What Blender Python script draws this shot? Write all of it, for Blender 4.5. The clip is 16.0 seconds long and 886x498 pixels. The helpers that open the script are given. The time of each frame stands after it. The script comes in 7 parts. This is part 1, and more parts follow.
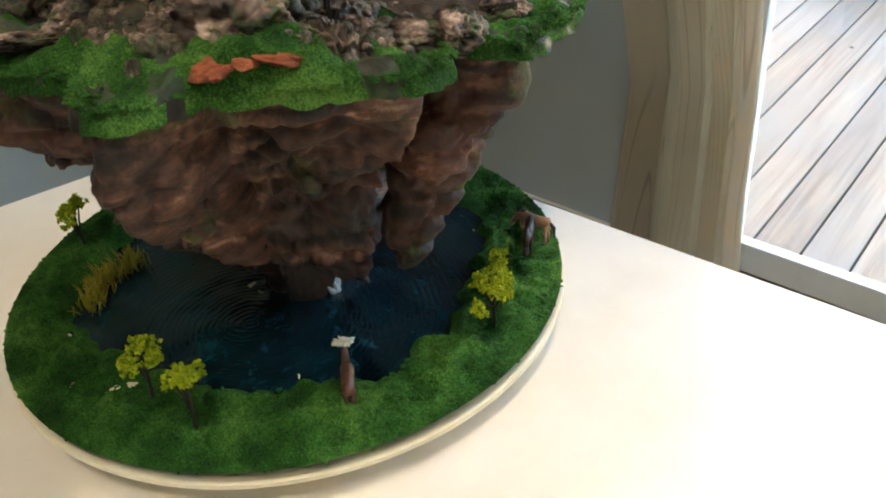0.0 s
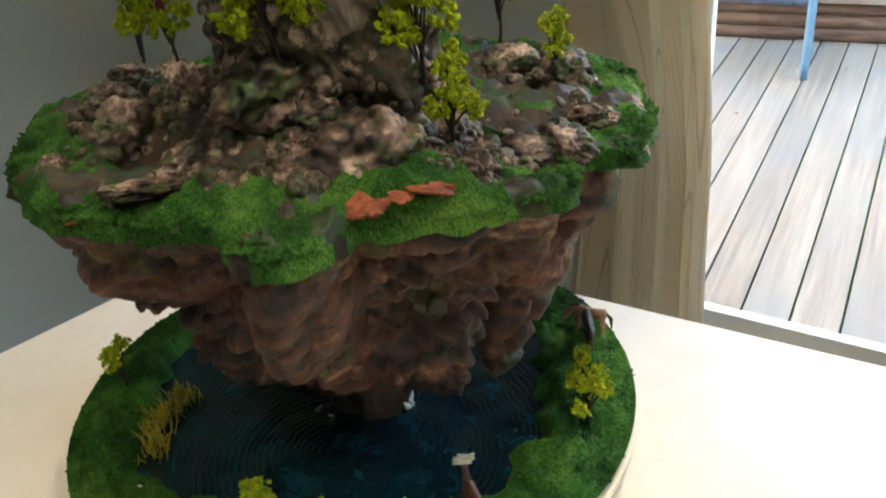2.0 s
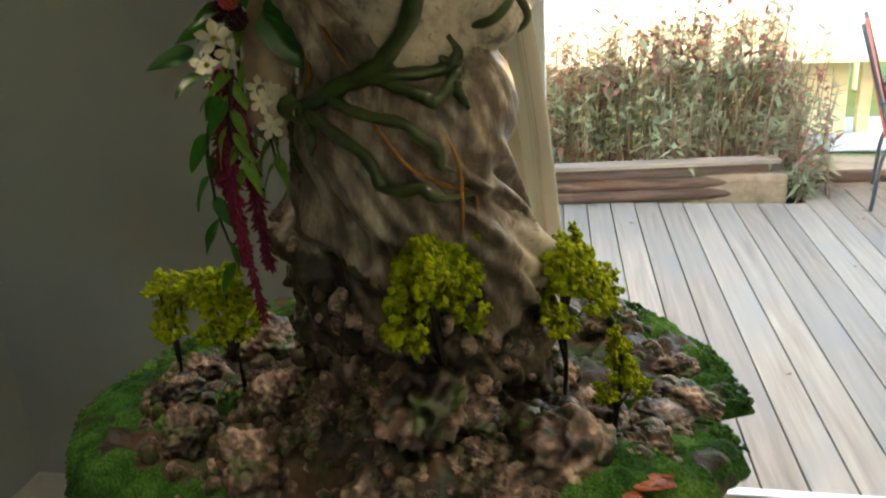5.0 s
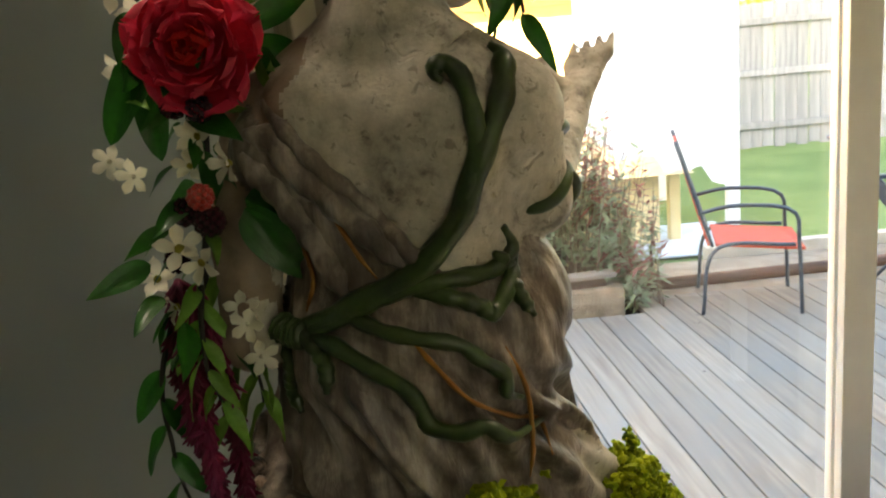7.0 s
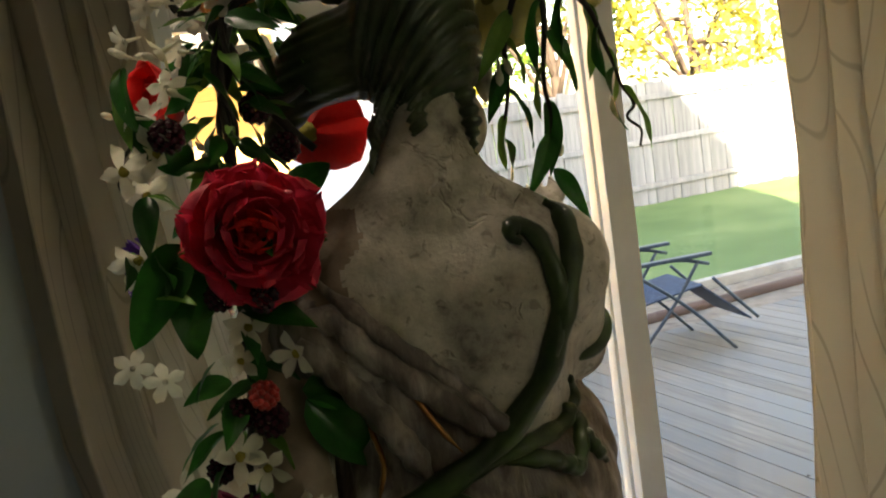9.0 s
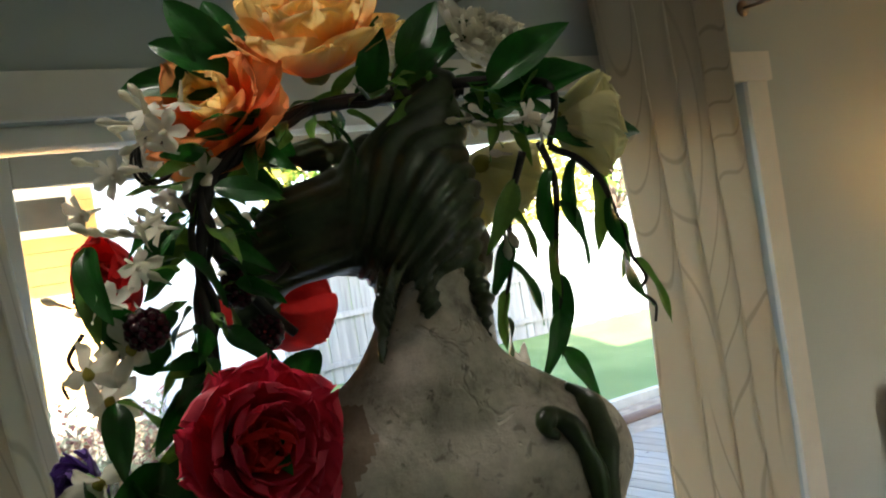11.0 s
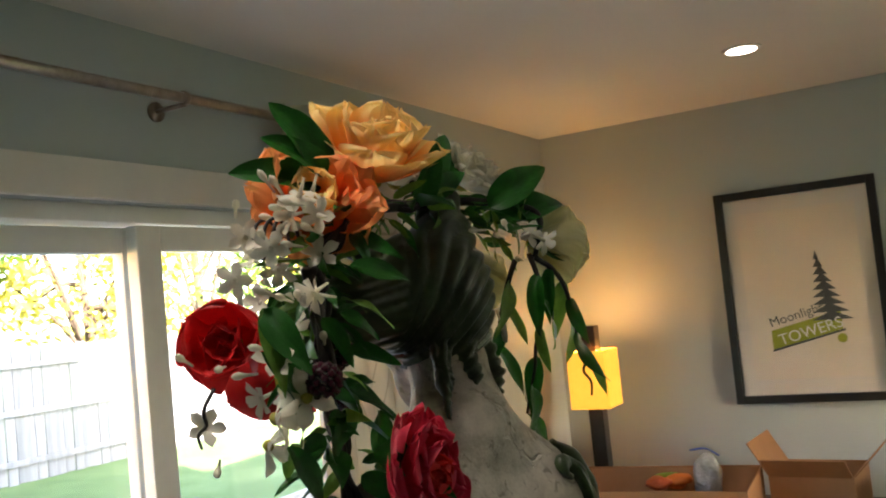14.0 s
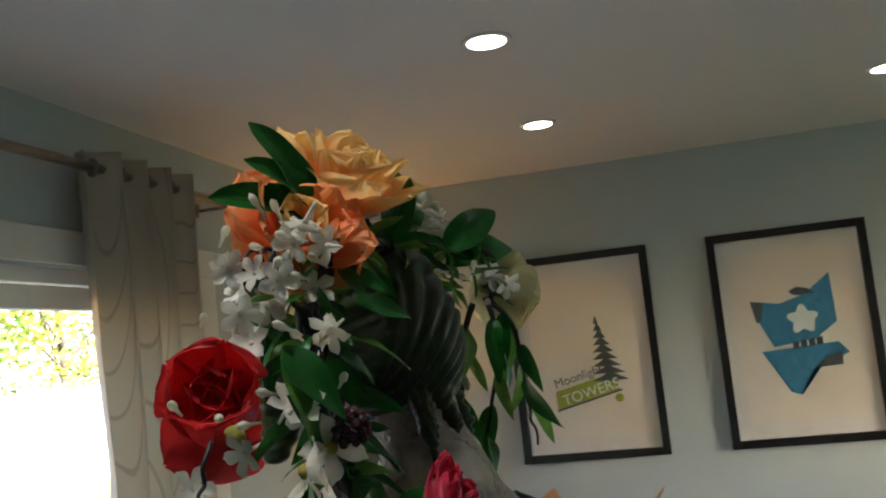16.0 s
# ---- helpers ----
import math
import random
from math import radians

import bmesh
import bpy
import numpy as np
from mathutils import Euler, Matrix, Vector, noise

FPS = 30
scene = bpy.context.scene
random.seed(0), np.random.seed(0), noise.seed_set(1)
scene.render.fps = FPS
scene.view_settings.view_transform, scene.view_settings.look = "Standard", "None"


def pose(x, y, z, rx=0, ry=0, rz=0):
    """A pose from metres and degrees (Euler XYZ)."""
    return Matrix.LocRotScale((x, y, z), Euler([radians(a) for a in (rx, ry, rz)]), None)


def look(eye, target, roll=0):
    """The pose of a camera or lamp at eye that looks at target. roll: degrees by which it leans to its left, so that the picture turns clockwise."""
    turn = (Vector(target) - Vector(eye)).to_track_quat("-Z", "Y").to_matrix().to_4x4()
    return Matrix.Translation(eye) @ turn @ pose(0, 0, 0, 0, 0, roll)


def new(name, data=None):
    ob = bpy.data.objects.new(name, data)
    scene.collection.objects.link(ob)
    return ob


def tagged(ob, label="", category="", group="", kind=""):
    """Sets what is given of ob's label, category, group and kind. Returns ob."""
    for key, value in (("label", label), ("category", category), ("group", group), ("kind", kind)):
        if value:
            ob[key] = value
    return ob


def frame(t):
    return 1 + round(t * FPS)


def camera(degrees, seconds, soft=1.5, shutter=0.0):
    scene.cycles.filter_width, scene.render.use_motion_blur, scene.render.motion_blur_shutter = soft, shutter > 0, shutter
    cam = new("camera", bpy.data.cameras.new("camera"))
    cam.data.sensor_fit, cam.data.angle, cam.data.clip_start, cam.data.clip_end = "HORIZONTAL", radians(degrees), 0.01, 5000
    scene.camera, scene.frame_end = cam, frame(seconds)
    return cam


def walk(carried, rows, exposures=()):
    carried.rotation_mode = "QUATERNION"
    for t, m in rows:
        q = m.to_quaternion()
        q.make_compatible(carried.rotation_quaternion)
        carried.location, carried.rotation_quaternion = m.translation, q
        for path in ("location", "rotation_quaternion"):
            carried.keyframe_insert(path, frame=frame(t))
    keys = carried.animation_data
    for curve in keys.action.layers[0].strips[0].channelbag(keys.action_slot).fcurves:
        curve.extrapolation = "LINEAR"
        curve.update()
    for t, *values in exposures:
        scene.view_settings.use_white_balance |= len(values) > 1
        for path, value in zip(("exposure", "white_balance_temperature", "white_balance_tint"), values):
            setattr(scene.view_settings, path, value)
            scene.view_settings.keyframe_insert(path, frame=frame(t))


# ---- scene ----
D_LENS = 52.9
cam = camera(D_LENS, 16.0, soft=1.9, shutter=0.3)
PATH = [
    (0, (0.683, -0.581, 1.455), (-0.484, 0.598, 0.337), -4.7),
    (0.5, (0.638, -0.642, 1.459), (-0.467, 0.613, 0.361), -3.6),
    (1, (0.598, -0.683, 1.463), (-0.481, 0.621, 0.397), -3.8),
    (1.5, (0.54, -0.706, 1.471), (-0.503, 0.651, 0.437), -5.1),
    (2, (0.488, -0.716, 1.504), (-0.503, 0.714, 0.519), -5.1),
    (2.5, (0.434, -0.731, 1.538), (-0.487, 0.783, 0.61), -4.7),
    (3, (0.366, -0.762, 1.557), (-0.463, 0.828, 0.669), -4.3),
    (3.5, (0.284, -0.803, 1.57), (-0.428, 0.847, 0.692), -3.5),
    (4, (0.203, -0.831, 1.595), (-0.371, 0.9, 0.775), -2.8),
    (4.5, (0.141, -0.829, 1.618), (-0.338, 0.953, 0.845), -3.6),
    (5, (0.074, -0.806, 1.633), (-0.319, 1.024, 0.929), -3.4),
    (5.2, (0.044, -0.797, 1.642), (-0.319, 1.052, 0.972), -3.1),
    (7.3, (-0.128, -0.626, 1.664), (-0.003, 1.322, 1.229), -5.2),
    (7.5, (-0.149, -0.619, 1.669), (0.055, 1.327, 1.256), -5.3),
    (8, (-0.202, -0.603, 1.687), (0.201, 1.321, 1.317), -6.8),
    (8.5, (-0.258, -0.591, 1.699), (0.315, 1.297, 1.372), -7.9),
    (8.7, (-0.276, -0.589, 1.704), (0.344, 1.285, 1.385), -8.1),
    (10.8, (-0.354, -0.492, 1.74), (0.682, 1.217, 1.686), -9.2),
    (11, (-0.36, -0.482, 1.741), (0.729, 1.196, 1.71), -8.9),
    (11.5, (-0.371, -0.467, 1.746), (0.823, 1.138, 1.77), -8.1),
    (12, (-0.391, -0.462, 1.751), (0.894, 1.069, 1.829), -7.9),
    (12.5, (-0.426, -0.448, 1.747), (0.976, 0.976, 1.84), -7.2),
    (13, (-0.485, -0.423, 1.748), (1.07, 0.831, 1.846), -7.1),
    (13.5, (-0.56, -0.391, 1.756), (1.106, 0.713, 1.847), -6.3),
    (14, (-0.626, -0.368, 1.753), (1.11, 0.617, 1.876), -5.7),
    (14.5, (-0.654, -0.338, 1.745), (1.146, 0.523, 1.885), -4.7),
    (15, (-0.661, -0.302, 1.742), (1.187, 0.445, 1.91), -4.7),
    (15.5, (-0.653, -0.262, 1.746), (1.233, 0.374, 1.943), -5.8),
    (16, (-0.648, -0.233, 1.752), (1.28, 0.252, 1.97), -6.0),
]
EXPO = [(0.0, 4.3, 6900, 10), (1.5, 4.35, 7000, 9), (3.5, 4.15, 7400, 9), (5.0, 4.03, 7900, 10), (7.5, 3.68, 7600, 12), (8.7, 3.2, 7500, 13), (11.0, 3.52, 6100, 10), (12.5, 3.8, 6200, 13), (13.5, 3.85, 6500, 16), (14.5, 3.68, 5900, 13), (16.0, 3.46, 5450, 11)]
walk(cam, [(t, look(eye, target, roll)) for t, eye, target, roll in PATH], EXPO)

# ---- world, sun and lamps ----
SUN_AZ, SUN_EL = -112.0, 22.0          # degrees; azimuth from +x, the sun stands behind the house
world = bpy.data.worlds.new("world")
scene.world = world
world.use_nodes = True
wn = world.node_tree
sky = wn.nodes.new("ShaderNodeTexSky")
sky.sky_type = "NISHITA"
sky.sun_disc = False
sky.sun_elevation = radians(SUN_EL)
sky.sun_rotation = radians(90 - SUN_AZ)
sky.air_density, sky.dust_density = 1.0, 1.5
wn.links.new(sky.outputs[0], wn.nodes["Background"].inputs[0])
wn.nodes["Background"].inputs[1].default_value = 0.15 * 1.0
sun = new("sun", bpy.data.lights.new("sun", "SUN"))
sun.data.energy, sun.data.angle, sun.data.color = 4.5, radians(0.6), (1.0, 0.93, 0.82)
sd = Vector((math.cos(radians(SUN_AZ)) * math.cos(radians(SUN_EL)), math.sin(radians(SUN_AZ)) * math.cos(radians(SUN_EL)), math.sin(radians(SUN_EL))))
sun.matrix_world = look(sd * 30, (0, 0, 0))
scene.view_settings.exposure = 0.0


def lamp(name, kind, m, energy, color, size=0.1, angle=None):
    d = bpy.data.lights.new(name, kind)
    d.energy, d.color = energy, color
    if kind == "AREA":
        d.shape, d.size = "DISK", size
    else:
        d.shadow_soft_size = size
    if kind == "SPOT" and angle:
        d.spot_size, d.spot_blend = radians(angle), 0.6
    ob = new(name, d)
    ob.matrix_world = m
    return ob


# ---- materials ----
def srgb(h):
    h = h.lstrip("#")
    c = [int(h[i:i + 2], 16) / 255 for i in (0, 2, 4)]
    return tuple((v / 12.92 if v <= 0.04045 else ((v + 0.055) / 1.055) ** 2.4) for v in c) + (1.0,)


class Mat:
    """A small builder for node materials."""

    def __init__(self, name, rough=0.6, metal=0.0, spec=0.5):
        self.m = bpy.data.materials.new(name)
        self.m.use_nodes = True
        self.t = self.m.node_tree
        self.b = self.t.nodes["Principled BSDF"]
        self.b.inputs["Roughness"].default_value = rough
        self.b.inputs["Metallic"].default_value = metal
        self.b.inputs["Specular IOR Level"].default_value = spec
        self.co = None

    def n(self, kind, **kw):
        node = self.t.nodes.new(kind)
        for k, v in kw.items():
            node.inputs[k.replace("_", " ")].default_value = v
        return node

    def link(self, a, b):
        self.t.links.new(a, b)

    def coords(self, which="Object"):
        if self.co is None:
            self.co = self.t.nodes.new("ShaderNodeTexCoord")
        return self.co.outputs[which]

    def noise(self, scale, detail=4.0, rough=0.6, dist=0.0, which="Object", stretch=None):
        nd = self.n("ShaderNodeTexNoise", Scale=scale, Detail=detail, Roughness=rough, Distortion=dist)
        src = self.coords(which)
        if stretch:
            mp = self.t.nodes.new("ShaderNodeMapping")
            mp.inputs["Scale"].default_value = stretch
            self.link(src, mp.inputs["Vector"])
            src = mp.outputs[0]
        self.link(src, nd.inputs["Vector"])
        return nd.outputs["Fac"]

    def ramp(self, fac, stops):
        r = self.t.nodes.new("ShaderNodeValToRGB")
        e = r.color_ramp.elements
        while len(e) < len(stops):
            e.new(0.5)
        for el, (p, c) in zip(e, stops):
            el.position, el.color = p, c
        self.link(fac, r.inputs[0])
        return r.outputs[0]

    def mix(self, fac, a, b, mode="MIX"):
        mx = self.t.nodes.new("ShaderNodeMix")
        mx.data_type, mx.blend_type = "RGBA", mode
        for sock, v in ((mx.inputs[0], fac), (mx.inputs[6], a), (mx.inputs[7], b)):
            if hasattr(v, "is_linked"):
                self.link(v, sock)
            else:
                sock.default_value = v
        return mx.outputs[2]

    def math(self, op, a, b=0.0, c=0.0):
        mt = self.t.nodes.new("ShaderNodeMath")
        mt.operation = op
        for sock, v in ((mt.inputs[0], a), (mt.inputs[1], b), (mt.inputs[2], c)):
            if hasattr(v, "is_linked"):
                self.link(v, sock)
            else:
                sock.default_value = v
        return mt.outputs[0]

    def color(self, c):
        if hasattr(c, "is_linked"):
            self.link(c, self.b.inputs["Base Color"])
        else:
            self.b.inputs["Base Color"].default_value = c
        return self

    def rough(self, r):
        self.link(r, self.b.inputs["Roughness"])
        return self

    def bump(self, h, strength=0.3, dist=0.01):
        bp = self.t.nodes.new("ShaderNodeBump")
        bp.inputs["Strength"].default_value = strength
        bp.inputs["Distance"].default_value = dist
        self.link(h, bp.inputs["Height"])
        self.link(bp.outputs[0], self.b.inputs["Normal"])
        return self

    def rand(self):
        return self.t.nodes.new("ShaderNodeObjectInfo").outputs["Random"]

    def island(self):
        return self.t.nodes.new("ShaderNodeNewGeometry").outputs["Random Per Island"]


def simple(name, a, b, scale, rough=0.6, bump=0.2, bdist=0.002, metal=0.0, spec=0.5, detail=5.0):
    """Two tones in a noise at one scale, with a finer grain in relief."""
    m = Mat(name, rough, metal, spec)
    f = m.noise(scale, detail)
    m.color(m.ramp(f, [(0.3, srgb(a)), (0.7, srgb(b))]))
    if bump:
        m.bump(m.noise(scale * 6, 4.0), bump, bdist)
    return m.m


def wall_paint():
    m = Mat("wall_paint", 0.75, spec=0.25)
    m.color(m.mix(m.math("MULTIPLY", m.noise(1.2, 3.0), 1.0), srgb("#a9b1b0"), srgb("#b4bbb9")))
    m.bump(m.noise(160, 3.0), 0.12, 0.002)
    return m.m


def ceiling_paint():
    m = Mat("ceiling_paint", 0.85, spec=0.2)
    m.color(m.mix(m.noise(0.9, 4.0), srgb("#d9d6cf"), srgb("#e4e1da")))
    m.bump(m.noise(90, 5.0), 0.2, 0.003)
    return m.m


def rock_mat(name, dark, mid, light, moss, mscale=9.0, mossy=0.5, clay=None, s=30.0, per_stone=False, fmix=0.3, stops=(0.34, 0.47, 0.60), wet=0.35):
    """Painted rock: dark washes, dry-brushed light tops in patches, some moss."""
    m = Mat(name, 0.62, spec=0.4)
    a, fine = m.noise(s, 3.0, 0.55), m.noise(s * 4, 4.0, 0.6)
    if per_stone:
        shift = m.math("MULTIPLY", m.rand(), 20.0)
        for nd in (a.node, fine.node):
            nd.noise_dimensions = "4D"
            m.link(shift, nd.inputs["W"])
    c = m.ramp(m.mix(fmix, a, fine), [(stops[0], srgb(dark)), (stops[1], srgb(mid)), (stops[2], srgb(light))])
    if clay:
        k = m.ramp(m.noise(7.0, 3.0, 0.5, 0.4), [(0.60, (0, 0, 0, 1)), (0.68, (1, 1, 1, 1))])
        c = m.mix(k, c, srgb(clay))
    k = m.ramp(m.noise(mscale, 5.0, 0.65, 0.5), [(mossy, (0, 0, 0, 1)), (mossy + 0.12, (1, 1, 1, 1))])
    c = m.mix(k, c, m.ramp(fine, [(0.3, srgb("#16240f")), (0.7, srgb(moss))]))
    m.color(c)
    m.rough(m.math("MULTIPLY_ADD", a, 0.4, wet))
    m.bump(m.mix(0.5, fine, m.noise(s * 9, 4.0, 0.6)), 0.6, 0.004)
    return m.m


def grass_mat(name, a, b, c):
    m = Mat(name, 0.85, spec=0.2)
    big, fine = m.noise(16, 6.0, 0.65), m.noise(420, 5.0, 0.75)
    col = m.ramp(m.mix(0.5, big, fine), [(0.38, srgb(a)), (0.5, srgb(b)), (0.63, srgb(c))])
    m.color(col)
    m.bump(m.mix(0.35, fine, m.noise(150, 6.0, 0.7)), 1.0, 0.008)
    return m.m


def fabric_mat():
    """Cream curtain cloth with drawn lines like wood grain."""
    m = Mat("curtain_cloth", 0.85, spec=0.15)
    warp = m.noise(1.6, 2.0, 0.4, which="UV")
    field = m.noise(0.9, 1.0, 0.3, 0.3, which="UV", stretch=(5.0, 0.55, 1.0))
    cut = m.math("ABSOLUTE", m.math("SUBTRACT", m.math("FRACT", m.math("MULTIPLY", field, 26.0)), 0.5))
    line = m.ramp(cut, [(0.0, (1, 1, 1, 1)), (0.025, (1, 1, 1, 1)), (0.07, (0, 0, 0, 1))])
    group = m.ramp(m.noise(2.1, 2.0, 0.4, which="UV", stretch=(2.0, 0.8, 1.0)), [(0.42, (0, 0, 0, 1)), (0.50, (1, 1, 1, 1))])
    base = m.mix(warp, srgb("#b8afa0"), srgb("#c8c0b0"))
    m.color(m.mix(m.math("MULTIPLY", line, group), base, srgb("#857c6e")))
    m.bump(m.noise(900, 2.0, which="UV"), 0.15, 0.001)
    tr = m.t.nodes.new("ShaderNodeBsdfTranslucent")
    tr.inputs[0].default_value = srgb("#e0d4ba")
    mx = m.t.nodes.new("ShaderNodeMixShader")
    mx.inputs[0].default_value = 0.42
    m.link(m.b.outputs[0], mx.inputs[1])
    m.link(tr.outputs[0], mx.inputs[2])
    m.link(mx.outputs[0], m.t.nodes["Material Output"].inputs[0])
    return m.m


def leafy(name, a, b, rough=0.45, trans=0.25, scale=60.0, spec=0.5, bump=0.25, root=None):
    """Petals and leaves: two tones, per-piece variation, some light coming through."""
    m = Mat(name, rough, spec=spec)
    c = m.mix(m.noise(scale, 4.0), srgb(a), srgb(b))
    if root:                                              # petals of another colour at the root
        sep = m.t.nodes.new("ShaderNodeSeparateXYZ")
        m.link(m.coords(), sep.inputs[0])
        c = m.mix(m.ramp(sep.outputs["Y"], [(0.30, (0, 0, 0, 1)), (0.85, (1, 1, 1, 1))]), srgb(root), c)
    hs = m.t.nodes.new("ShaderNodeHueSaturation")
    m.link(c, hs.inputs["Color"])
    m.link(m.math("MULTIPLY_ADD", m.rand(), 0.35, 0.82), hs.inputs["Value"])
    m.color(hs.outputs[0])
    if bump:
        m.bump(m.noise(scale * 5, 3.0, stretch=(1.0, 0.12, 1.0)), bump, 0.002)
    if trans:
        tr = m.t.nodes.new("ShaderNodeBsdfTranslucent")
        m.link(hs.outputs[0], tr.inputs[0])
        mx = m.t.nodes.new("ShaderNodeMixShader")
        mx.inputs[0].default_value = trans
        m.link(m.b.outputs[0], mx.inputs[1])
        m.link(tr.outputs[0], mx.inputs[2])
        m.link(mx.outputs[0], m.t.nodes["Material Output"].inputs[0])
    return m.m


def wood_mat(name, a, b, scale=3.0, along=1, rough=0.6, vary=0.3):
    m = Mat(name, rough, spec=0.35)
    st = [14.0, 14.0, 14.0]
    st[along] = 0.7
    g = m.noise(scale, 6.0, 0.65, 0.6, stretch=tuple(st))
    c = m.ramp(g, [(0.3, srgb(a)), (0.7, srgb(b))])
    hs = m.t.nodes.new("ShaderNodeHueSaturation")
    m.link(c, hs.inputs["Color"])
    mt = m.t.nodes.new("ShaderNodeMath")
    mt.operation = "MULTIPLY_ADD"
    m.link(m.rand(), mt.inputs[0])
    mt.inputs[1].default_value, mt.inputs[2].default_value = vary, 1.0 - vary / 2
    m.link(mt.outputs[0], hs.inputs["Value"])
    m.color(hs.outputs[0])
    m.bump(g, 0.3, 0.003)
    return m.m


def glow(name, color, strength):
    m = Mat(name)
    m.b.inputs["Emission Color"].default_value = color
    m.b.inputs["Emission Strength"].default_value = strength
    m.color(color)
    return m.m


def glass_mat():
    m = Mat("window_glass", 0.0)
    m.b.inputs["Transmission Weight"].default_value = 1.0
    m.b.inputs["IOR"].default_value = 1.0001
    lw = m.t.nodes.new("ShaderNodeLayerWeight")
    lw.inputs[0].default_value = 0.5
    fac = m.math("MULTIPLY_ADD", m.math("POWER", lw.outputs["Facing"], 4.0), 0.7, 0.035)
    gl = m.t.nodes.new("ShaderNodeBsdfGlossy")
    gl.inputs["Roughness"].default_value = 0.02
    tr = m.t.nodes.new("ShaderNodeBsdfTransparent")
    mx = m.t.nodes.new("ShaderNodeMixShader")
    m.link(fac, mx.inputs[0])
    m.link(tr.outputs[0], mx.inputs[1])
    m.link(gl.outputs[0], mx.inputs[2])
    m.link(mx.outputs[0], m.t.nodes["Material Output"].inputs[0])
    return m.m


# ---- geometry helpers ----
def mesh(name, V, F, mats, smooth=True, midx=None, uv=None):
    me = bpy.data.meshes.new(name)
    me.from_pydata([tuple(v) for v in V], [], [tuple(int(i) for i in f) for f in F])
    for mt in mats if isinstance(mats, (list, tuple)) else [mats]:
        me.materials.append(mt)
    if midx is not None:
        me.polygons.foreach_set("material_index", np.asarray(midx, dtype=np.int32))
    if smooth:
        me.polygons.foreach_set("use_smooth", np.ones(len(me.polygons), dtype=bool))
    if uv is not None:
        lay = me.uv_layers.new(name="UVMap")
        li = np.zeros(len(me.loops), dtype=np.int32)
        me.loops.foreach_get("vertex_index", li)
        lay.data.foreach_set("uv", np.asarray(uv, dtype=np.float32)[li].ravel())
    me.update()
    return me


def child(name, me, parent, m=None, label=""):
    ob = new(name, me)
    ob.parent = parent
    if m is not None:
        ob.matrix_basis = m
    return tagged(ob, label)


def thing(name, label, category, loc=(0, 0, 0), group="", kind="", me=None):
    ob = new(name, me)
    ob.location = loc
    return tagged(ob, label, category, group, kind)


def part(name, bm, material, parent, label="", smooth=False):
    me = bpy.data.meshes.new(name)
    bm.to_mesh(me)
    bm.free()
    me.materials.append(material)
    if smooth:
        me.polygons.foreach_set("use_smooth", np.ones(len(me.polygons), dtype=bool))
    return child(name, me, parent, None, label)


def box(bm, x0, x1, y0, y1, z0, z1, bevel=0.0, m=None):
    """A box between the given limits, with bevelled edges, added to bm."""
    r = bmesh.ops.create_cube(bm, size=1.0)
    vs = r["verts"]
    for v in vs:
        v.co = Vector(((x0 + x1) / 2 + v.co.x * (x1 - x0), (y0 + y1) / 2 + v.co.y * (y1 - y0), (z0 + z1) / 2 + v.co.z * (z1 - z0)))
    if m is not None:
        bmesh.ops.transform(bm, matrix=m, verts=vs)
    if bevel:
        es = list({e for v in vs for e in v.link_edges})
        bmesh.ops.bevel(bm, geom=es, offset=bevel, segments=2, affect="EDGES", profile=0.6)
    return bm


def boxed(*a, **k):
    return box(bmesh.new(), *a, **k)


def tube(P, r, n=8, caps=True):
    """Vertices and faces of a tube along points P with radii r."""
    P = np.asarray(P, float)
    k = len(P)
    r = np.full(k, r) if np.isscalar(r) else np.asarray(r, float)
    T = np.gradient(P, axis=0)
    T /= np.linalg.norm(T, axis=1)[:, None] + 1e-12
    a = np.array([0.0, 0.0, 1.0]) if abs(T[0][2]) < 0.9 else np.array([1.0, 0.0, 0.0])
    V = []
    for i in range(k):
        a = a - T[i] * np.dot(a, T[i])
        a /= np.linalg.norm(a) + 1e-12
        b = np.cross(T[i], a)
        ang = np.linspace(0, 2 * np.pi, n, endpoint=False)
        V.append(P[i] + r[i] * (np.cos(ang)[:, None] * a + np.sin(ang)[:, None] * b))
    V = np.concatenate(V)
    F = [(i * n + j, i * n + (j + 1) % n, (i + 1) * n + (j + 1) % n, (i + 1) * n + j) for i in range(k - 1) for j in range(n)]
    if caps:
        F += [tuple(range(n - 1, -1, -1)), tuple(range((k - 1) * n, k * n))]
    return V, F


def spline(P, k=24):
    """A smooth curve through the points P (Catmull-Rom)."""
    P = np.asarray(P, float)
    Q = np.vstack([2 * P[0] - P[1], P, 2 * P[-1] - P[-2]])
    out = []
    m = len(P) - 1
    for t in np.linspace(0, m, k):
        i = min(int(t), m - 1)
        u = t - i
        a, b, c, d = Q[i], Q[i + 1], Q[i + 2], Q[i + 3]
        out.append(0.5 * (2 * b + (c - a) * u + (2 * a - 5 * b + 4 * c - d) * u * u + (3 * b - a - 3 * c + d) * u ** 3))
    return np.array(out)


def join(*vf):
    V, F, o = [], [], 0
    for v, f in vf:
        V.append(np.asarray(v, float))
        F += [tuple(i + o for i in q) for q in f]
        o += len(v)
    return np.concatenate(V), F


RNG = np.random.default_rng(7)
LAT = RNG.random((32, 32, 32)).astype(np.float32)


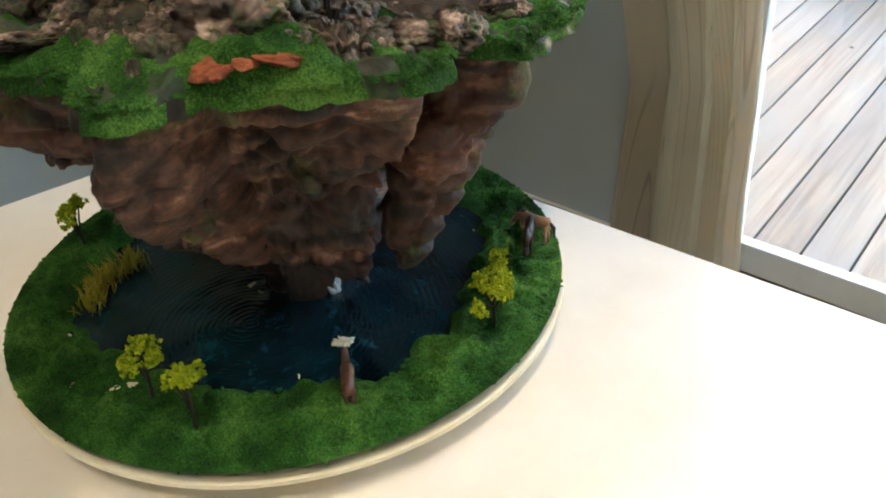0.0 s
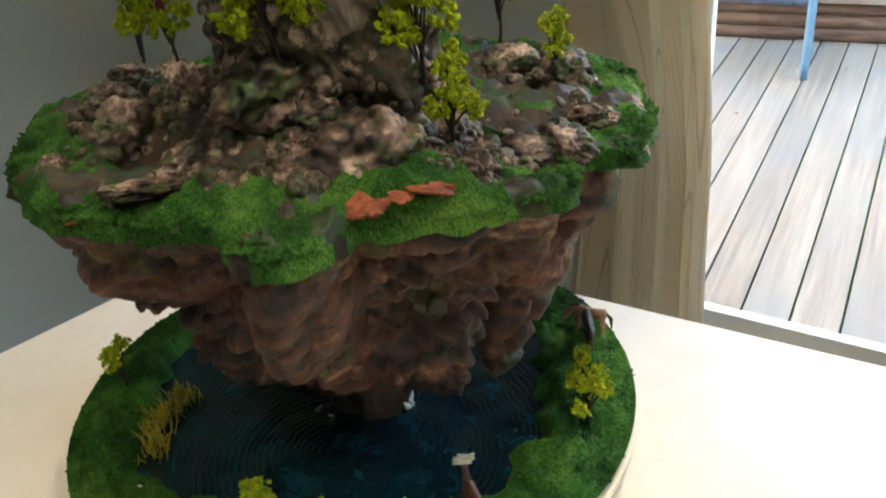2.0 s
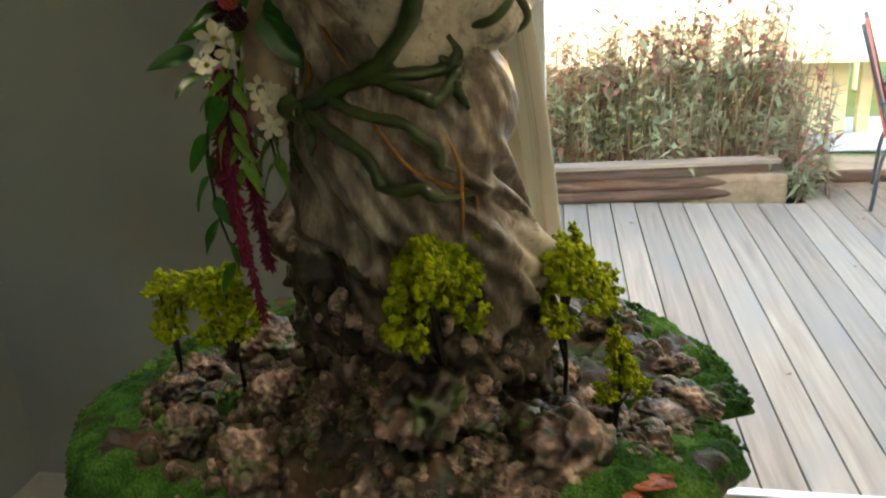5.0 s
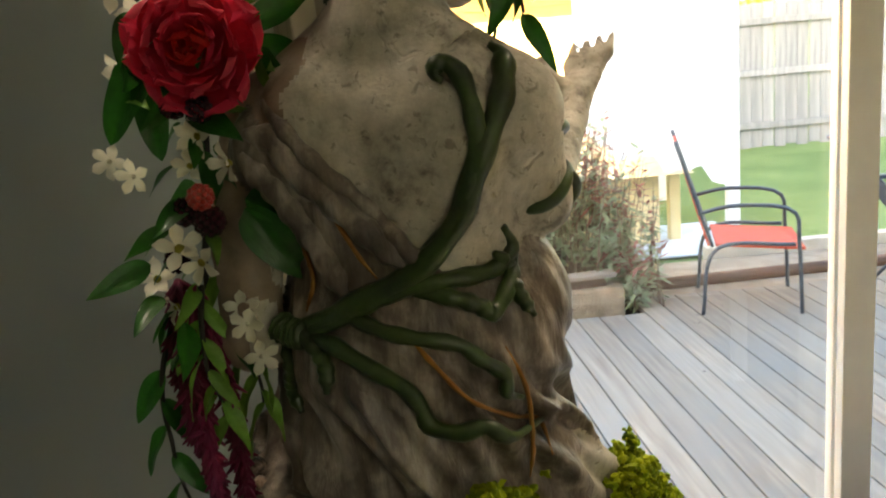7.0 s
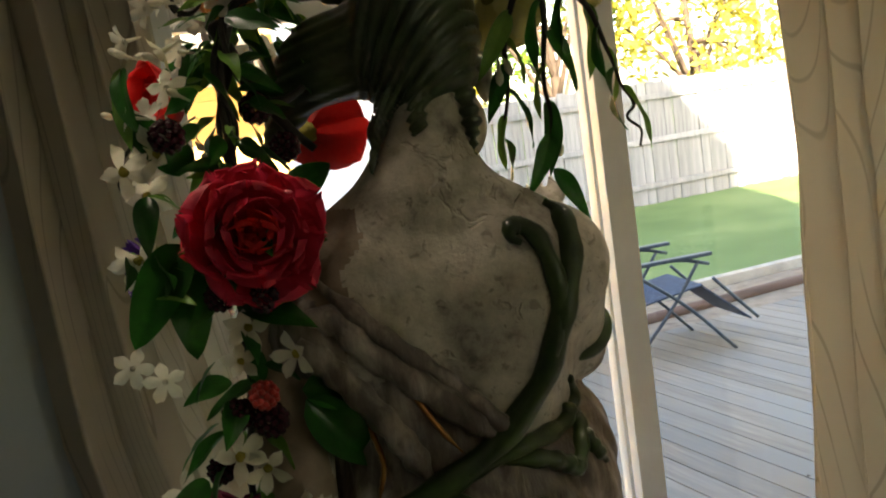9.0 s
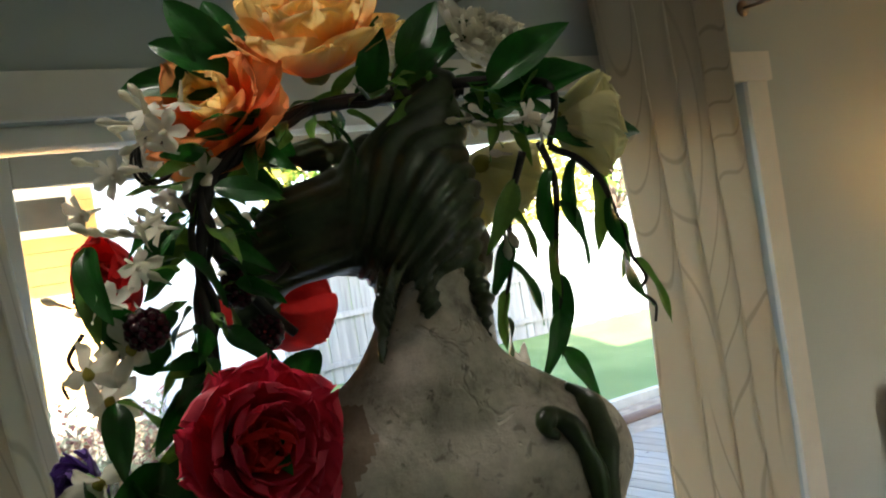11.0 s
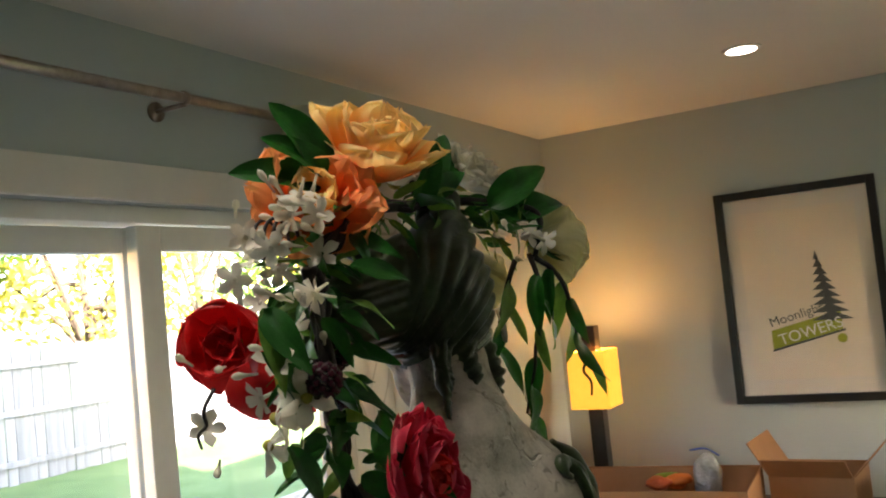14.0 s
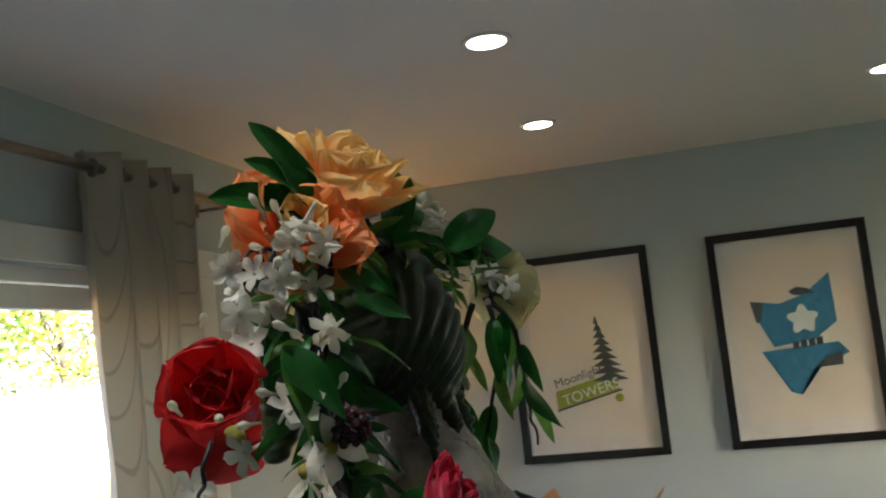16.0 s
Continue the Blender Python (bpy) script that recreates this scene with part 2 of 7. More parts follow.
def vnoise(p, s):
    """Smooth value noise, -1 to 1, at points p with s cells a metre."""
    q = np.asarray(p, np.float32) * s + 100.0
    i = np.floor(q).astype(np.int32)
    f = q - i
    f = f * f * (3 - 2 * f)
    i0, i1 = i % 32, (i + 1) % 32
    out = 0
    for dx in (0, 1):
        for dy in (0, 1):
            for dz in (0, 1):
                w = (f[..., 0] if dx else 1 - f[..., 0]) * (f[..., 1] if dy else 1 - f[..., 1]) * (f[..., 2] if dz else 1 - f[..., 2])
                out = out + w * LAT[(i1 if dx else i0)[..., 0], (i1 if dy else i0)[..., 1], (i1 if dz else i0)[..., 2]]
    return out * 2 - 1


def fbm(p, s, n=3):
    return sum(vnoise(p, s * 2 ** k) / 2 ** k for k in range(n))


def aim(pos, axis, roll=0.0, scale=1.0, up="Z"):
    """The pose that lays local +z (or +y) along axis at pos."""
    q = Vector(axis).to_track_quat(up, "Y" if up == "Z" else "Z")
    m = Matrix.Translation(pos) @ q.to_matrix().to_4x4()
    m = m @ (Matrix.Rotation(roll, 4, "Z" if up == "Z" else "Y"))
    s = scale if hasattr(scale, "__len__") else (scale,) * 3
    return m @ Matrix.Diagonal((*s, 1))


def polar(table, ang):
    """A radius for each angle (degrees), smoothly through a table of angle, radius."""
    a, r = np.array(table, float).T
    a, r = np.concatenate([a - 360, a, a + 360]), np.concatenate([r, r, r])
    return np.interp(np.asarray(ang) % 360, a, r)


# ---- the room ----
XA, YB, XC, YD, ZC = -1.67, 1.22, 3.17, -3.2, 2.465
OX0, OX1, OZ1 = -0.20, 1.885, 2.05                      # the door opening in the window wall
M_WALL, M_CEIL = wall_paint(), ceiling_paint()
M_TRIM = simple("white_trim", "#cfcbc2", "#dad6cd", 5, 0.45, 0.1)
M_FLOOR = wood_mat("dark_floor", "#1e1511", "#3a2a20", 2.0, 1, 0.4)
M_GLASS = glass_mat()
M_METAL = simple("brushed_metal", "#8d8379", "#a59b90", 40, 0.3, 0.1, metal=1.0)
M_BLACK = simple("black_paint", "#0c0b0a", "#1a1817", 30, 0.4, 0.1)
M_VINYL = simple("white_vinyl", "#d9d9d4", "#e4e4df", 8, 0.35, 0.05)


def structure(name, bm, mat, label, category):
    ob = part(name, bm, mat, None, label)
    return tagged(ob, label, category, kind="structure")


structure("floor", boxed(XA - 0.12, XC + 0.12, YD - 0.12, YB + 0.14, -0.12, 0.0), M_FLOOR, "dark brown wooden floor boards of the room", "floor")
structure("ceiling", boxed(XA - 0.12, XC + 0.12, YD - 0.12, YB + 0.14, ZC, ZC + 0.2), M_CEIL, "off-white painted ceiling with fine texture", "ceiling")
structure("wall_west", boxed(XA - 0.12, XA, YD - 0.12, YB, 0, ZC), M_WALL, "grey-green painted plain wall beside the corner", "wall")
structure("wall_east", boxed(XC, XC + 0.12, YD - 0.12, YB, 0, ZC), M_WALL, "grey-green painted wall with framed prints", "wall")
bs = bmesh.new()
WX0, WX1, WZ0, WZ1 = 1.50, 2.15, 0.95, 2.10       # an unseen window in the wall behind, added to let the sun in
box(bs, XA, WX0, YD - 0.12, YD, 0, ZC)
box(bs, WX1, XC, YD - 0.12, YD, 0, ZC)
box(bs, WX0, WX1, YD - 0.12, YD, 0, WZ0)
box(bs, WX0, WX1, YD - 0.12, YD, WZ1, ZC)
# An unseen block above the ceiling, added to cast shade on lawn and fence.
bu = bmesh.new()
box(bu, -1.2, XC + 0.12, YD - 0.12, YB + 0.14, ZC + 0.35, 6.7)
structure("shade_caster_block", bu, M_WALL, "plain unseen block over the house, added to shade lawn and fence", "wall")
structure("wall_south", bs, M_WALL, "grey-green painted plain wall of the room", "wall")
bw = bmesh.new()
box(bw, XA - 0.12, OX0, YB, YB + 0.14, 0, ZC)
box(bw, OX1, XC + 0.12, YB, YB + 0.14, 0, ZC)
box(bw, OX0, OX1, YB, YB + 0.14, OZ1, ZC)
structure("wall_north", bw, M_WALL, "grey-green painted wall round the glass door", "wall")
bb = bmesh.new()
box(bb, XA, XA + 0.014, YD, YB, 0, 0.1, 0.003)
box(bb, XA + 0.014, OX0 - 0.1, YB - 0.014, YB, 0, 0.1, 0.003)
box(bb, OX1 + 0.1, XC, YB - 0.014, YB, 0, 0.1, 0.003)
box(bb, XC - 0.014, XC, YD, YB - 0.014, 0, 0.1, 0.003)
structure("baseboard", bb, M_TRIM, "white painted baseboard along the walls", "baseboard")
tr = bmesh.new()
box(tr, OX1 - 0.004, OX1 + 0.09, YB - 0.018, YB - 0.001, 0, OZ1, 0.003)
box(tr, OX0 - 0.09, OX0 + 0.004, YB - 0.018, YB - 0.001, 0, OZ1, 0.003)
box(tr, OX0 - 0.11, OX1 + 0.11, YB - 0.024, YB - 0.001, OZ1 + 0.001, OZ1 + 0.088, 0.003)
structure("trim", tr, M_TRIM, "white painted casing round the sliding door", "trim")

# unseen roof overhang and outer walls, added to keep sun off the deck
ev = bmesh.new()
box(ev, -6, 8, YD - 0.6, YB + 0.45, 2.72, 2.85)
box(ev, -6, XA - 0.14, YB, YB + 0.14, -0.1, 2.7)
box(ev, XC + 0.14, 8, YB, YB + 0.14, -0.1, 2.7)
structure("sun_blocking_eave", ev, M_TRIM, "unseen white eave added above the deck to block the sun", "roof")

# sliding glass door
door = tagged(new("door_1"), "white framed sliding glass door with two tall panes", "door", kind="structure")
fr = bmesh.new()
box(fr, OX0, OX0 + 0.035, YB + 0.03, YB + 0.13, 0.0, OZ1, 0.003)
box(fr, OX1 - 0.035, OX1, YB + 0.03, YB + 0.13, 0.0, OZ1, 0.003)
box(fr, OX0 + 0.035, OX1 - 0.035, YB + 0.03, YB + 0.13, OZ1 - 0.04, OZ1, 0.003)
part("door_frame", fr, M_VINYL, door)
sl = bmesh.new()
box(sl, OX0 + 0.035, OX1 - 0.035, YB - 0.01, YB + 0.14, 0.0, 0.035, 0.004)
box(sl, OX0 + 0.035, OX1 - 0.035, YB + 0.045, YB + 0.055, 0.035, 0.05)
box(sl, OX0 + 0.035, OX1 - 0.035, YB + 0.095, YB + 0.105, 0.035, 0.05)
part("sill_track", sl, simple("track_metal", "#97948d", "#b3b0a8", 30, 0.35, 0.1, metal=0.8), door, "aluminium sliding track")
XM = 0.835


def sash(x0, x1, y, m_l, m_r):
    z0, z1 = 0.042, OZ1 - 0.045
    s = bmesh.new()
    box(s, x0, x0 + m_l, y - 0.018, y + 0.018, z0, z1, 0.003)
    box(s, x1 - m_r, x1, y - 0.018, y + 0.018, z0, z1, 0.003)
    box(s, x0 + m_l, x1 - m_r, y - 0.018, y + 0.018, z0, z0 + 0.085, 0.003)
    box(s, x0 + m_l, x1 - m_r, y - 0.018, y + 0.018, z1 - 0.06, z1, 0.003)
    ob = part("door_sash", s, M_VINYL, door)
    g = part("pane", boxed(x0 + m_l - 0.01, x1 - m_r + 0.01, y - 0.002, y + 0.002, z0 + 0.08, z1 - 0.055), M_GLASS, ob, "clear glass pane")
    g.visible_shadow = False


sash(OX0 + 0.036, XM + 0.028, YB + 0.1, 0.055, 0.056)
sash(XM - 0.028, OX1 - 0.036, YB + 0.05, 0.072, 0.055)

# ---- curtain rod and curtains ----
RY, RZ = 1.12, 2.285
rod = thing("curtain_rod", "brushed metal curtain rod above the glass door", "curtain rod")
V, F = tube([(-0.62, RY, RZ), (0.7, RY, RZ), (2.07, RY, RZ)], 0.0125, 14)
child("pole", mesh("pole", V, F, M_METAL), rod)
for x in (-0.62, 2.07):
    s = 1 if x > 0 else -1
    V, F = tube([(x, RY, RZ), (x + s * 0.012, RY, RZ), (x + s * 0.014, RY, RZ), (x + s * 0.04, RY, RZ)], [0.013, 0.017, 0.017, 0.011], 14)
    child("finial", mesh("finial", V, F, M_METAL), rod)
for x in (-0.5, 0.863, 1.93):
    V, F = join(tube([(x, RY, RZ - 0.014), (x, YB - 0.006, RZ - 0.014)], 0.006, 8),
                tube([(x, YB - 0.008, RZ - 0.014), (x, YB - 0.001, RZ - 0.014)], 0.024, 14),
                tube([(x - 0.007, RY, RZ), (x + 0.007, RY, RZ)], 0.016, 12))
    child("bracket", mesh("bracket", V, F, M_METAL), rod)
M_CLOTH = fabric_mat()


def curtain(left, right, folds, label, seed=0, flat=0.0, base_y=1.12):
    """A hanging curtain on eyelets between two edges, each given as heights and x; flat: how far the lower cloth spreads into a plain panel."""
    nx, nz = folds * 18, 80
    U, W = np.meshgrid(np.linspace(0, 1, nx + 1), np.linspace(0, 1, nz + 1))
    z = RZ + 0.045 - W * (RZ + 0.02)

    def edge(tab):
        h, x = np.array(sorted(tab)).T
        return np.interp(z, h, x)
    xl, xr = edge(left), edge(right)
    warp = U + 0.06 * np.sin(2 * np.pi * U + seed) * W
    ph = 2 * np.pi * folds * warp + 0.5 * np.sin(3 * W + seed) + 0.7 * np.sin(5 * U + seed) * W
    drop = np.clip(W / 0.35, 0, 1)
    amp = (0.046 - 0.010 * drop) * (1 - flat * drop * np.clip((U - 0.3) / 0.25, 0, 1))
    y = base_y + amp * np.sin(ph) + 0.012 * W * np.sin(7 * U + 5 * W + seed) + 0.004 * np.sin(23 * W + 9 * U + seed) * drop
    x = xl + (xr - xl) * U + 0.010 * np.sin(2 * ph) * (1 - flat * drop) + 0.006 * np.sin(11 * W + seed) * U * drop
    V = np.stack([x, y, z], -1).reshape(-1, 3)
    F = [(j * (nx + 1) + i, j * (nx + 1) + i + 1, (j + 1) * (nx + 1) + i + 1, (j + 1) * (nx + 1) + i) for j in range(nz) for i in range(nx)]
    wide = 0.16 * folds
    uv = np.stack([U * wide + seed, (1 - W) * 2.3], -1).reshape(-1, 2)
    c = thing("curtain", label, "curtain", group="curtains at the glass door")
    ob = child("cloth", mesh("cloth", V, F, M_CLOTH, uv=uv), c)
    so = ob.modifiers.new("thickness", "SOLIDIFY")
    so.thickness = 0.002
    ring = tube([(-0.003, 0, 0), (0.003, 0, 0)], 0.024, 16)
    rm = mesh("eyelet", ring[0], ring[1], M_METAL)
    x0, x1 = left[0][1], right[0][1]
    for k in range(2 * folds):
        uu = (k + 0.5) / (2 * folds)
        child("eyelet", rm, c, pose(x0 + (x1 - x0) * uu, RY, RZ, 0, 0, 25 if k % 2 else -25))
    return c


curtain([(2.33, -0.48), (1.2, -0.455), (0.9, -0.41), (0.6, -0.36), (0.2, -0.40), (0.0, -0.41)], [(2.33, -0.18), (1.9, -0.165), (1.5, -0.13), (1.2, -0.095), (0.9, -0.07), (0.6, -0.045), (0.25, -0.03), (0.0, -0.02)],
        4, "cream cloth curtain with drawn grain lines, gathered aside", 1, 0.55, 1.135)
curtain([(2.33, 1.225), (1.5, 1.25), (0.9, 1.235), (0.0, 1.22)], [(2.33, 1.69), (1.5, 1.70), (0.85, 1.735), (0.0, 1.76)], 4, "cream cloth curtain with drawn grain lines, partly drawn", 3, 0.05)

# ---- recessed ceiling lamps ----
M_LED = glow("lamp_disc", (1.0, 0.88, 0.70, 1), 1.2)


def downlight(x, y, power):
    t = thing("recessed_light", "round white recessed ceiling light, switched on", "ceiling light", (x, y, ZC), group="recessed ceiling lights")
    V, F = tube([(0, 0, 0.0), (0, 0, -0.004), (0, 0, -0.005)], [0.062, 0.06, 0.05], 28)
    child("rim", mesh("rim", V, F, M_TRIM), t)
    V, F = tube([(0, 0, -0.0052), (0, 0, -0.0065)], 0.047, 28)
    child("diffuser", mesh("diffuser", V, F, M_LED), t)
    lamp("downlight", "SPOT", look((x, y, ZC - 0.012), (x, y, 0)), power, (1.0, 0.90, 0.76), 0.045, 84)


# The four at x below 1 are unseen, added on the grid to brighten the table.
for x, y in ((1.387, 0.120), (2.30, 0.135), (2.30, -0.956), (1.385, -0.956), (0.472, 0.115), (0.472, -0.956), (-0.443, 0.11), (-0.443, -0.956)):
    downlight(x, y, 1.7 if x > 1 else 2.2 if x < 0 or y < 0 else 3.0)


# ---- the table and the round base ----
TZ = 0.750
M_TABLE = Mat("table_paint", 0.4, spec=0.4)
M_TABLE.color(M_TABLE.mix(M_TABLE.ramp(M_TABLE.noise(3.0, 6.0), [(0.45, (0, 0, 0, 1)), (0.75, (1, 1, 1, 1))]), srgb("#eee8dd"), srgb("#e0d6c6")))
M_TABLE.bump(M_TABLE.noise(25, 5.0), 0.06, 0.002)
M_TABLE = M_TABLE.m
table = thing("table", "long cream-white painted table below the sculpture", "table")
tt = bmesh.new()
vs = [tt.verts.new(c) for z in (TZ - 0.035, TZ) for c in ((-0.81, -0.62, z), (1.35, -0.66, z), (1.35, 0.385, z), (-0.625, 0.333, z))]
for q in ((3, 2, 1, 0), (4, 5, 6, 7), (0, 1, 5, 4), (1, 2, 6, 5), (2, 3, 7, 6), (3, 0, 4, 7)):
    tt.faces.new([vs[i] for i in q])
bmesh.ops.bevel(tt, geom=tt.edges[:], offset=0.004, segments=2, affect="EDGES")
part("tabletop", tt, M_TABLE, table)
for x, y in ((-0.6, -0.5), (-0.48, 0.22), (1.25, -0.55), (1.25, 0.2)):
    part("leg", boxed(x - 0.03, x + 0.03, y - 0.03, y + 0.03, 0, TZ - 0.035, 0.004), M_TABLE, table)

CX, CY, BZ, BR = -0.138, -0.038, 0.772, 0.356
WZ = 0.7875
POND = [(5, .254), (18, .226), (39, .23), (59, .26), (77, .265), (110, .27), (150, .27), (185, .27), (201, .262), (215, .24), (231, .262), (244, .26), (262, .228), (287, .214), (302, .226), (319, .22), (331, .23), (341, .262), (348, .245), (357, .234)]
M_RIM = simple("cream_rim", "#d6ccae", "#e6dec4", 12, 0.5, 0.1)
M_GRASS = grass_mat("flock_grass", "#11290d", "#2c6320", "#6a9c44")
M_WATER = Mat("resin_water", 0.09, spec=0.6)
M_WATER.color(M_WATER.ramp(M_WATER.noise(34, 5.0, 0.65, 0.8), [(0.35, srgb("#040f13")), (0.5, srgb("#072027")), (0.7, srgb("#0e3a44"))]))
wv = M_WATER.t.nodes.new("ShaderNodeTexWave")
wv.wave_type, wv.rings_direction = "RINGS", "Z"
for k, v in (("Scale", 38.0), ("Distortion", 5.0), ("Detail", 3.0), ("Detail Scale", 1.5)):
    wv.inputs[k].default_value = v
mpw = M_WATER.t.nodes.new("ShaderNodeMapping")
mpw.inputs["Location"].default_value = (-0.04, 0.1, 0)
M_WATER.link(M_WATER.coords(), mpw.inputs["Vector"])
M_WATER.link(mpw.outputs[0], wv.inputs["Vector"])
M_WATER.bump(M_WATER.mix(0.6, wv.outputs["Fac"], M_WATER.noise(70, 6.0, 0.7)), 0.24, 0.003)
M_WATER = M_WATER.m

base = thing("round_base", "round scenic base with grassy bank and dark resin pond", "base", (CX, CY, 0))
V, F = tube([(0, 0, BZ + 0.006), (0, 0, BZ + 0.007), (0, 0, BZ + 0.013), (0, 0, BZ + 0.014)], [BR - 0.002, BR, BR, BR - 0.003], 120)
child("board", mesh("board", V, F, M_RIM, False), base, None, "cream painted round board")


def bank():
    na, nr = 220, 46
    ang = np.linspace(0, 360, na, endpoint=False)
    pr = polar(POND, ang) * 1.03 + 0.006 * np.sin(np.radians(ang * 23)) + 0.004 * np.sin(np.radians(ang * 41))
    V = []
    for j in range(nr + 1):
        t = j / nr
        r = (pr - 0.035) + (BR - 0.003 - (pr - 0.035)) * t
        d = r - pr
        h = np.where(d < 0, -0.02 * np.clip(-d / 0.03, 0, 1), 0.010 * np.clip(d / 0.012, 0, 1))
        edge = np.clip((BR - r) / 0.05, 0, 1)
        x, y = r * np.cos(np.radians(ang)), r * np.sin(np.radians(ang))
        p = np.stack([x, y, 0 * x], -1)
        lump = 0.010 * fbm(p, 16, 3) + 0.007 * fbm(p, 60, 3)
        rise = 0.012 * np.exp(-(((ang - 345 + 180) % 360 - 180) / 30.0) ** 2)
        z = BZ + 0.016 + h + (lump + rise + 0.004) * edge * np.clip(d / 0.02, 0, 1)
        V.append(np.stack([x, y, z], -1))
    V = np.concatenate(V)
    F = [(j * na + i, j * na + (i + 1) % na, (j + 1) * na + (i + 1) % na, (j + 1) * na + i) for j in range(nr) for i in range(na)]
    return V, F


V, F = bank()
child("grass_bank", mesh("grass_bank", V, F, M_GRASS), base, None, "green flocked grass bank")
na = 96
ang = np.linspace(0, 360, na, endpoint=False)
rr = polar(POND, ang) * 1.03 + 0.012
rings = [np.zeros((1, 3))]
F = []
for j, k in enumerate(np.linspace(0.04, 1, 30)):
    x, y = k * rr * np.cos(np.radians(ang)), k * rr * np.sin(np.radians(ang))
    p = np.stack([x, y, 0 * x], -1)
    rings.append(np.stack([x, y, WZ + 0.0012 * fbm(p, 40, 2)], -1))
    o, q = 1 + j * na, 1 + (j - 1) * na
    if j == 0:
        F += [(0, o + i, o + (i + 1) % na) for i in range(na)]
    else:
        F += [(q + i, o + i, o + (i + 1) % na, q + (i + 1) % na) for i in range(na)]
V = np.concatenate(rings)
V[0, 2] = WZ
child("pond_water", mesh("pond_water", V, F, M_WATER), base, None, "dark blue-green glossy resin water")
M_FOOT = simple("foot_plaster", "#b8b2a6", "#d6d0c4", 60, 0.5, 0.3)
for a in (262, 335, 30, 100, 190):
    V, F = tube([(0, 0, TZ), (0, 0, TZ + 0.004), (0, 0, TZ + 0.011), (0, 0, BZ + 0.006)], [0.011, 0.016, 0.016, 0.011], 12)
    child("foot", mesh("foot", V, F, M_FOOT), base, Matrix.Translation((0.315 * math.cos(radians(a)), 0.315 * math.sin(radians(a)), 0)), "small pale rounded foot")


# ---- the floating island ----
IX, IY = -0.12, -0.02
EDGE = [(0.5, .275), (2.5, .225), (4, .20), (5.5, .26), (7.3, .328), (17, .331), (27, .342), (42, .348), (56, .383), (63, .391), (75, .392), (100, .385), (125, .375), (150, .372), (174, .366), (185, .370), (200, .358), (216, .340), (235, .329), (249, .322), (260, .320), (268, .293), (276, .290), (282, .274), (287, .275), (293, .313), (300, .338), (306, .314), (312, .269), (320, .279), (334, .296), (344, .308), (350, .315), (353, .305), (357.5, .30)]
TAPER = [(0, .46), (8, .30), (25, .28), (55, .34), (85, .55), (110, .72), (160, .62), (200, .60), (225, .70), (255, .86), (290, .92), (325, .98), (345, .82)]


def rag(ang):
    """Small uneven bites along the rim at the given angles."""
    a = np.radians(ang)
    p = np.stack([np.cos(a), np.sin(a), 0 * a], -1)
    return 0.005 * vnoise(p, 9) + 0.0035 * vnoise(p + 5, 27) + 0.002 * vnoise(p + 9, 60)


def top_z(x, y):
    return 1.158 - 0.064 * y


def strata_mat():
    """Carved rock painted in warm brown layers, dry-brushed tan on the ledges, with mossy stains."""
    m = Mat("island_rock", 0.6, spec=0.4)
    lay, fine = m.noise(9.0, 5.0, 0.6, 0.7, stretch=(0.8, 0.8, 3.4)), m.noise(70, 5.0, 0.65)
    c = m.ramp(m.mix(0.35, lay, fine), [(0.40, srgb("#0d0806")), (0.49, srgb("#382219")), (0.58, srgb("#5f3e2f")), (0.68, srgb("#a08069"))])
    red = m.ramp(m.noise(6.0, 3.0, 0.5, 0.5, stretch=(1, 1, 2.0)), [(0.52, (0, 0, 0, 1)), (0.64, (1, 1, 1, 1))])
    c = m.mix(m.math("MULTIPLY", red, 0.22), c, srgb("#6d3620"))
    grey = m.ramp(m.noise(12.0, 4.0, 0.6), [(0.58, (0, 0, 0, 1)), (0.70, (1, 1, 1, 1))])
    c = m.mix(m.math("MULTIPLY", grey, 0.6), c, srgb("#3d382f"))
    moss = m.ramp(m.noise(14.0, 5.0, 0.65, 0.5), [(0.56, (0, 0, 0, 1)), (0.66, (1, 1, 1, 1))])
    c = m.mix(m.math("MULTIPLY", moss, 0.75), c, m.ramp(fine, [(0.3, srgb("#1b2a10")), (0.7, srgb("#55602a"))]))
    m.color(c)
    m.rough(m.math("MULTIPLY_ADD", lay, 0.5, 0.3))
    m.bump(m.mix(0.5, fine, m.noise(180, 5.0, 0.65, stretch=(1, 1, 1.8))), 0.8, 0.005)
    return m.m


M_ROCK = strata_mat()
# Foot rock: shade below the overhang, and some wet, put into the colour.
M_SHADEROCK = rock_mat("shaded_foot_rock", "#070504", "#1c120d", "#3d2a20", "#20300f", 9.0, 0.66, s=26.0)
M_BOULDER = rock_mat("boulder_rock", "#120d0a", "#5f4c42", "#cdb2a4", "#3f5a20", 1.1, 0.51, s=0.9, per_stone=True, fmix=0.24, stops=(0.42, 0.53, 0.70), wet=0.2)
M_PEBBLE = rock_mat("pebble_rock", "#0f0b08", "#3a3226", "#86776a", "#3c561c", 1.2, 0.50, s=0.8, per_stone=True, fmix=0.3, stops=(0.38, 0.50, 0.66), wet=0.15)
M_CLAYROCK = rock_mat("clay_rock", "#34170d", "#7d3d24", "#a8603f", "#36521c", 2.0, 0.66, s=1.0, per_stone=True)
island = thing("floating_island", "floating rock island with mossy grass top and boulders", "island", (IX, IY, 0))


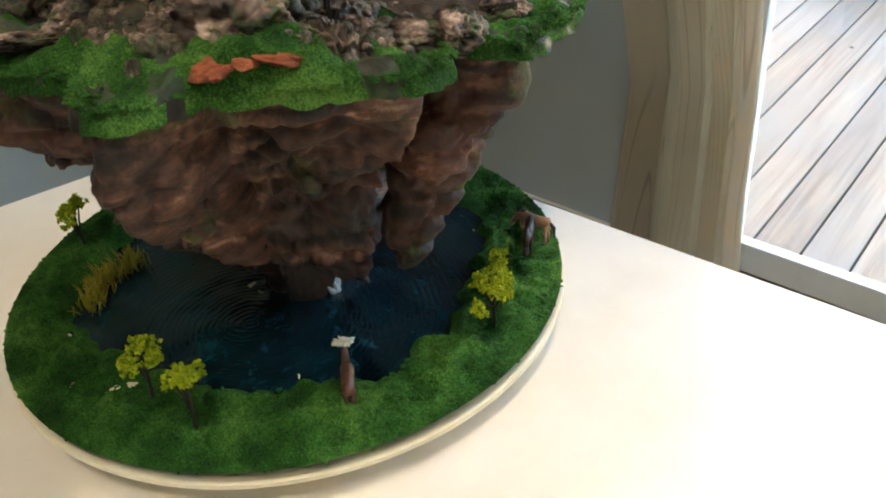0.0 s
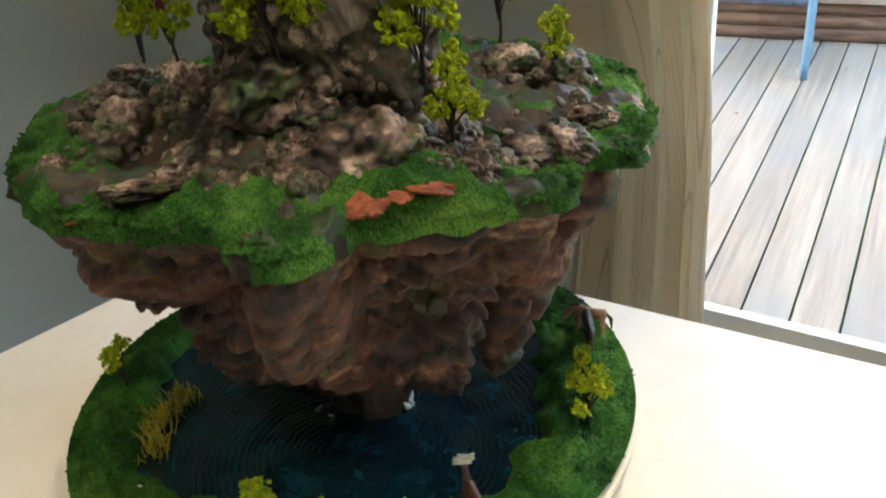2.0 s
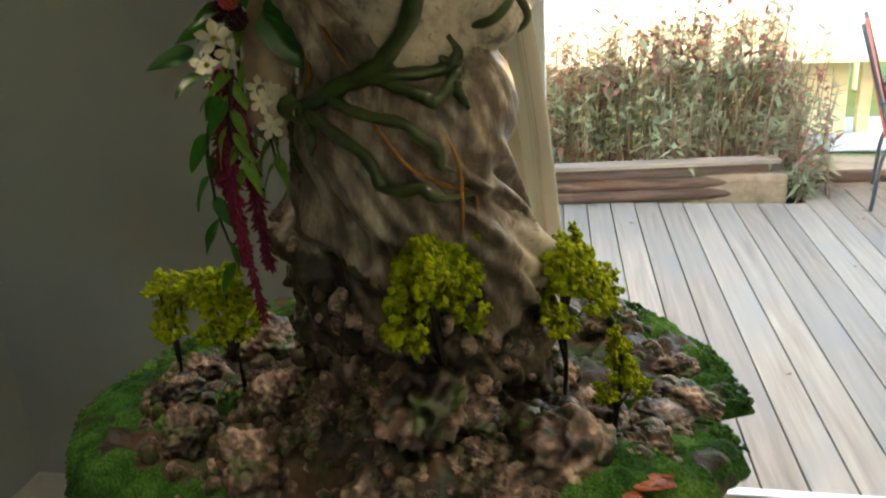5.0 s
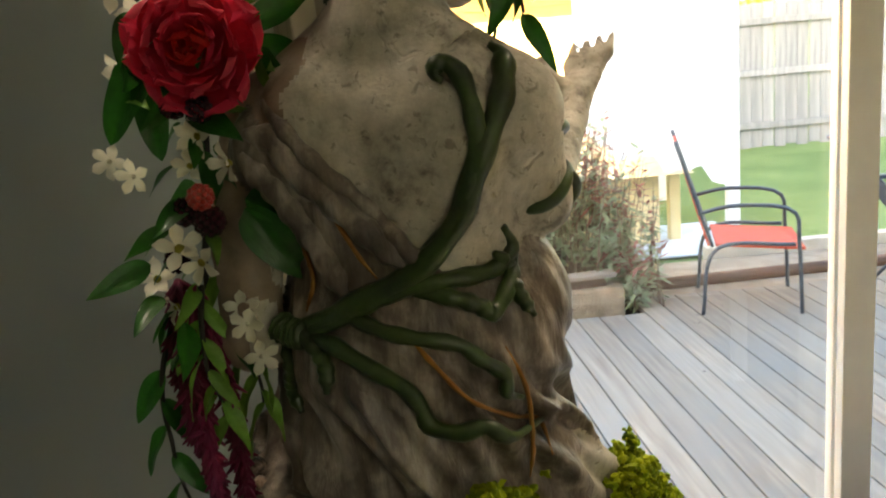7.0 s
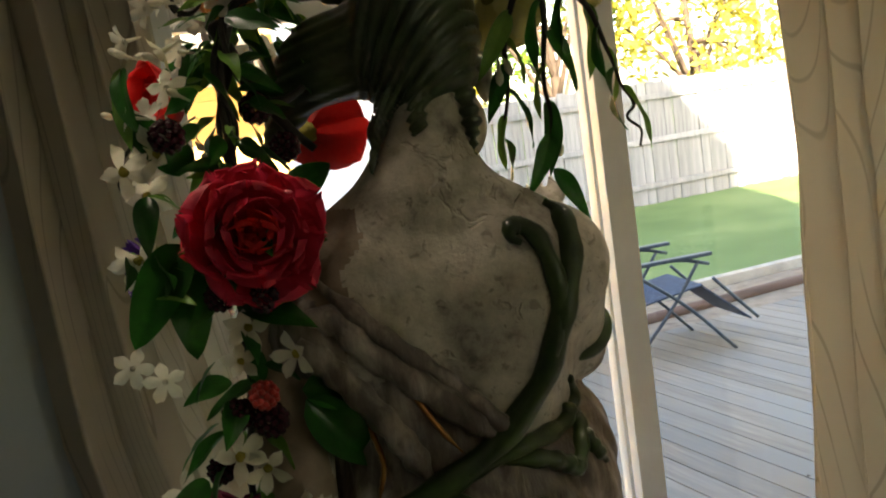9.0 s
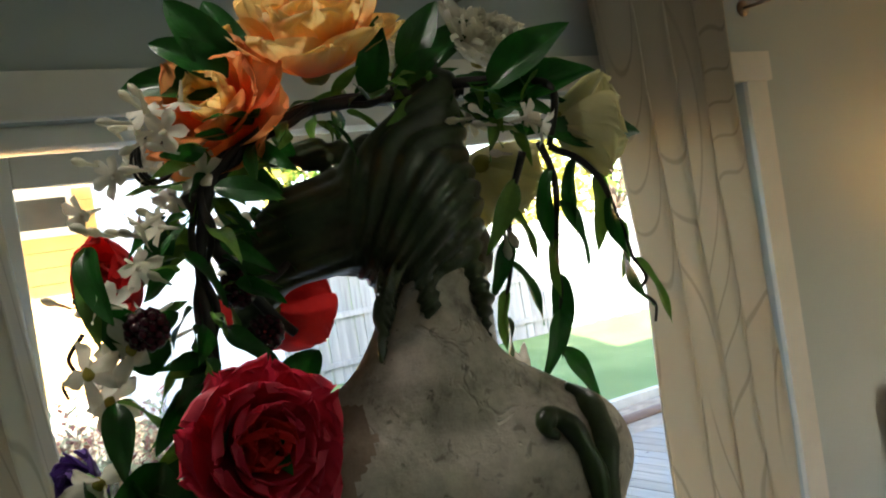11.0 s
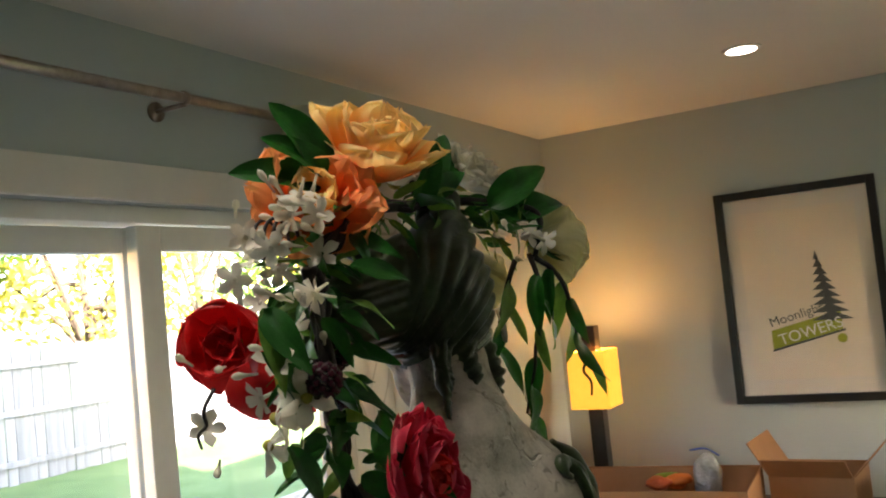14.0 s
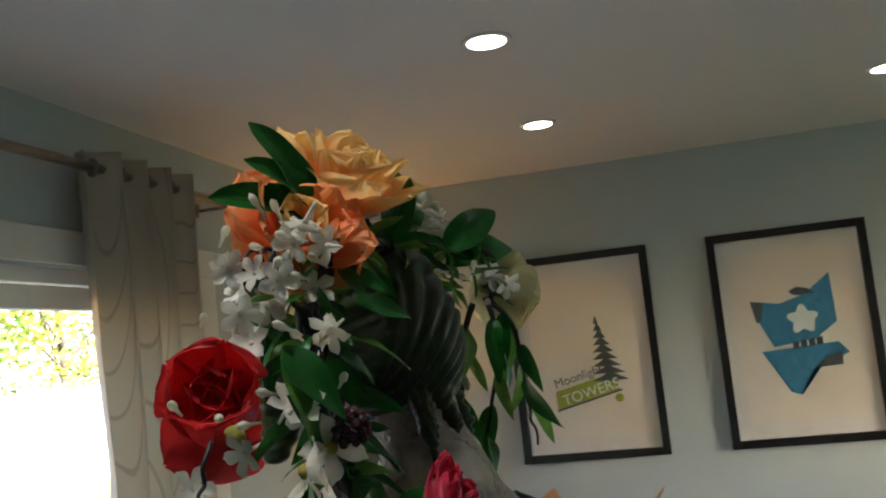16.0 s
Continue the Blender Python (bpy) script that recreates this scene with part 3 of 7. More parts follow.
def island_rock():
    na, nl = 520, 110
    ang = np.linspace(0, 360, na, endpoint=False)
    a = np.radians(ang)
    er, tp = polar(EDGE, ang), polar(TAPER, ang)
    er = (er + np.roll(er, 1) + np.roll(er, -1)) / 3
    er = er + rag(ang)
    lv = np.linspace(0, 1, nl + 1)
    prof_t = np.array([0, .04, .12, .25, .40, .55, .68, .78, .86, .92, 1.0])
    prof_r = np.array([.975, .985, .97, .91, .82, .75, .68, .60, .36, .19, .16])
    V = []
    for t in lv:
        p = np.interp(t, prof_t, prof_r)
        k = p if t > 0.86 else p ** (1 / np.clip(tp, 0.4, 1.2))
        k = p * (1 - (1 - tp) * np.minimum(1, t / np.interp(tp, [0.5, 0.8], [0.12, 0.5])) * (1 if t < 0.8 else 0.6))
        k = k * (1 - 0.07 * np.clip((0.75 - tp) / 0.2, 0, 1))
        r = er * k if t < 0.86 else er * k * 0.6 + 0.4 * 0.33 * k
        x, y = r * np.cos(a), r * np.sin(a)
        zt = top_z(x + IX, y + IY) - 0.020
        depth = 0.33 * (1 + 0.08 * np.sin(a * 3 + 1))
        z = zt - depth * t
        if t > 0.9:
            z = z * (1 - (t - 0.9) / 0.1) + 0.78 * (t - 0.9) / 0.1
        pt = np.stack([x, y, z], -1)
        n = np.stack([np.cos(a), np.sin(a), 0 * a - 0.35], -1)
        w = np.clip(t / 0.14, 0.12, 1) * (0.5 if t > 0.9 else 1)
        ridge = np.tanh(3.0 * np.abs(fbm(pt * np.array([0.7, 0.7, 1.7]), 13, 3)))
        lump = np.maximum(0, vnoise(pt, 38)) ** 1.0
        crag = np.tanh(3.0 * np.abs(fbm(pt * np.array([0.8, 0.8, 1.3]) + 3, 32, 2)))
        disp = 0.011 * (crag - 0.5) + 0.030 * (ridge - 0.5) + 0.006 * lump + 0.003 * fbm(pt, 60, 2) + 0.03 * fbm(pt * np.array([1, 1, 1.5]), 7, 2)
        V.append(pt + n * (disp * w * np.interp(tp, [0.5, 0.75], [0.45, 1.0]))[:, None])
    V = np.concatenate(V)
    F = [((j + 1) * na + i, (j + 1) * na + (i + 1) % na, j * na + (i + 1) % na, j * na + i) for j in range(nl) for i in range(na)]
    return V, F


V, F = island_rock()
# The lowest levels switch to the rock colour with the overhang's shade in it.
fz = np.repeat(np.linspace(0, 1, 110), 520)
child("rock_body", mesh("rock_body", V, F, [M_ROCK, M_SHADEROCK], midx=np.where(fz > 0.865, 1, 0)), island, None, "brown carved rock underside")


def cap_height(x, y):
    """Height of the grassy top at world x, y: it mounds up to the roots."""
    d = np.hypot(x + 0.115, y + 0.06)
    p = np.stack([x, y, 0 * x], -1)
    return top_z(x, y) + 0.075 * np.exp(-(d / 0.115) ** 2) + 0.016 * np.exp(-(np.hypot(x - 0.0, y + 0.16) / 0.10) ** 2) + 0.012 * fbm(p, 13, 2) * np.clip(d / 0.1, 0, 1) + 0.007 * fbm(p, 55, 3)


M_MOSS = grass_mat("moss_grass", "#0e2309", "#2c6020", "#74a24a")
M_SOIL = rock_mat("wet_soil", "#070504", "#1b130d", "#42301f", "#26401a", 12.0, 0.5, clay="#8a4326")


def cap():
    na, nr = 360, 60
    ang = np.linspace(0, 360, na, endpoint=False)
    a = np.radians(ang)
    er = polar(EDGE, ang)
    er = (er + np.roll(er, 1) + np.roll(er, -1)) / 3
    er = er + rag(ang)
    V = []
    for j in range(nr + 1):
        t = (j / nr) ** 0.8
        r = er * t
        x, y = r * np.cos(a), r * np.sin(a)
        z = cap_height(x + IX, y + IY)
        e = np.clip((1 - t) / 0.07, 0, 1)
        z = top_z(x + IX, y + IY) - 0.012 * (1 - e) ** 2 + (z - top_z(x + IX, y + IY) + 0.006) * np.sqrt(e)
        V.append(np.stack([x, y, z], -1))
    q = 1.012
    x, y = er * q * np.cos(a), er * q * np.sin(a)
    V.append(np.stack([x, y, top_z(x + IX, y + IY) - 0.018 - 0.01 * np.abs(vnoise(np.stack([x, y, 0 * x], -1), 40))], -1))
    V = np.concatenate(V)
    nr += 1
    F = [(j * na + i, (j + 1) * na + i, (j + 1) * na + (i + 1) % na, j * na + (i + 1) % na) for j in range(nr) for i in range(na)]
    mid = V[np.array(F)].mean(1)
    er2 = polar(EDGE, np.degrees(np.arctan2(mid[:, 1], mid[:, 0])))
    t = np.hypot(mid[:, 0], mid[:, 1]) / er2
    nz = fbm(mid * np.array([1, 1, 0]), 22, 3)
    idx = np.where(t + 0.40 * nz > 0.77, 0, 1)
    return V, F, idx


V, F, idx = cap()
child("grass_cap", mesh("grass_cap", V, F, [M_MOSS, M_SOIL], midx=idx), island, None, "bright green flocked moss top")


def stone_mesh(seed, squash=0.75, rough=0.28, sub_=3, crag=0.0):
    bm = bmesh.new()
    bmesh.ops.create_icosphere(bm, subdivisions=sub_, radius=1.0)
    V = np.array([v.co for v in bm.verts])
    F = [tuple(v.index for v in f.verts) for f in bm.faces]
    bm.free()
    n = fbm(V + seed * 3.7, 1.1, 4)
    if crag:
        n = n + crag * (0.5 - np.abs(fbm(V + seed * 5.1, 3.2, 4))) / rough
    if crag > 0.3:                                        # knobs
        n = n + 0.30 * crag * (np.tanh(3.0 * np.abs(fbm(V + seed * 2.3, 4.0, 2))) - 0.5) / rough
    V = V * (1 + rough * n[:, None])
    V[:, 2] *= squash
    return V, F


BIGS = [mesh("boulder", *stone_mesh(40 + k, 0.62 + 0.08 * (k % 4), 0.28, 5, 0.34), M_BOULDER) for k in range(7)]
STONES = [mesh("boulder", *stone_mesh(k, 0.6 + 0.1 * (k % 4), 0.25 + 0.05 * (k % 3), 3, 0.15), M_PEBBLE) for k in range(7)]
CLAYS = [mesh("clay_lump", *stone_mesh(20 + k, 0.45, 0.34, 4, 0.25), M_CLAYROCK) for k in range(2)]


def stone(name, me, x, y, s, dz=0.15, tall=1.0, rz=None):
    z = float(cap_height(np.array([x]), np.array([y]))[0])
    m = Matrix.Translation((x - IX, y - IY, z + s * dz)) @ Euler((RNG.uniform(-.3, .3), RNG.uniform(-.3, .3), RNG.uniform(0, 6.3) if rz is None else rz)).to_matrix().to_4x4()
    m = m @ Matrix.Diagonal((s * RNG.uniform(0.85, 1.25), s * RNG.uniform(0.85, 1.15), s * tall * RNG.uniform(0.9, 1.2), 1))
    return child(name, me, island, m)


# the large boulders: place, half width, height factor
BOULDERS = ((-0.092, -0.128, .047, .75), (-0.128, -0.122, .026, .8), (-0.060, -0.130, .024, .8), (0.027, -0.152, .037, .9), (-0.012, -0.205, .024, .9), (0.096, -0.108, .021, 1.5), (-0.124, -0.218, .025, .9), (-0.240, -0.198, .029, .9), (-0.250, -0.100, .030, 1.1), (0.143, 0.004, .026, .7), (0.118, -0.030, .024, .45), (-0.132, -0.268, .030, .35), (0.006, -0.010, .030, .7), (-0.252, -0.276, .012, .9), (-0.317, -0.155, .025, .9), (-0.045, -0.160, .017, .9), (0.13, 0.09, .024, .8), (0.06, 0.17, .028, .9), (-0.02, 0.2, .03, .9), (-0.38, 0.0, .026, .9), (-0.34, 0.08, .03, .9), (-0.36, -0.09, .022, .9), (-0.19, -0.13, .024, .9), (-0.29, -0.02, .026, .9), (0.05, -0.05, .026, .8), (-0.067, -0.240, .012, .9))
for k, (x, y, hw, tall) in enumerate(BOULDERS):
    stone("boulder", BIGS[(k + 3) % 7], x, y, hw * 1.02, 0.38, tall * 1.12)
for k, (x, y, hw) in enumerate(((0.060, -0.208, .028), (0.098, -0.160, .027), (0.085, -0.190, .014), (0.040, -0.215, .014), (0.112, -0.150, .014), (-0.085, -0.120, .008), (-0.171, -0.316, .014), (-0.030, -0.180, .008), (-0.09, -0.20, .009))):
    stone("clay_lump", CLAYS[k % 2], x, y, hw * 0.85, -0.02, 0.42)
placed = 0
while placed < 300:
    k = placed % 3
    if k == 0:                                            # scattered over the top
        ang0, t = RNG.uniform(0, 360), math.sqrt(RNG.uniform(0.1, 0.72))
        r = float(polar(EDGE, ang0)) * t
        x, y, big = IX + r * math.cos(radians(ang0)), IY + r * math.sin(radians(ang0)), RNG.uniform(0.005, 0.011)
    else:                                                 # heaped against the boulders and the roots
        bx, by, hw, _ = BOULDERS[int(RNG.integers(0, len(BOULDERS)))]
        ang0 = RNG.uniform(0, 6.283)
        x, y, big = bx + math.cos(ang0) * hw * RNG.uniform(0.9, 1.6), by + math.sin(ang0) * hw * RNG.uniform(0.9, 1.6), RNG.uniform(0.006, 0.0125)
    if math.hypot(x - IX, y - IY) > 0.86 * float(polar(EDGE, math.degrees(math.atan2(y - IY, x - IX)))):
        continue
    stone("small_rock", STONES[placed % 7], x, y, big, 0.35, RNG.uniform(0.9, 1.6))
    placed += 1

# finer rubble packed between the boulders and round the roots
M_RUBBLE = rock_mat("rubble_rock", "#120d09", "#43372d", "#9a8577", "#3c561c", 26.0, 0.54, s=60.0, wet=0.15)
RUB = [stone_mesh(70 + k, 0.75, 0.3, 2, 0.2) for k in range(6)]
vf = []
while len(vf) < 900:
    if len(vf) % 3:
        bx, by, hw, _ = BOULDERS[int(RNG.integers(0, len(BOULDERS)))]
        ang0, r = RNG.uniform(0, 6.283), hw * RNG.uniform(0.9, 2.0)
    else:
        bx, by = -0.115, -0.03
        ang0, r = RNG.uniform(0, 6.283), RNG.uniform(0.10, 0.20)
    x, y = bx + math.cos(ang0) * r, by + math.sin(ang0) * r
    if math.hypot(x - IX, y - IY) > 0.82 * float(polar(EDGE, math.degrees(math.atan2(y - IY, x - IX)))):
        continue
    z = float(cap_height(np.array([x]), np.array([y]))[0])
    sv, sf = RUB[len(vf) % 6]
    turn = np.array(Euler((RNG.uniform(-.5, .5), RNG.uniform(-.5, .5), RNG.uniform(0, 6.28))).to_matrix())
    size = RNG.uniform(0.003, 0.0085)
    vf.append((sv * size * np.array([1.0, RNG.uniform(.7, 1.1), RNG.uniform(.9, 1.8)]) @ turn.T + np.array([x - IX, y - IY, z + size * 0.35]), sf))
V, F = join(*vf)
tagged(child("rubble", mesh("rubble", V, F, M_RUBBLE), island, None, "small dark stones between the boulders"), kind="stuff")

# the second column under the side lobe
C = spline([(0.105, 0.085, 1.13), (0.095, 0.062, 1.07), (0.080, 0.040, 1.015), (0.068, 0.020, 0.962), (0.058, -0.002, 0.91), (0.056, -0.014, 0.866)], 60)
V, F = tube(C, np.interp(np.linspace(0, 1, 60), [0, .2, .45, .6, .85, 1], [.050, .043, .037, .033, .026, .008]), 72)
nrm = V - np.repeat(C, 72, 0)
nrm /= np.linalg.norm(nrm, axis=1)[:, None]
V = V + nrm * (0.016 * (np.tanh(3.0 * np.abs(fbm(V * np.array([1, 1, 1.3]), 26, 3))) - 0.4) + 0.006 * np.maximum(0, vnoise(V, 55)) + 0.014 * fbm(V, 14, 2))[:, None]
child("rock_column", mesh("rock_column", V - np.array([IX, IY, 0]), F, M_ROCK), island, None, "knobbly brown rock column")

# rounded knobs on the flanks and moss tufts along the rim
KV, _ = island_rock()
vf = []
for _ in range(150):
    i = int(RNG.integers(520 * 36, 520 * 92))
    c = KV[i]
    bm = bmesh.new()
    bmesh.ops.create_icosphere(bm, subdivisions=2, radius=1.0)
    sv = np.array([v.co for v in bm.verts])
    sf = [tuple(v.index for v in f.verts) for f in bm.faces]
    bm.free()
    sv = sv * (1 + 0.25 * fbm(sv + RNG.uniform(0, 9), 1.3, 2))[:, None]
    vf.append((sv * np.array([RNG.uniform(.6, 1.3), RNG.uniform(.6, 1.3), RNG.uniform(.7, 1.6)]) * RNG.uniform(0.004, 0.011) + c, sf))
V, F = join(*vf)
tagged(child("rock_face_grit", mesh("rock_face_grit", V, F, M_ROCK), island, None, "small knobs of the rock face"), kind="stuff")
vf = []
ico = bmesh.new()
bmesh.ops.create_icosphere(ico, subdivisions=1, radius=1.0)
IV = np.array([v.co for v in ico.verts])
IF = [tuple(v.index for v in f.verts) for f in ico.faces]
ico.free()
for _ in range(9000):
    ang0 = RNG.uniform(0, 360)
    t = 1.005 - abs(RNG.normal(0, 0.17))
    if t < 0.40:
        continue
    r = float(polar(EDGE, ang0)) * t
    x, y = IX + r * math.cos(radians(ang0)), IY + r * math.sin(radians(ang0))
    z = float(cap_height(np.array([x]), np.array([y]))[0]) if t < 0.93 else top_z(x, y) + 0.004 * (1 - t) / 0.07 - 0.004
    vf.append((IV * (1 + 0.5 * RNG.standard_normal(len(IV)))[:, None] * np.array([1, 1, 0.8]) * RNG.uniform(0.0013, 0.0034) + np.array([x - IX, y - IY, z]), IF))
V, F = join(*vf)
tagged(child("moss_fuzz", mesh("moss_fuzz", V, F, M_MOSS, False), island, None, "fuzzy green moss tufts"), kind="stuff")
vf = []
for _ in range(5200):
    ang0 = RNG.uniform(0, 360)
    pr0 = float(polar(POND, ang0)) * 1.03
    r = pr0 + 0.012 + (BR - 0.004 - pr0 - 0.012) * RNG.random() ** 0.8
    x, y = r * math.cos(radians(ang0)), r * math.sin(radians(ang0))
    p = np.array([[x, y, 0.0]])
    edge = min(1, (BR - r) / 0.05)
    z = BZ + 0.026 + (0.010 * fbm(p, 16, 3)[0] + 0.007 * fbm(p, 60, 3)[0] + 0.012 * math.exp(-(((ang0 - 345 + 180) % 360 - 180) / 30.0) ** 2) + 0.004) * edge * min(1, (r - pr0) / 0.02)
    vf.append((IV * (1 + 0.5 * RNG.standard_normal(len(IV)))[:, None] * np.array([1, 1, 0.7]) * RNG.uniform(0.0014, 0.0036) + np.array([x, y, z]), IF))
V, F = join(*vf)
tagged(child("bank_fuzz", mesh("bank_fuzz", V, F, M_GRASS, False), base, None, "fuzzy green flock tufts"), kind="stuff")


# ---- the statue, one mesh grown from blended solids ----
SX, SY = -0.121, -0.078
FX, FY = 0.31, 0.951                        # the way the figure faces


def to_world(P):
    P = np.asarray(P, float)
    return np.stack([SX + P[..., 0] * FY + P[..., 1] * FX, SY - P[..., 0] * FX + P[..., 1] * FY, P[..., 2]], -1)


def ell(P, c, r):
    q = (P - np.array(c, np.float32)) / np.array(r, np.float32)
    k = np.sqrt((q * q).sum(-1))
    return (k - 1) * min(r)


def cone(P, a, b, ra, rb):
    a, b = np.array(a, np.float32), np.array(b, np.float32)
    d = b - a
    h = np.clip(((P - a) @ d) / float(d @ d), 0, 1)
    q = P - a - h[..., None] * d
    return np.sqrt((q * q).sum(-1)) - (ra + (rb - ra) * h)


def smin(a, b, k):
    h = np.clip(0.5 + 0.5 * (b - a) / k, 0, 1)
    return b + (a - b) * h - k * h * (1 - h)


def chain(P, pts, rad, k=0.008):
    d = None
    for (p, q), (r, s) in zip(zip(pts, pts[1:]), zip(rad, rad[1:])):
        e = cone(P, p, q, r, s)
        d = e if d is None else smin(d, e, k)
    return d


def sdf_body(P):
    """Bare body: torso, neck, head and arms."""
    d = ell(P, (0, 0.004, 1.585), (0.083, 0.056, 0.085))
    d = smin(d, ell(P, (0, 0.004, 1.515), (0.066, 0.050, 0.08)), 0.03)
    d = smin(d, cone(P, (-0.080, 0, 1.618), (0.080, 0, 1.614), 0.025, 0.025), 0.02)
    for s in (-1, 1):
        d = smin(d, cone(P, (0, -0.008, 1.672), (0.075 * s, -0.004, 1.625), 0.024, 0.02), 0.02)
        d = smin(d, ell(P, (0.042 * s, -0.040, 1.60), (0.030, 0.014, 0.042)), 0.018)
    d = smin(d, cone(P, (0, -0.002, 1.65), (0.012, 0.014, 1.715), 0.030, 0.026), 0.018)
    groove = cone(P, (-0.002, -0.067, 1.645), (0.0, -0.062, 1.50), 0.0085, 0.011)
    d = -smin(-d, groove - 0.0015, 0.014)
    d = smin(d, ell(P, (0.014, 0.042, 1.745), (0.031, 0.040, 0.046)), 0.012)
    d = smin(d, ell(P, (0.030, 0.060, 1.702), (0.022, 0.024, 0.026)), 0.012)
    d = smin(d, ell(P, (0.050, 0.028, 1.730), (0.006, 0.012, 0.017)), 0.004)
    d = smin(d, chain(P, [(0.080, 0.0, 1.607), (0.084, 0.030, 1.550)], [0.025, 0.0215]), 0.014)
    d = smin(d, chain(P, [(0.084, 0.030, 1.550), (0.092, 0.140, 1.590)], [0.0205, 0.011]), 0.006)
    d = smin(d, chain(P, [(0.092, 0.140, 1.590), (0.094, 0.165, 1.611)], [0.011, 0.013]), 0.006)
    for k in range(4):
        d = smin(d, chain(P, [(0.088 + 0.006 * k, 0.162, 1.613), (0.086 + 0.010 * k, 0.177, 1.627 + 0.003 * k), (0.090 + 0.010 * k, 0.182, 1.643 + 0.002 * k)], [0.0042, 0.0036, 0.003]), 0.003)
    d = smin(d, chain(P, [(0.092, 0.155, 1.610), (0.072, 0.158, 1.624), (0.066, 0.160, 1.636)], [0.005, 0.0042, 0.0034]), 0.003)
    d = smin(d, chain(P, [(-0.090, -0.002, 1.610), (-0.096, -0.030, 1.545), (-0.094, -0.045, 1.478)], [0.027, 0.023, 0.019]), 0.012)
    d = smin(d, chain(P, [(-0.094, -0.045, 1.478), (-0.078, 0.045, 1.462)], [0.019, 0.013]), 0.006)
    return d


def sdf_robe(P):
    """Bark-like robe, hips, skirt and roots."""
    x, y, z = P[..., 0], P[..., 1], P[..., 2]
    wrap = smin(ell(P, (0, 0.004, 1.585), (0.083, 0.056, 0.085)), ell(P, (0, 0.004, 1.515), (0.066, 0.050, 0.08)), 0.03) - 0.005
    wrap = smin(wrap, ell(P, (-0.072, -0.018, 1.595), (0.030, 0.036, 0.034)), 0.012)
    d = np.maximum(wrap, z - (1.562 - 1.05 * x + 0.10 * (y + 0.05)))
    d = smin(d, ell(P, (0, 0, 1.455), (0.085, 0.064, 0.075)), 0.02)
    d = smin(d, ell(P, (0.042, 0.022, 1.478), (0.062, 0.056, 0.068)), 0.02)
    d = smin(d, ell(P, (-0.022, 0.045, 1.30), (0.122, 0.085, 0.10)), 0.03)
    for lx in (-0.036, 0.020):
        d = smin(d, cone(P, (lx * 0.5, 0.002, 1.46), (lx, 0.030, 1.35), 0.062, 0.072), 0.03)
        d = smin(d, cone(P, (lx, 0.030, 1.35), (lx, 0.052, 1.19), 0.072, 0.080), 0.03)
    d = smin(d, chain(P, [(0.03, -0.03, 1.42), (0.068, 0.015, 1.375), (0.104, 0.072, 1.322)], [0.032, 0.036, 0.025]), 0.03)
    d = smin(d, ell(P, (-0.078, 0.0, 1.37), (0.045, 0.05, 0.035)), 0.03)
    for k in range(15):
        a = 2 * math.pi * k / 15 + 0.3 * math.sin(k * 2.3)
        r1 = 0.128 + 0.015 * math.sin(k * 1.7)
        sw = 0.35
        d = smin(d, chain(P, [(0.085 * math.cos(a) - 0.01, 0.06 * math.sin(a) + 0.03, 1.34), (0.102 * math.cos(a + sw * 0.5) - 0.01, 0.074 * math.sin(a + sw * 0.5) + 0.045, 1.265), (r1 * 0.95 * math.cos(a + sw) - 0.01, r1 * 0.78 * math.sin(a + sw) + 0.055, 1.195)], [0.016, 0.017, 0.013]), 0.012)
    ang = np.arctan2(y - np.clip((1.46 - z) * 0.25, 0, 0.05), x + 0.01)
    fold = (np.abs(np.sin(ang * 4.5 + (z - 1.4) * 34 + 2.6 * vnoise(P, 13))) - 0.6) * 0.012 + np.sin(ang * 25 + (z - 1.4) * 150 + 4 * vnoise(P, 18)) * 0.0030
    fade = np.clip((1.50 - z) / 0.08, 0.25, 1.0)
    return d + (fold * fade + (0.014 * vnoise(P, 46) + 0.012 * (np.abs(vnoise(P + 2, 36)) - 0.3)) * np.clip((1.375 - 0.45 * x - z) / 0.06, 0, 1)).astype(np.float32)


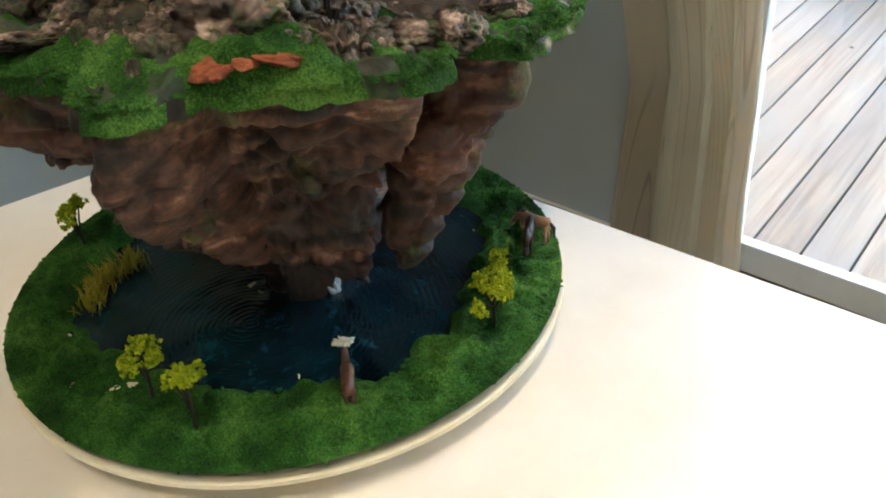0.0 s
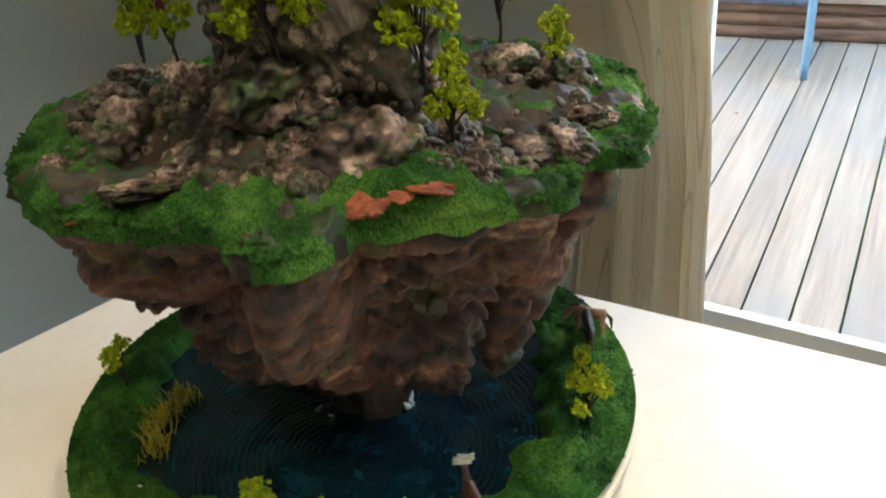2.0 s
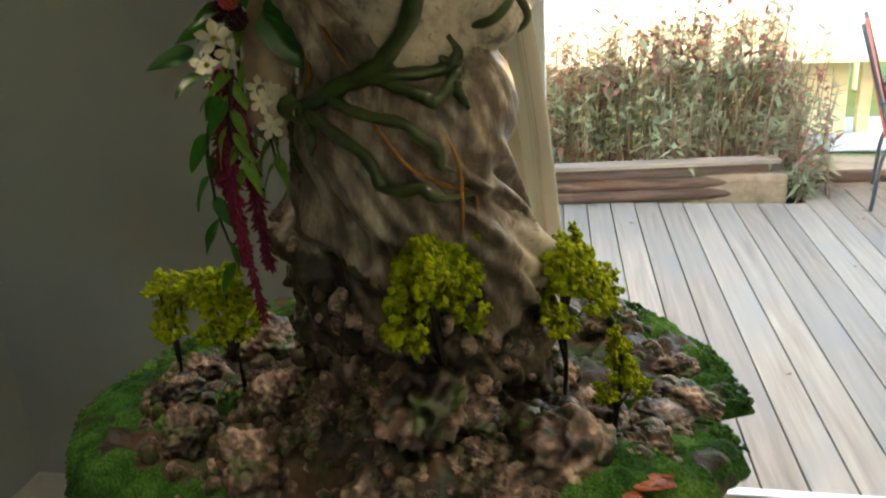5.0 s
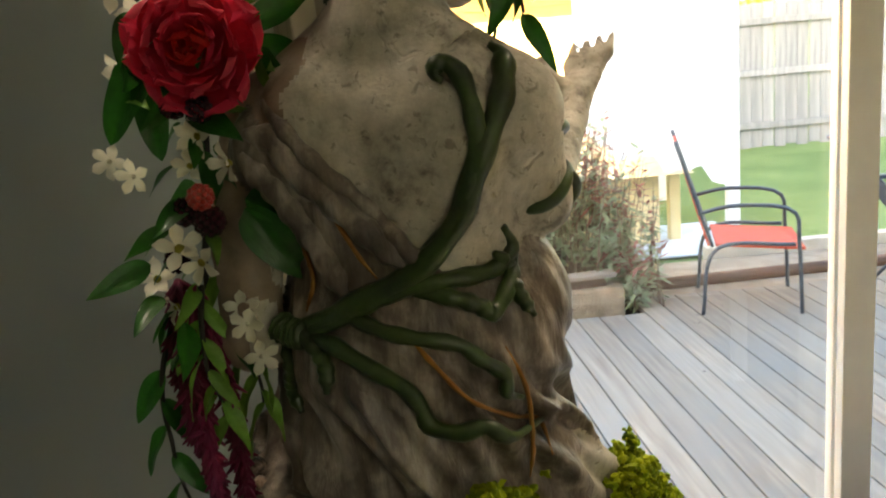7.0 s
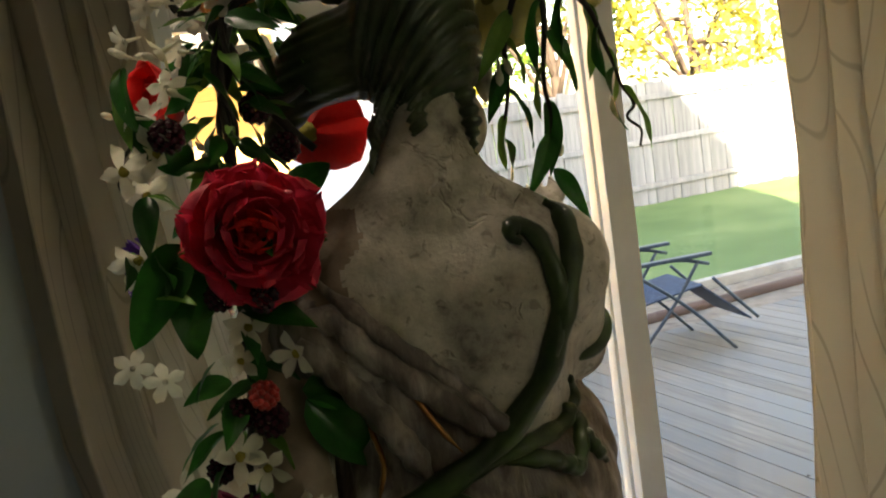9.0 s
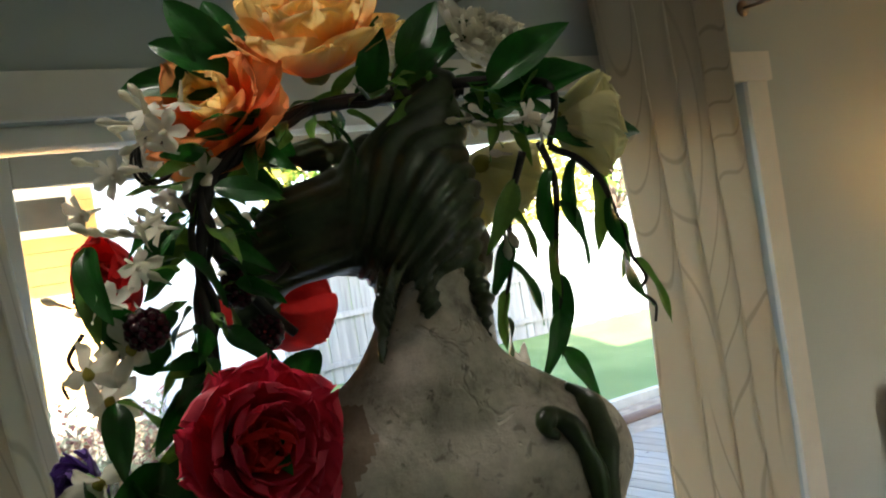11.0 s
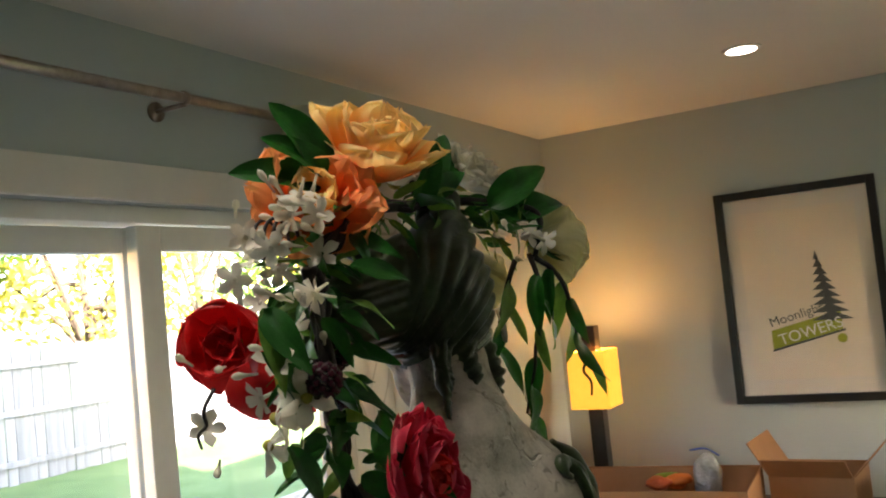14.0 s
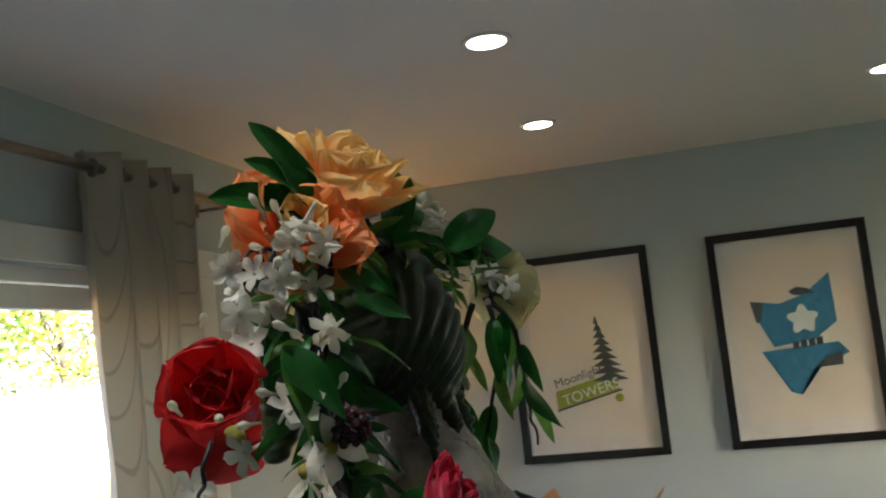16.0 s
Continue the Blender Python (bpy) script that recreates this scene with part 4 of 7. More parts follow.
def sdf_hair(P):
    x, y, z = P[..., 0], P[..., 1], P[..., 2]
    d = ell(P, (0.012, 0.024, 1.752), (0.038, 0.044, 0.050))
    d = smin(d, chain(P, [(0.014, 0.020, 1.775), (0.026, 0.026, 1.797), (0.038, 0.036, 1.826)], [0.032, 0.021, 0.014]), 0.014)
    d = smin(d, chain(P, [(-0.005, 0.025, 1.762), (-0.042, 0.038, 1.755), (-0.072, 0.042, 1.735), (-0.086, 0.042, 1.705)], [0.030, 0.024, 0.015, 0.008]), 0.012)
    d = smin(d, ell(P, (-0.034, 0.034, 1.754), (0.040, 0.028, 0.024)), 0.012)
    d = smin(d, chain(P, [(0.015, 0.03, 1.785), (-0.035, 0.042, 1.797), (-0.09, 0.045, 1.802)], [0.012, 0.007, 0.005]), 0.008)
    for q in ([(-0.012, -0.006, 1.722), (-0.020, -0.016, 1.706), (-0.026, -0.024, 1.684)], [(0.006, -0.010, 1.722), (0.004, -0.018, 1.708), (0.000, -0.022, 1.696)], [(0.034, 0.000, 1.722), (0.036, -0.006, 1.704), (0.034, -0.010, 1.680)]):
        d = smin(d, chain(P, q, [0.0065, 0.0038, 0.0016]), 0.005)
    d = np.maximum(d, -(z - 1.668 - 0.5 * np.clip(y - 0.03, 0, 1)) * 0.7)
    d = np.maximum(d, (y - 0.058) * 0.9 - np.clip((z - 1.765) * 2, 0, 1))
    u, v = x + 0.026, z - 1.678
    s = (np.arctan2(v, u) + 5.0 * np.hypot(u, v) + 2.0 * (y - 0.02)) / 13.0
    q = np.stack([s * 13.0, np.hypot(u, v) * 4.0, 0 * s], -1)
    groove = np.abs(np.sin(s * 13.0 * 28 + 2.0 * vnoise(P, 20))) * 1.5 - 0.9 + 0.25 * vnoise(q, 12)
    bun = np.clip((-0.020 - x) / 0.012, 0, 1)              # strands lie level along the side bun
    level = np.abs(np.sin((z - 0.25 * x) * 430 + 14 * (x + 0.07) + 1.5 * vnoise(P, 20))) * 1.2 - 0.7
    groove = groove * (1 - bun) + 0.6 * level * bun
    return d + (-0.0021 * groove).astype(np.float32)


def statue_field(P):
    return sdf_body(P), sdf_robe(P)


def surface_nets(lo, hi, h, field):
    n = np.ceil((np.array(hi) - np.array(lo)) / h).astype(int) + 1
    ax = [np.float32(lo[i]) + np.arange(n[i], dtype=np.float32) * np.float32(h) for i in range(3)]
    D = np.empty(n, np.float32)
    for k in range(0, n[2], 24):
        g = np.stack(np.meshgrid(ax[0], ax[1], ax[2][k:k + 24], indexing="ij"), -1)
        D[:, :, k:k + 24] = np.minimum.reduce(field(g))
    S = D < 0
    m = n - 1
    acc = np.zeros((*m, 3), np.float32)
    cnt = np.zeros(m, np.float32)
    c = [(i, j, k) for i in (0, 1) for j in (0, 1) for k in (0, 1)]

    def cut(o):
        return tuple(slice(o[i], o[i] + m[i]) for i in range(3))
    for a in c:
        for axis in range(3):
            if a[axis]:
                continue
            b = list(a)
            b[axis] = 1
            d0, d1 = D[cut(a)], D[cut(b)]
            x = S[cut(a)] != S[cut(b)]
            t = np.where(x, d0 / np.where(x, d0 - d1, 1), 0)
            for i in range(3):
                acc[..., i] += x * (a[i] + (t if i == axis else 0))
            cnt += x
    on = cnt > 0
    idx = np.full(m, -1, np.int64)
    idx[on] = np.arange(on.sum())
    cells = np.argwhere(on)
    V = (cells + acc[on] / cnt[on][:, None]) * h + np.array(lo)
    F = []
    for axis in range(3):
        u, v = (axis + 1) % 3, (axis + 2) % 3
        s0 = [slice(0, m[i]) for i in range(3)]
        s1 = list(s0)
        s1[axis] = slice(1, m[axis] + 1)
        x = S[tuple(s0)] != S[tuple(s1)]
        e = np.argwhere(x)
        e = e[(e[:, u] > 0) & (e[:, v] > 0)]
        flip = S[tuple(s0)][tuple(e.T)]
        du, dv = np.zeros(3, int), np.zeros(3, int)
        du[u], dv[v] = 1, 1
        q = np.stack([idx[tuple((e - o).T)] for o in (0 * du, du, du + dv, dv)], 1)
        q[~flip] = q[~flip][:, ::-1]
        F.append(q[(q >= 0).all(1)])
    return V, np.concatenate(F)


def back_y(x, z):
    """Depth of the figure's back at local x, z."""
    y = np.linspace(-0.19, 0.05, 120, dtype=np.float32)
    P = np.stack([np.full_like(y, x), y, np.full_like(y, z)], -1)
    d = np.minimum.reduce([sdf_body(P), sdf_robe(P)])
    i = np.argmax(d < 0)
    return float(y[i]) if d[i] < 0 else -0.02


def on_back(pts, lift):
    return [(x, back_y(x, z) - lift, z) for x, z in pts]


M_SKIN = Mat("painted_skin", 0.5, spec=0.4)
M_SKIN.color(M_SKIN.ramp(M_SKIN.mix(0.4, M_SKIN.noise(22, 6.0, 0.65), M_SKIN.noise(90, 5.0)), [(0.35, srgb("#6d675e")), (0.45, srgb("#a79f91")), (0.62, srgb("#cbc2b3"))]))
fleck = M_SKIN.ramp(M_SKIN.noise(120, 4.0, 0.6, 0.5), [(0.60, (0, 0, 0, 1)), (0.67, (1, 1, 1, 1))])
M_SKIN.color(M_SKIN.mix(M_SKIN.math("MULTIPLY", fleck, 0.55), M_SKIN.b.inputs["Base Color"].links[0].from_socket, srgb("#5a5347")))
crk = M_SKIN.ramp(M_SKIN.noise(38, 3.0, 0.5, 1.5), [(0.30, (0, 0, 0, 1)), (0.36, (1, 1, 1, 1))])
M_SKIN.bump(M_SKIN.mix(0.5, crk, M_SKIN.noise(90, 6.0, 0.7)), 0.8, 0.004)
M_SKIN = M_SKIN.m
M_BARK = Mat("painted_bark", 0.36, spec=0.5)
M_BARK.color(M_BARK.ramp(M_BARK.mix(0.5, M_BARK.noise(18, 6.0, 0.6, 0.8), M_BARK.noise(70, 5.0, stretch=(1, 1, 0.25))), [(0.34, srgb("#2a211b")), (0.48, srgb("#63574d")), (0.64, srgb("#aa9e92"))]))
M_BARK.bump(M_BARK.noise(60, 6.0, 0.6, 1.0, stretch=(1, 1, 0.2)), 0.8, 0.004)
M_BARK = M_BARK.m
M_HAIR = Mat("painted_hair", 0.28, spec=0.5)
M_HAIR.color(M_HAIR.ramp(M_HAIR.noise(40, 5.0), [(0.3, srgb("#1f2818")), (0.7, srgb("#465539"))]))
M_HAIR.bump(M_HAIR.noise(150, 4.0, stretch=(1, 1, 0.3)), 0.25, 0.0015)
M_HAIR = M_HAIR.m
M_VINE = simple("painted_vine", "#16240d", "#3a4f22", 45, 0.35, 0.3, 0.0015)
M_SKIN2 = simple("bare_brown_wash", "#6d5b4c", "#9c8a76", 30, 0.55, 0.4, 0.002)
M_ROOT = rock_mat("mossy_root", "#0d0a08", "#30271f", "#6d5e50", "#37491c", 14.0, 0.54, s=22.0)
M_GOLD = simple("copper_line", "#7a4f22", "#b07e42", 60, 0.3, 0.2, 0.001, metal=0.6)

V, F = surface_nets((-0.205, -0.205, 1.165), (0.205, 0.215, 1.83), 0.0031, statue_field)
for _ in range(2):                                    # a light smoothing
    s, c = np.zeros_like(V), np.zeros(len(V))
    for k in range(4):
        np.add.at(s, F[:, k], V[F[:, (k + 1) % 4]])
        np.add.at(c, F[:, k], 1)
    V = 0.6 * V + 0.4 * s / np.maximum(c, 1)[:, None]
mid = V[F].mean(1).astype(np.float32)
mi = np.argmin(np.stack(statue_field(mid), 0), 0)
sh = fbm(mid, 30, 3) * 0.012
mi = np.where((mi == 0) & (mid[:, 0] + sh < -0.048 + 0.25 * (mid[:, 2] - 1.62)) & (mid[:, 2] < 1.665), 5, mi)
# Leg bark takes the pale skin colour, standing in for strong window light.
leg = cone(mid, (0.075, 0.03, 1.365), (0.118, 0.080, 1.306), 0.040, 0.034)
mi = np.where((mi == 1) & (leg + 0.15 * sh < 0.0) & (mid[:, 0] > 0.055), 0, mi)
mi = np.where((mi == 1) & (mid[:, 2] + 0.03 * fbm(mid, 24, 3) < 1.345 - 0.45 * mid[:, 0]), 6, mi)
HV, HF = surface_nets((-0.115, -0.04, 1.655), (0.085, 0.085, 1.85), 0.0017, lambda P: (sdf_hair(P),))
root_spots = to_world(V[V[:, 2] < 1.345 - 0.45 * V[:, 0]])
meshes = [(V, [tuple(f) for f in F], list(mi)), (HV, [tuple(f) for f in HF], [2] * len(HF))]


def strand(pts, r, mat, lift=0.003, n=8, k=36):
    C = spline(on_back(pts, lift), k)
    rad = r * (0.25 + 0.75 * np.clip(np.minimum(np.linspace(0, 8, k), np.linspace(6, 0, k)), 0.12, 1)) * (1 + 0.12 * np.sin(np.arange(k) * 1.3))
    v, f = tube(C, rad, n)
    meshes.append((v, f, [mat] * len(f)))


for pts, r in (
    ([(-.060, 1.484), (-.037, 1.492), (-.010, 1.505), (.018, 1.524), (.032, 1.536), (.045, 1.548), (.054, 1.563), (.062, 1.581), (.067, 1.599), (.066, 1.615), (.063, 1.627), (.059, 1.637), (.051, 1.644), (.045, 1.643), (.045, 1.638), (.050, 1.635)], .0058),
    ([(-.058, 1.492), (-.030, 1.500), (-.004, 1.512), (.026, 1.527), (.050, 1.552), (.062, 1.576), (.070, 1.596), (.078, 1.618), (.080, 1.634), (.077, 1.646), (.070, 1.652)], .0075),
    ([(-.052, 1.488), (-.027, 1.500), (-.005, 1.510), (.018, 1.516), (.041, 1.519), (.057, 1.518), (.067, 1.521), (.074, 1.531), (.072, 1.545)], .0058),
    ([(.02, 1.514), (.045, 1.509), (.059, 1.502), (.067, 1.497), (.074, 1.511), (.075, 1.524)], .0055),
    ([(.066, 1.53), (.072, 1.518), (.079, 1.504), (.088, 1.489)], .0050),
    ([(-.062, 1.488), (-.036, 1.486), (-.022, 1.483), (-.003, 1.472), (.016, 1.460), (.025, 1.447), (.029, 1.434), (.047, 1.430), (.063, 1.433), (.076, 1.424), (.087, 1.419)], .0055),
    ([(-.030, 1.502), (-.013, 1.500), (.006, 1.494), (.026, 1.489), (.048, 1.482), (.060, 1.471), (.072, 1.460), (.073, 1.448), (.080, 1.441)], .0050),
    ([(-.062, 1.492), (-.048, 1.486), (-.034, 1.472), (-.032, 1.455)], .0055),
    ([(-.070, 1.480), (-.066, 1.462), (-.070, 1.445), (-.062, 1.432)], .0055),
    ([(-.075, 1.492), (-.060, 1.487), (-.045, 1.488)], .0095),
):
    strand(pts, r, 3)
for pts in ([(-.078, 1.612), (-.058, 1.607), (-.042, 1.588), (-.018, 1.566), (.006, 1.543), (.022, 1.527)], [(-.080, 1.600), (-.060, 1.575), (-.035, 1.540), (-.018, 1.508)]):
    strand(pts, 0.0085, 1, 0.001, 10)
strand([(-.066, 1.630), (-.045, 1.608), (-.022, 1.584), (.0, 1.561), (.022, 1.538), (.042, 1.518)], 0.0062, 1, 0.0, 10)
for pts in ([(-.069, 1.610), (-.058, 1.600), (-.046, 1.588), (-.031, 1.574), (-.020, 1.557), (-.009, 1.537), (.001, 1.522)], [(.019, 1.492), (.034, 1.475), (.055, 1.451), (.073, 1.430), (.085, 1.418), (.095, 1.40)], [(-.05, 1.545), (-.045, 1.52), (-.05, 1.50)], [(.072, 1.475), (.082, 1.445), (.084, 1.41), (.08, 1.385)]):
    strand(pts, 0.0017, 4, 0.0020, 6)
for c, ax, r in (((0.083, 0.022, 1.562), (0.15, 0.35, -0.9), 0.0230), ((0.085, 0.050, 1.557), (0, 0.9, 0.35), 0.0205), ((0.082, 0.010, 1.590), (0.3, 0.1, -0.9), 0.0255)):
    q = Vector(ax).to_track_quat("Z", "Y")
    C = [np.array(c) + np.array(q @ Vector((r * math.cos(a), r * math.sin(a), 0.004 * math.sin(a * 2)))) for a in np.linspace(0, 2 * math.pi * 0.93, 30)]
    v, f = tube(C, 0.0042, 8)
    meshes.append((v, f, [3] * len(f)))
V, F = join(*[(a, b) for a, b, _ in meshes])
midx = [i for _, _, m in meshes for i in m]
V = to_world(V)
sme = mesh("statue", V, F, [M_SKIN, M_BARK, M_HAIR, M_VINE, M_GOLD, M_SKIN2, M_ROOT], midx=midx)
thing("statue", "painted statue with pale back, bark-like robe, green vines and root skirt", "statue", me=sme)


# stones set into the foot of the robe
vf = []
for k in range(330):
    c = root_spots[int(RNG.integers(0, len(root_spots)))]
    sv, sf = RUB[k % 6]
    turn = np.array(Euler((RNG.uniform(-.4, .4), RNG.uniform(-.4, .4), RNG.uniform(0, 6.28))).to_matrix())
    vf.append((sv * RNG.uniform(0.005, 0.0115) * np.array([.8, .8, RNG.uniform(1.0, 1.9)]) @ turn.T + c - np.array([IX, IY, 0]), sf))
V, F = join(*vf)
tagged(child("root_rubble", mesh("root_rubble", V, F, M_RUBBLE), island, None, "small stones heaped up the root foot"), kind="stuff")

# ---- the flower garland ----
def petal_mesh(name, mat, w=1.0, l=1.0, cup=0.5, ruffle=0.08, tip=0.0, seed=0, n=32, m=14, base=0.25):
    """A petal along local +y from its root, cupped towards +z, its rim ruffled."""
    V = []
    for j in range(m + 1):
        t = j / m
        half = w * (base + (1 - base) * math.sin(min(1, t * 1.25) * math.pi / 2)) * math.sqrt(max(0.0, 1 - max(0, (t - 0.62) / 0.385) ** 2)) * 0.5
        half = max(half, 0.02 * w)
        for i in range(n + 1):
            s = 2 * i / n - 1
            x = s * half
            y = l * t * (1 - 0.08 * s * s)
            z = cup * (x * x / (0.5 * w) * 0.8 + l * t * t * 0.55) - tip * max(0, t - 0.6) ** 2 * 4
            e = max(0.0, t - 0.45) / 0.55
            z += 0.5 * ruffle * e * math.sin(s * 9 + seed + t * 3) * (0.5 + abs(s))
            y += ruffle * e * (0.6 * math.sin(s * 13 + 2 * seed) + 0.35 * math.sin(s * 29 + seed))
            V.append((x, y, z))
    F = [(j * (n + 1) + i, j * (n + 1) + i + 1, (j + 1) * (n + 1) + i + 1, (j + 1) * (n + 1) + i) for j in range(m) for i in range(n)]
    return mesh(name, V, F, mat)


def leaf_mesh(name, mat, w=0.42, droop=0.25, fold=0.25, point=1.3, wave=0.02, seed=0, full=0.8):
    V, m, n = [], 14, 6
    for j in range(m + 1):
        t = j / m
        half = 0.5 * w * (math.sin(math.pi * t ** 0.8) ** full) * (1 - 0.25 * t ** point) + 0.004
        for i in range(n + 1):
            s = 2 * i / n - 1
            V.append((s * half, t, fold * abs(s) * half - droop * t * t + wave * math.sin(9 * t + seed) * s))
    F = [(j * (n + 1) + i, j * (n + 1) + i + 1, (j + 1) * (n + 1) + i + 1, (j + 1) * (n + 1) + i) for j in range(m) for i in range(n)]
    return mesh(name, V, F, mat)


M_LEAF = leafy("leaf_green", "#12390f", "#2b7522", 0.32, 0.3, scale=5)
M_LEAF2 = leafy("leaf_light", "#3c6a1e", "#7fae45", 0.45, 0.3, scale=5)
M_RED = leafy("petal_red", "#cc2026", "#e8433e", 0.5, 0.6, scale=4)
M_CRIM = leafy("petal_crimson", "#c01838", "#e2405c", 0.5, 0.4, scale=4)
M_ORNG = leafy("petal_orange", "#faa560", "#fcbd7a", 0.6, 0.55, scale=4, root="#f58644")
M_PEACH = leafy("petal_peach", "#fdd670", "#fff0b4", 0.6, 0.55, scale=4, root="#f79a3a")
M_CREAM = leafy("petal_cream", "#e4dc96", "#f1ecc4", 0.6, 0.4, scale=4)
M_WHITE = leafy("petal_white", "#dedac6", "#f2efe0", 0.5, 0.4, scale=4)
M_PURP = leafy("petal_purple", "#3a2166", "#6a45a0", 0.6, 0.2, scale=4)
M_TWIG = simple("dark_twig", "#0e0c0a", "#231d17", 80, 0.5, 0.4, 0.001)
M_STAMEN = simple("stamen_yellow", "#7c7a2a", "#b7a83f", 80, 0.6, 0.3)
M_BERRY = simple("dark_berry", "#1c0710", "#451224", 60, 0.2, 0.2)
M_RBERRY = simple("red_berry", "#8c1d20", "#c4483f", 60, 0.35, 0.2)
M_AMAR = leafy("amaranth", "#4c0a2a", "#8c1c4a", 0.7, 0.15, scale=80)

garland = thing("flower_garland", "garland of red, orange and white clay flowers with green leaves", "flower garland")
core_v, core_f = stone_mesh(3, 0.8, 0.2)
CORE = mesh("flower_core", core_v * 0.2, core_f, M_STAMEN)


def peony(pos, axis, R, mats, roll=0.0, open_=1.0, label="", layers=5, wide=1.3, ruffle=0.06, more=1.0, first=78, small=0.5):
    """A full-blown flower of radius R that looks along axis."""
    f = child("peony", CORE, garland, aim(pos, axis, roll, R), label)
    P = [[petal_mesh("petal", mt, wide, 1.0, 0.5, ruffle, 0.0, s) for s in (0, 2)] for mt in mats]
    rng = random.Random(int(abs(pos[0] * 9999)) + int(pos[2] * 999))
    for L in range(layers):
        q = L / (layers - 1)
        cnt = round((4 + L) * more)
        el = radians(first - (first - 4) * q * open_)
        size = small + (0.98 - small) * q
        mt = P[min(len(P) - 1, int(q * len(P)))]
        for k in range(cnt):
            a = 2 * math.pi * (k + 0.5 * (L % 2)) / cnt + rng.uniform(-.15, .15)
            e = el + rng.uniform(-.12, .12)
            m = Matrix.Rotation(a, 4, "Z") @ Matrix.Translation((0, 0.07 + 0.05 * q, 0.10 - 0.14 * q)) @ Matrix.Rotation(e, 4, "X") @ Matrix.Rotation(rng.uniform(-.2, .2), 4, "Y")
            s = size * rng.uniform(0.9, 1.08)
            child("petal", mt[k % 2], f, m @ Matrix.Diagonal((s * 0.95, s, s, 1)))
    return f


peony((-0.230, -0.105, 1.662), (0.05, -0.95, 0.12), 0.038, [M_RED, M_CRIM, M_CRIM], 0.3, 0.9, "large red peony, wide open", 5, 1.25, 0.085, 1.15)
peony((-0.243, -0.008, 1.742), (-0.85, -0.35, 0.10), 0.029, [M_RED], 0.8, 0.55, "half-open red flower", 3, 1.7, 0.05)
peony((-0.158, 0.03, 1.712), (0.55, 0.75, 0.1), 0.038, [M_RED], 0.2, 0.75, "half-open red flower behind the neck", 4, 1.5, 0.03)
peony((-0.138, -0.042, 1.842), (-0.2, -0.55, 0.8), 0.052, [M_PEACH], 0.0, 0.72, "large peach-orange peony, wide open", 3, 1.0, 0.06, 1.4, 70, 0.72)
peony((-0.186, -0.028, 1.818), (-0.6, -0.6, 0.4), 0.044, [M_PEACH, M_ORNG, M_ORNG], 0.5, 0.85, "orange peony", 3, 1.0, 0.05, 1.4, 65, 0.7)
peony((-0.036, -0.055, 1.842), (0.1, -0.7, 0.6), 0.034, [M_WHITE], 0.2, 0.85, "white ruffled flower", 5, 0.7, 0.09, 1.6)
peony((-0.075, -0.02, 1.845), (-0.05, -0.4, 0.85), 0.028, [M_CREAM, M_WHITE], 0.9, 0.85, "cream ruffled flower", 5, 0.7, 0.09, 1.5)
peony((-0.026, -0.105, 1.792), (0.75, -0.35, -0.1), 0.036, [M_CREAM], 0.4, 0.6, "pale yellow flower")
peony((-0.05, -0.06, 1.778), (0.6, 0.3, -0.4), 0.034, [M_CREAM], 0.1, 0.7, "pale yellow flower")
peony((-0.275, 0.0, 1.642), (-0.8, -0.3, 0.0), 0.023, [M_PURP], 0.4, 0.8, "deep purple flower")


def jasmine_mesh():
    """A small five-petalled white flower on a slim tube."""
    parts = []
    pm = petal_mesh("tmp", M_WHITE, 0.62, 1.0, 0.30, 0.02, 0.22, 1, 6, 7, 0.35)
    PV = np.array([v.co for v in pm.vertices])
    PF = [tuple(p.vertices) for p in pm.polygons]
    bpy.data.meshes.remove(pm)
    for k in range(5):
        m = np.array((Matrix.Rotation(2 * math.pi * k / 5, 4, "Z") @ Matrix.Translation((0, 0.06, 0)) @ Matrix.Rotation(radians(14), 4, "X")))
        parts.append((PV @ m[:3, :3].T + m[:3, 3], PF))
    parts.append(tube([(0, 0, -1.0), (0, 0, -0.3), (0, 0, 0.02)], [0.06, 0.1, 0.14], 8))
    V, F = join(*parts)
    return mesh("jasmine_flower", V, F, M_WHITE)


def bud_mesh():
    V, F = tube([(0, 0, 0), (0, 0, 0.6), (0, 0, 0.85), (0, 0, 1.1), (0, 0, 1.25)], [0.05, 0.08, 0.17, 0.15, 0.02], 8)
    return mesh("jasmine_bud", V, F, M_WHITE)


JAS, BUD = jasmine_mesh(), bud_mesh()
LEAVES = [leaf_mesh("leaf", M_LEAF, 0.40, 0.25, 0.3, 1.3, 0.02, 0), leaf_mesh("leaf", M_LEAF, 0.34, 0.45, 0.35, 1.0, 0.03, 2), leaf_mesh("leaf", M_LEAF2, 0.30, 0.35, 0.3, 1.0, 0.03, 1)]
BROAD = leaf_mesh("leaf", M_LEAF, 0.45, 0.28, 0.5, 3.0, 0.03, 0, 0.58)
GR = random.Random(11)


def leaf(pos, axis, size, kind=0, roll=None):
    return child("leaf", LEAVES[kind], garland, aim(pos, axis, GR.uniform(-1.2, 1.2) if roll is None else roll, size, "Y"))


def broad(pos, axis, face, size):
    """A large leaf along axis whose upper side looks along face."""
    y = Vector(axis).normalized()
    z = Vector(face)
    z = (z - y * z.dot(y)).normalized()
    x = y.cross(z)
    m = Matrix((x, y, z)).transposed().to_4x4()
    return child("leaf", BROAD, garland, Matrix.Translation(pos) @ m @ Matrix.Diagonal((size, size, size, 1)))


def jas(pos, axis, size=0.016):
    return child("jasmine_flower", JAS, garland, aim(pos, axis, GR.uniform(0, 6), size))


def bud(pos, axis, size=0.018):
    return child("jasmine_bud", BUD, garland, aim(pos, axis, 0, size))


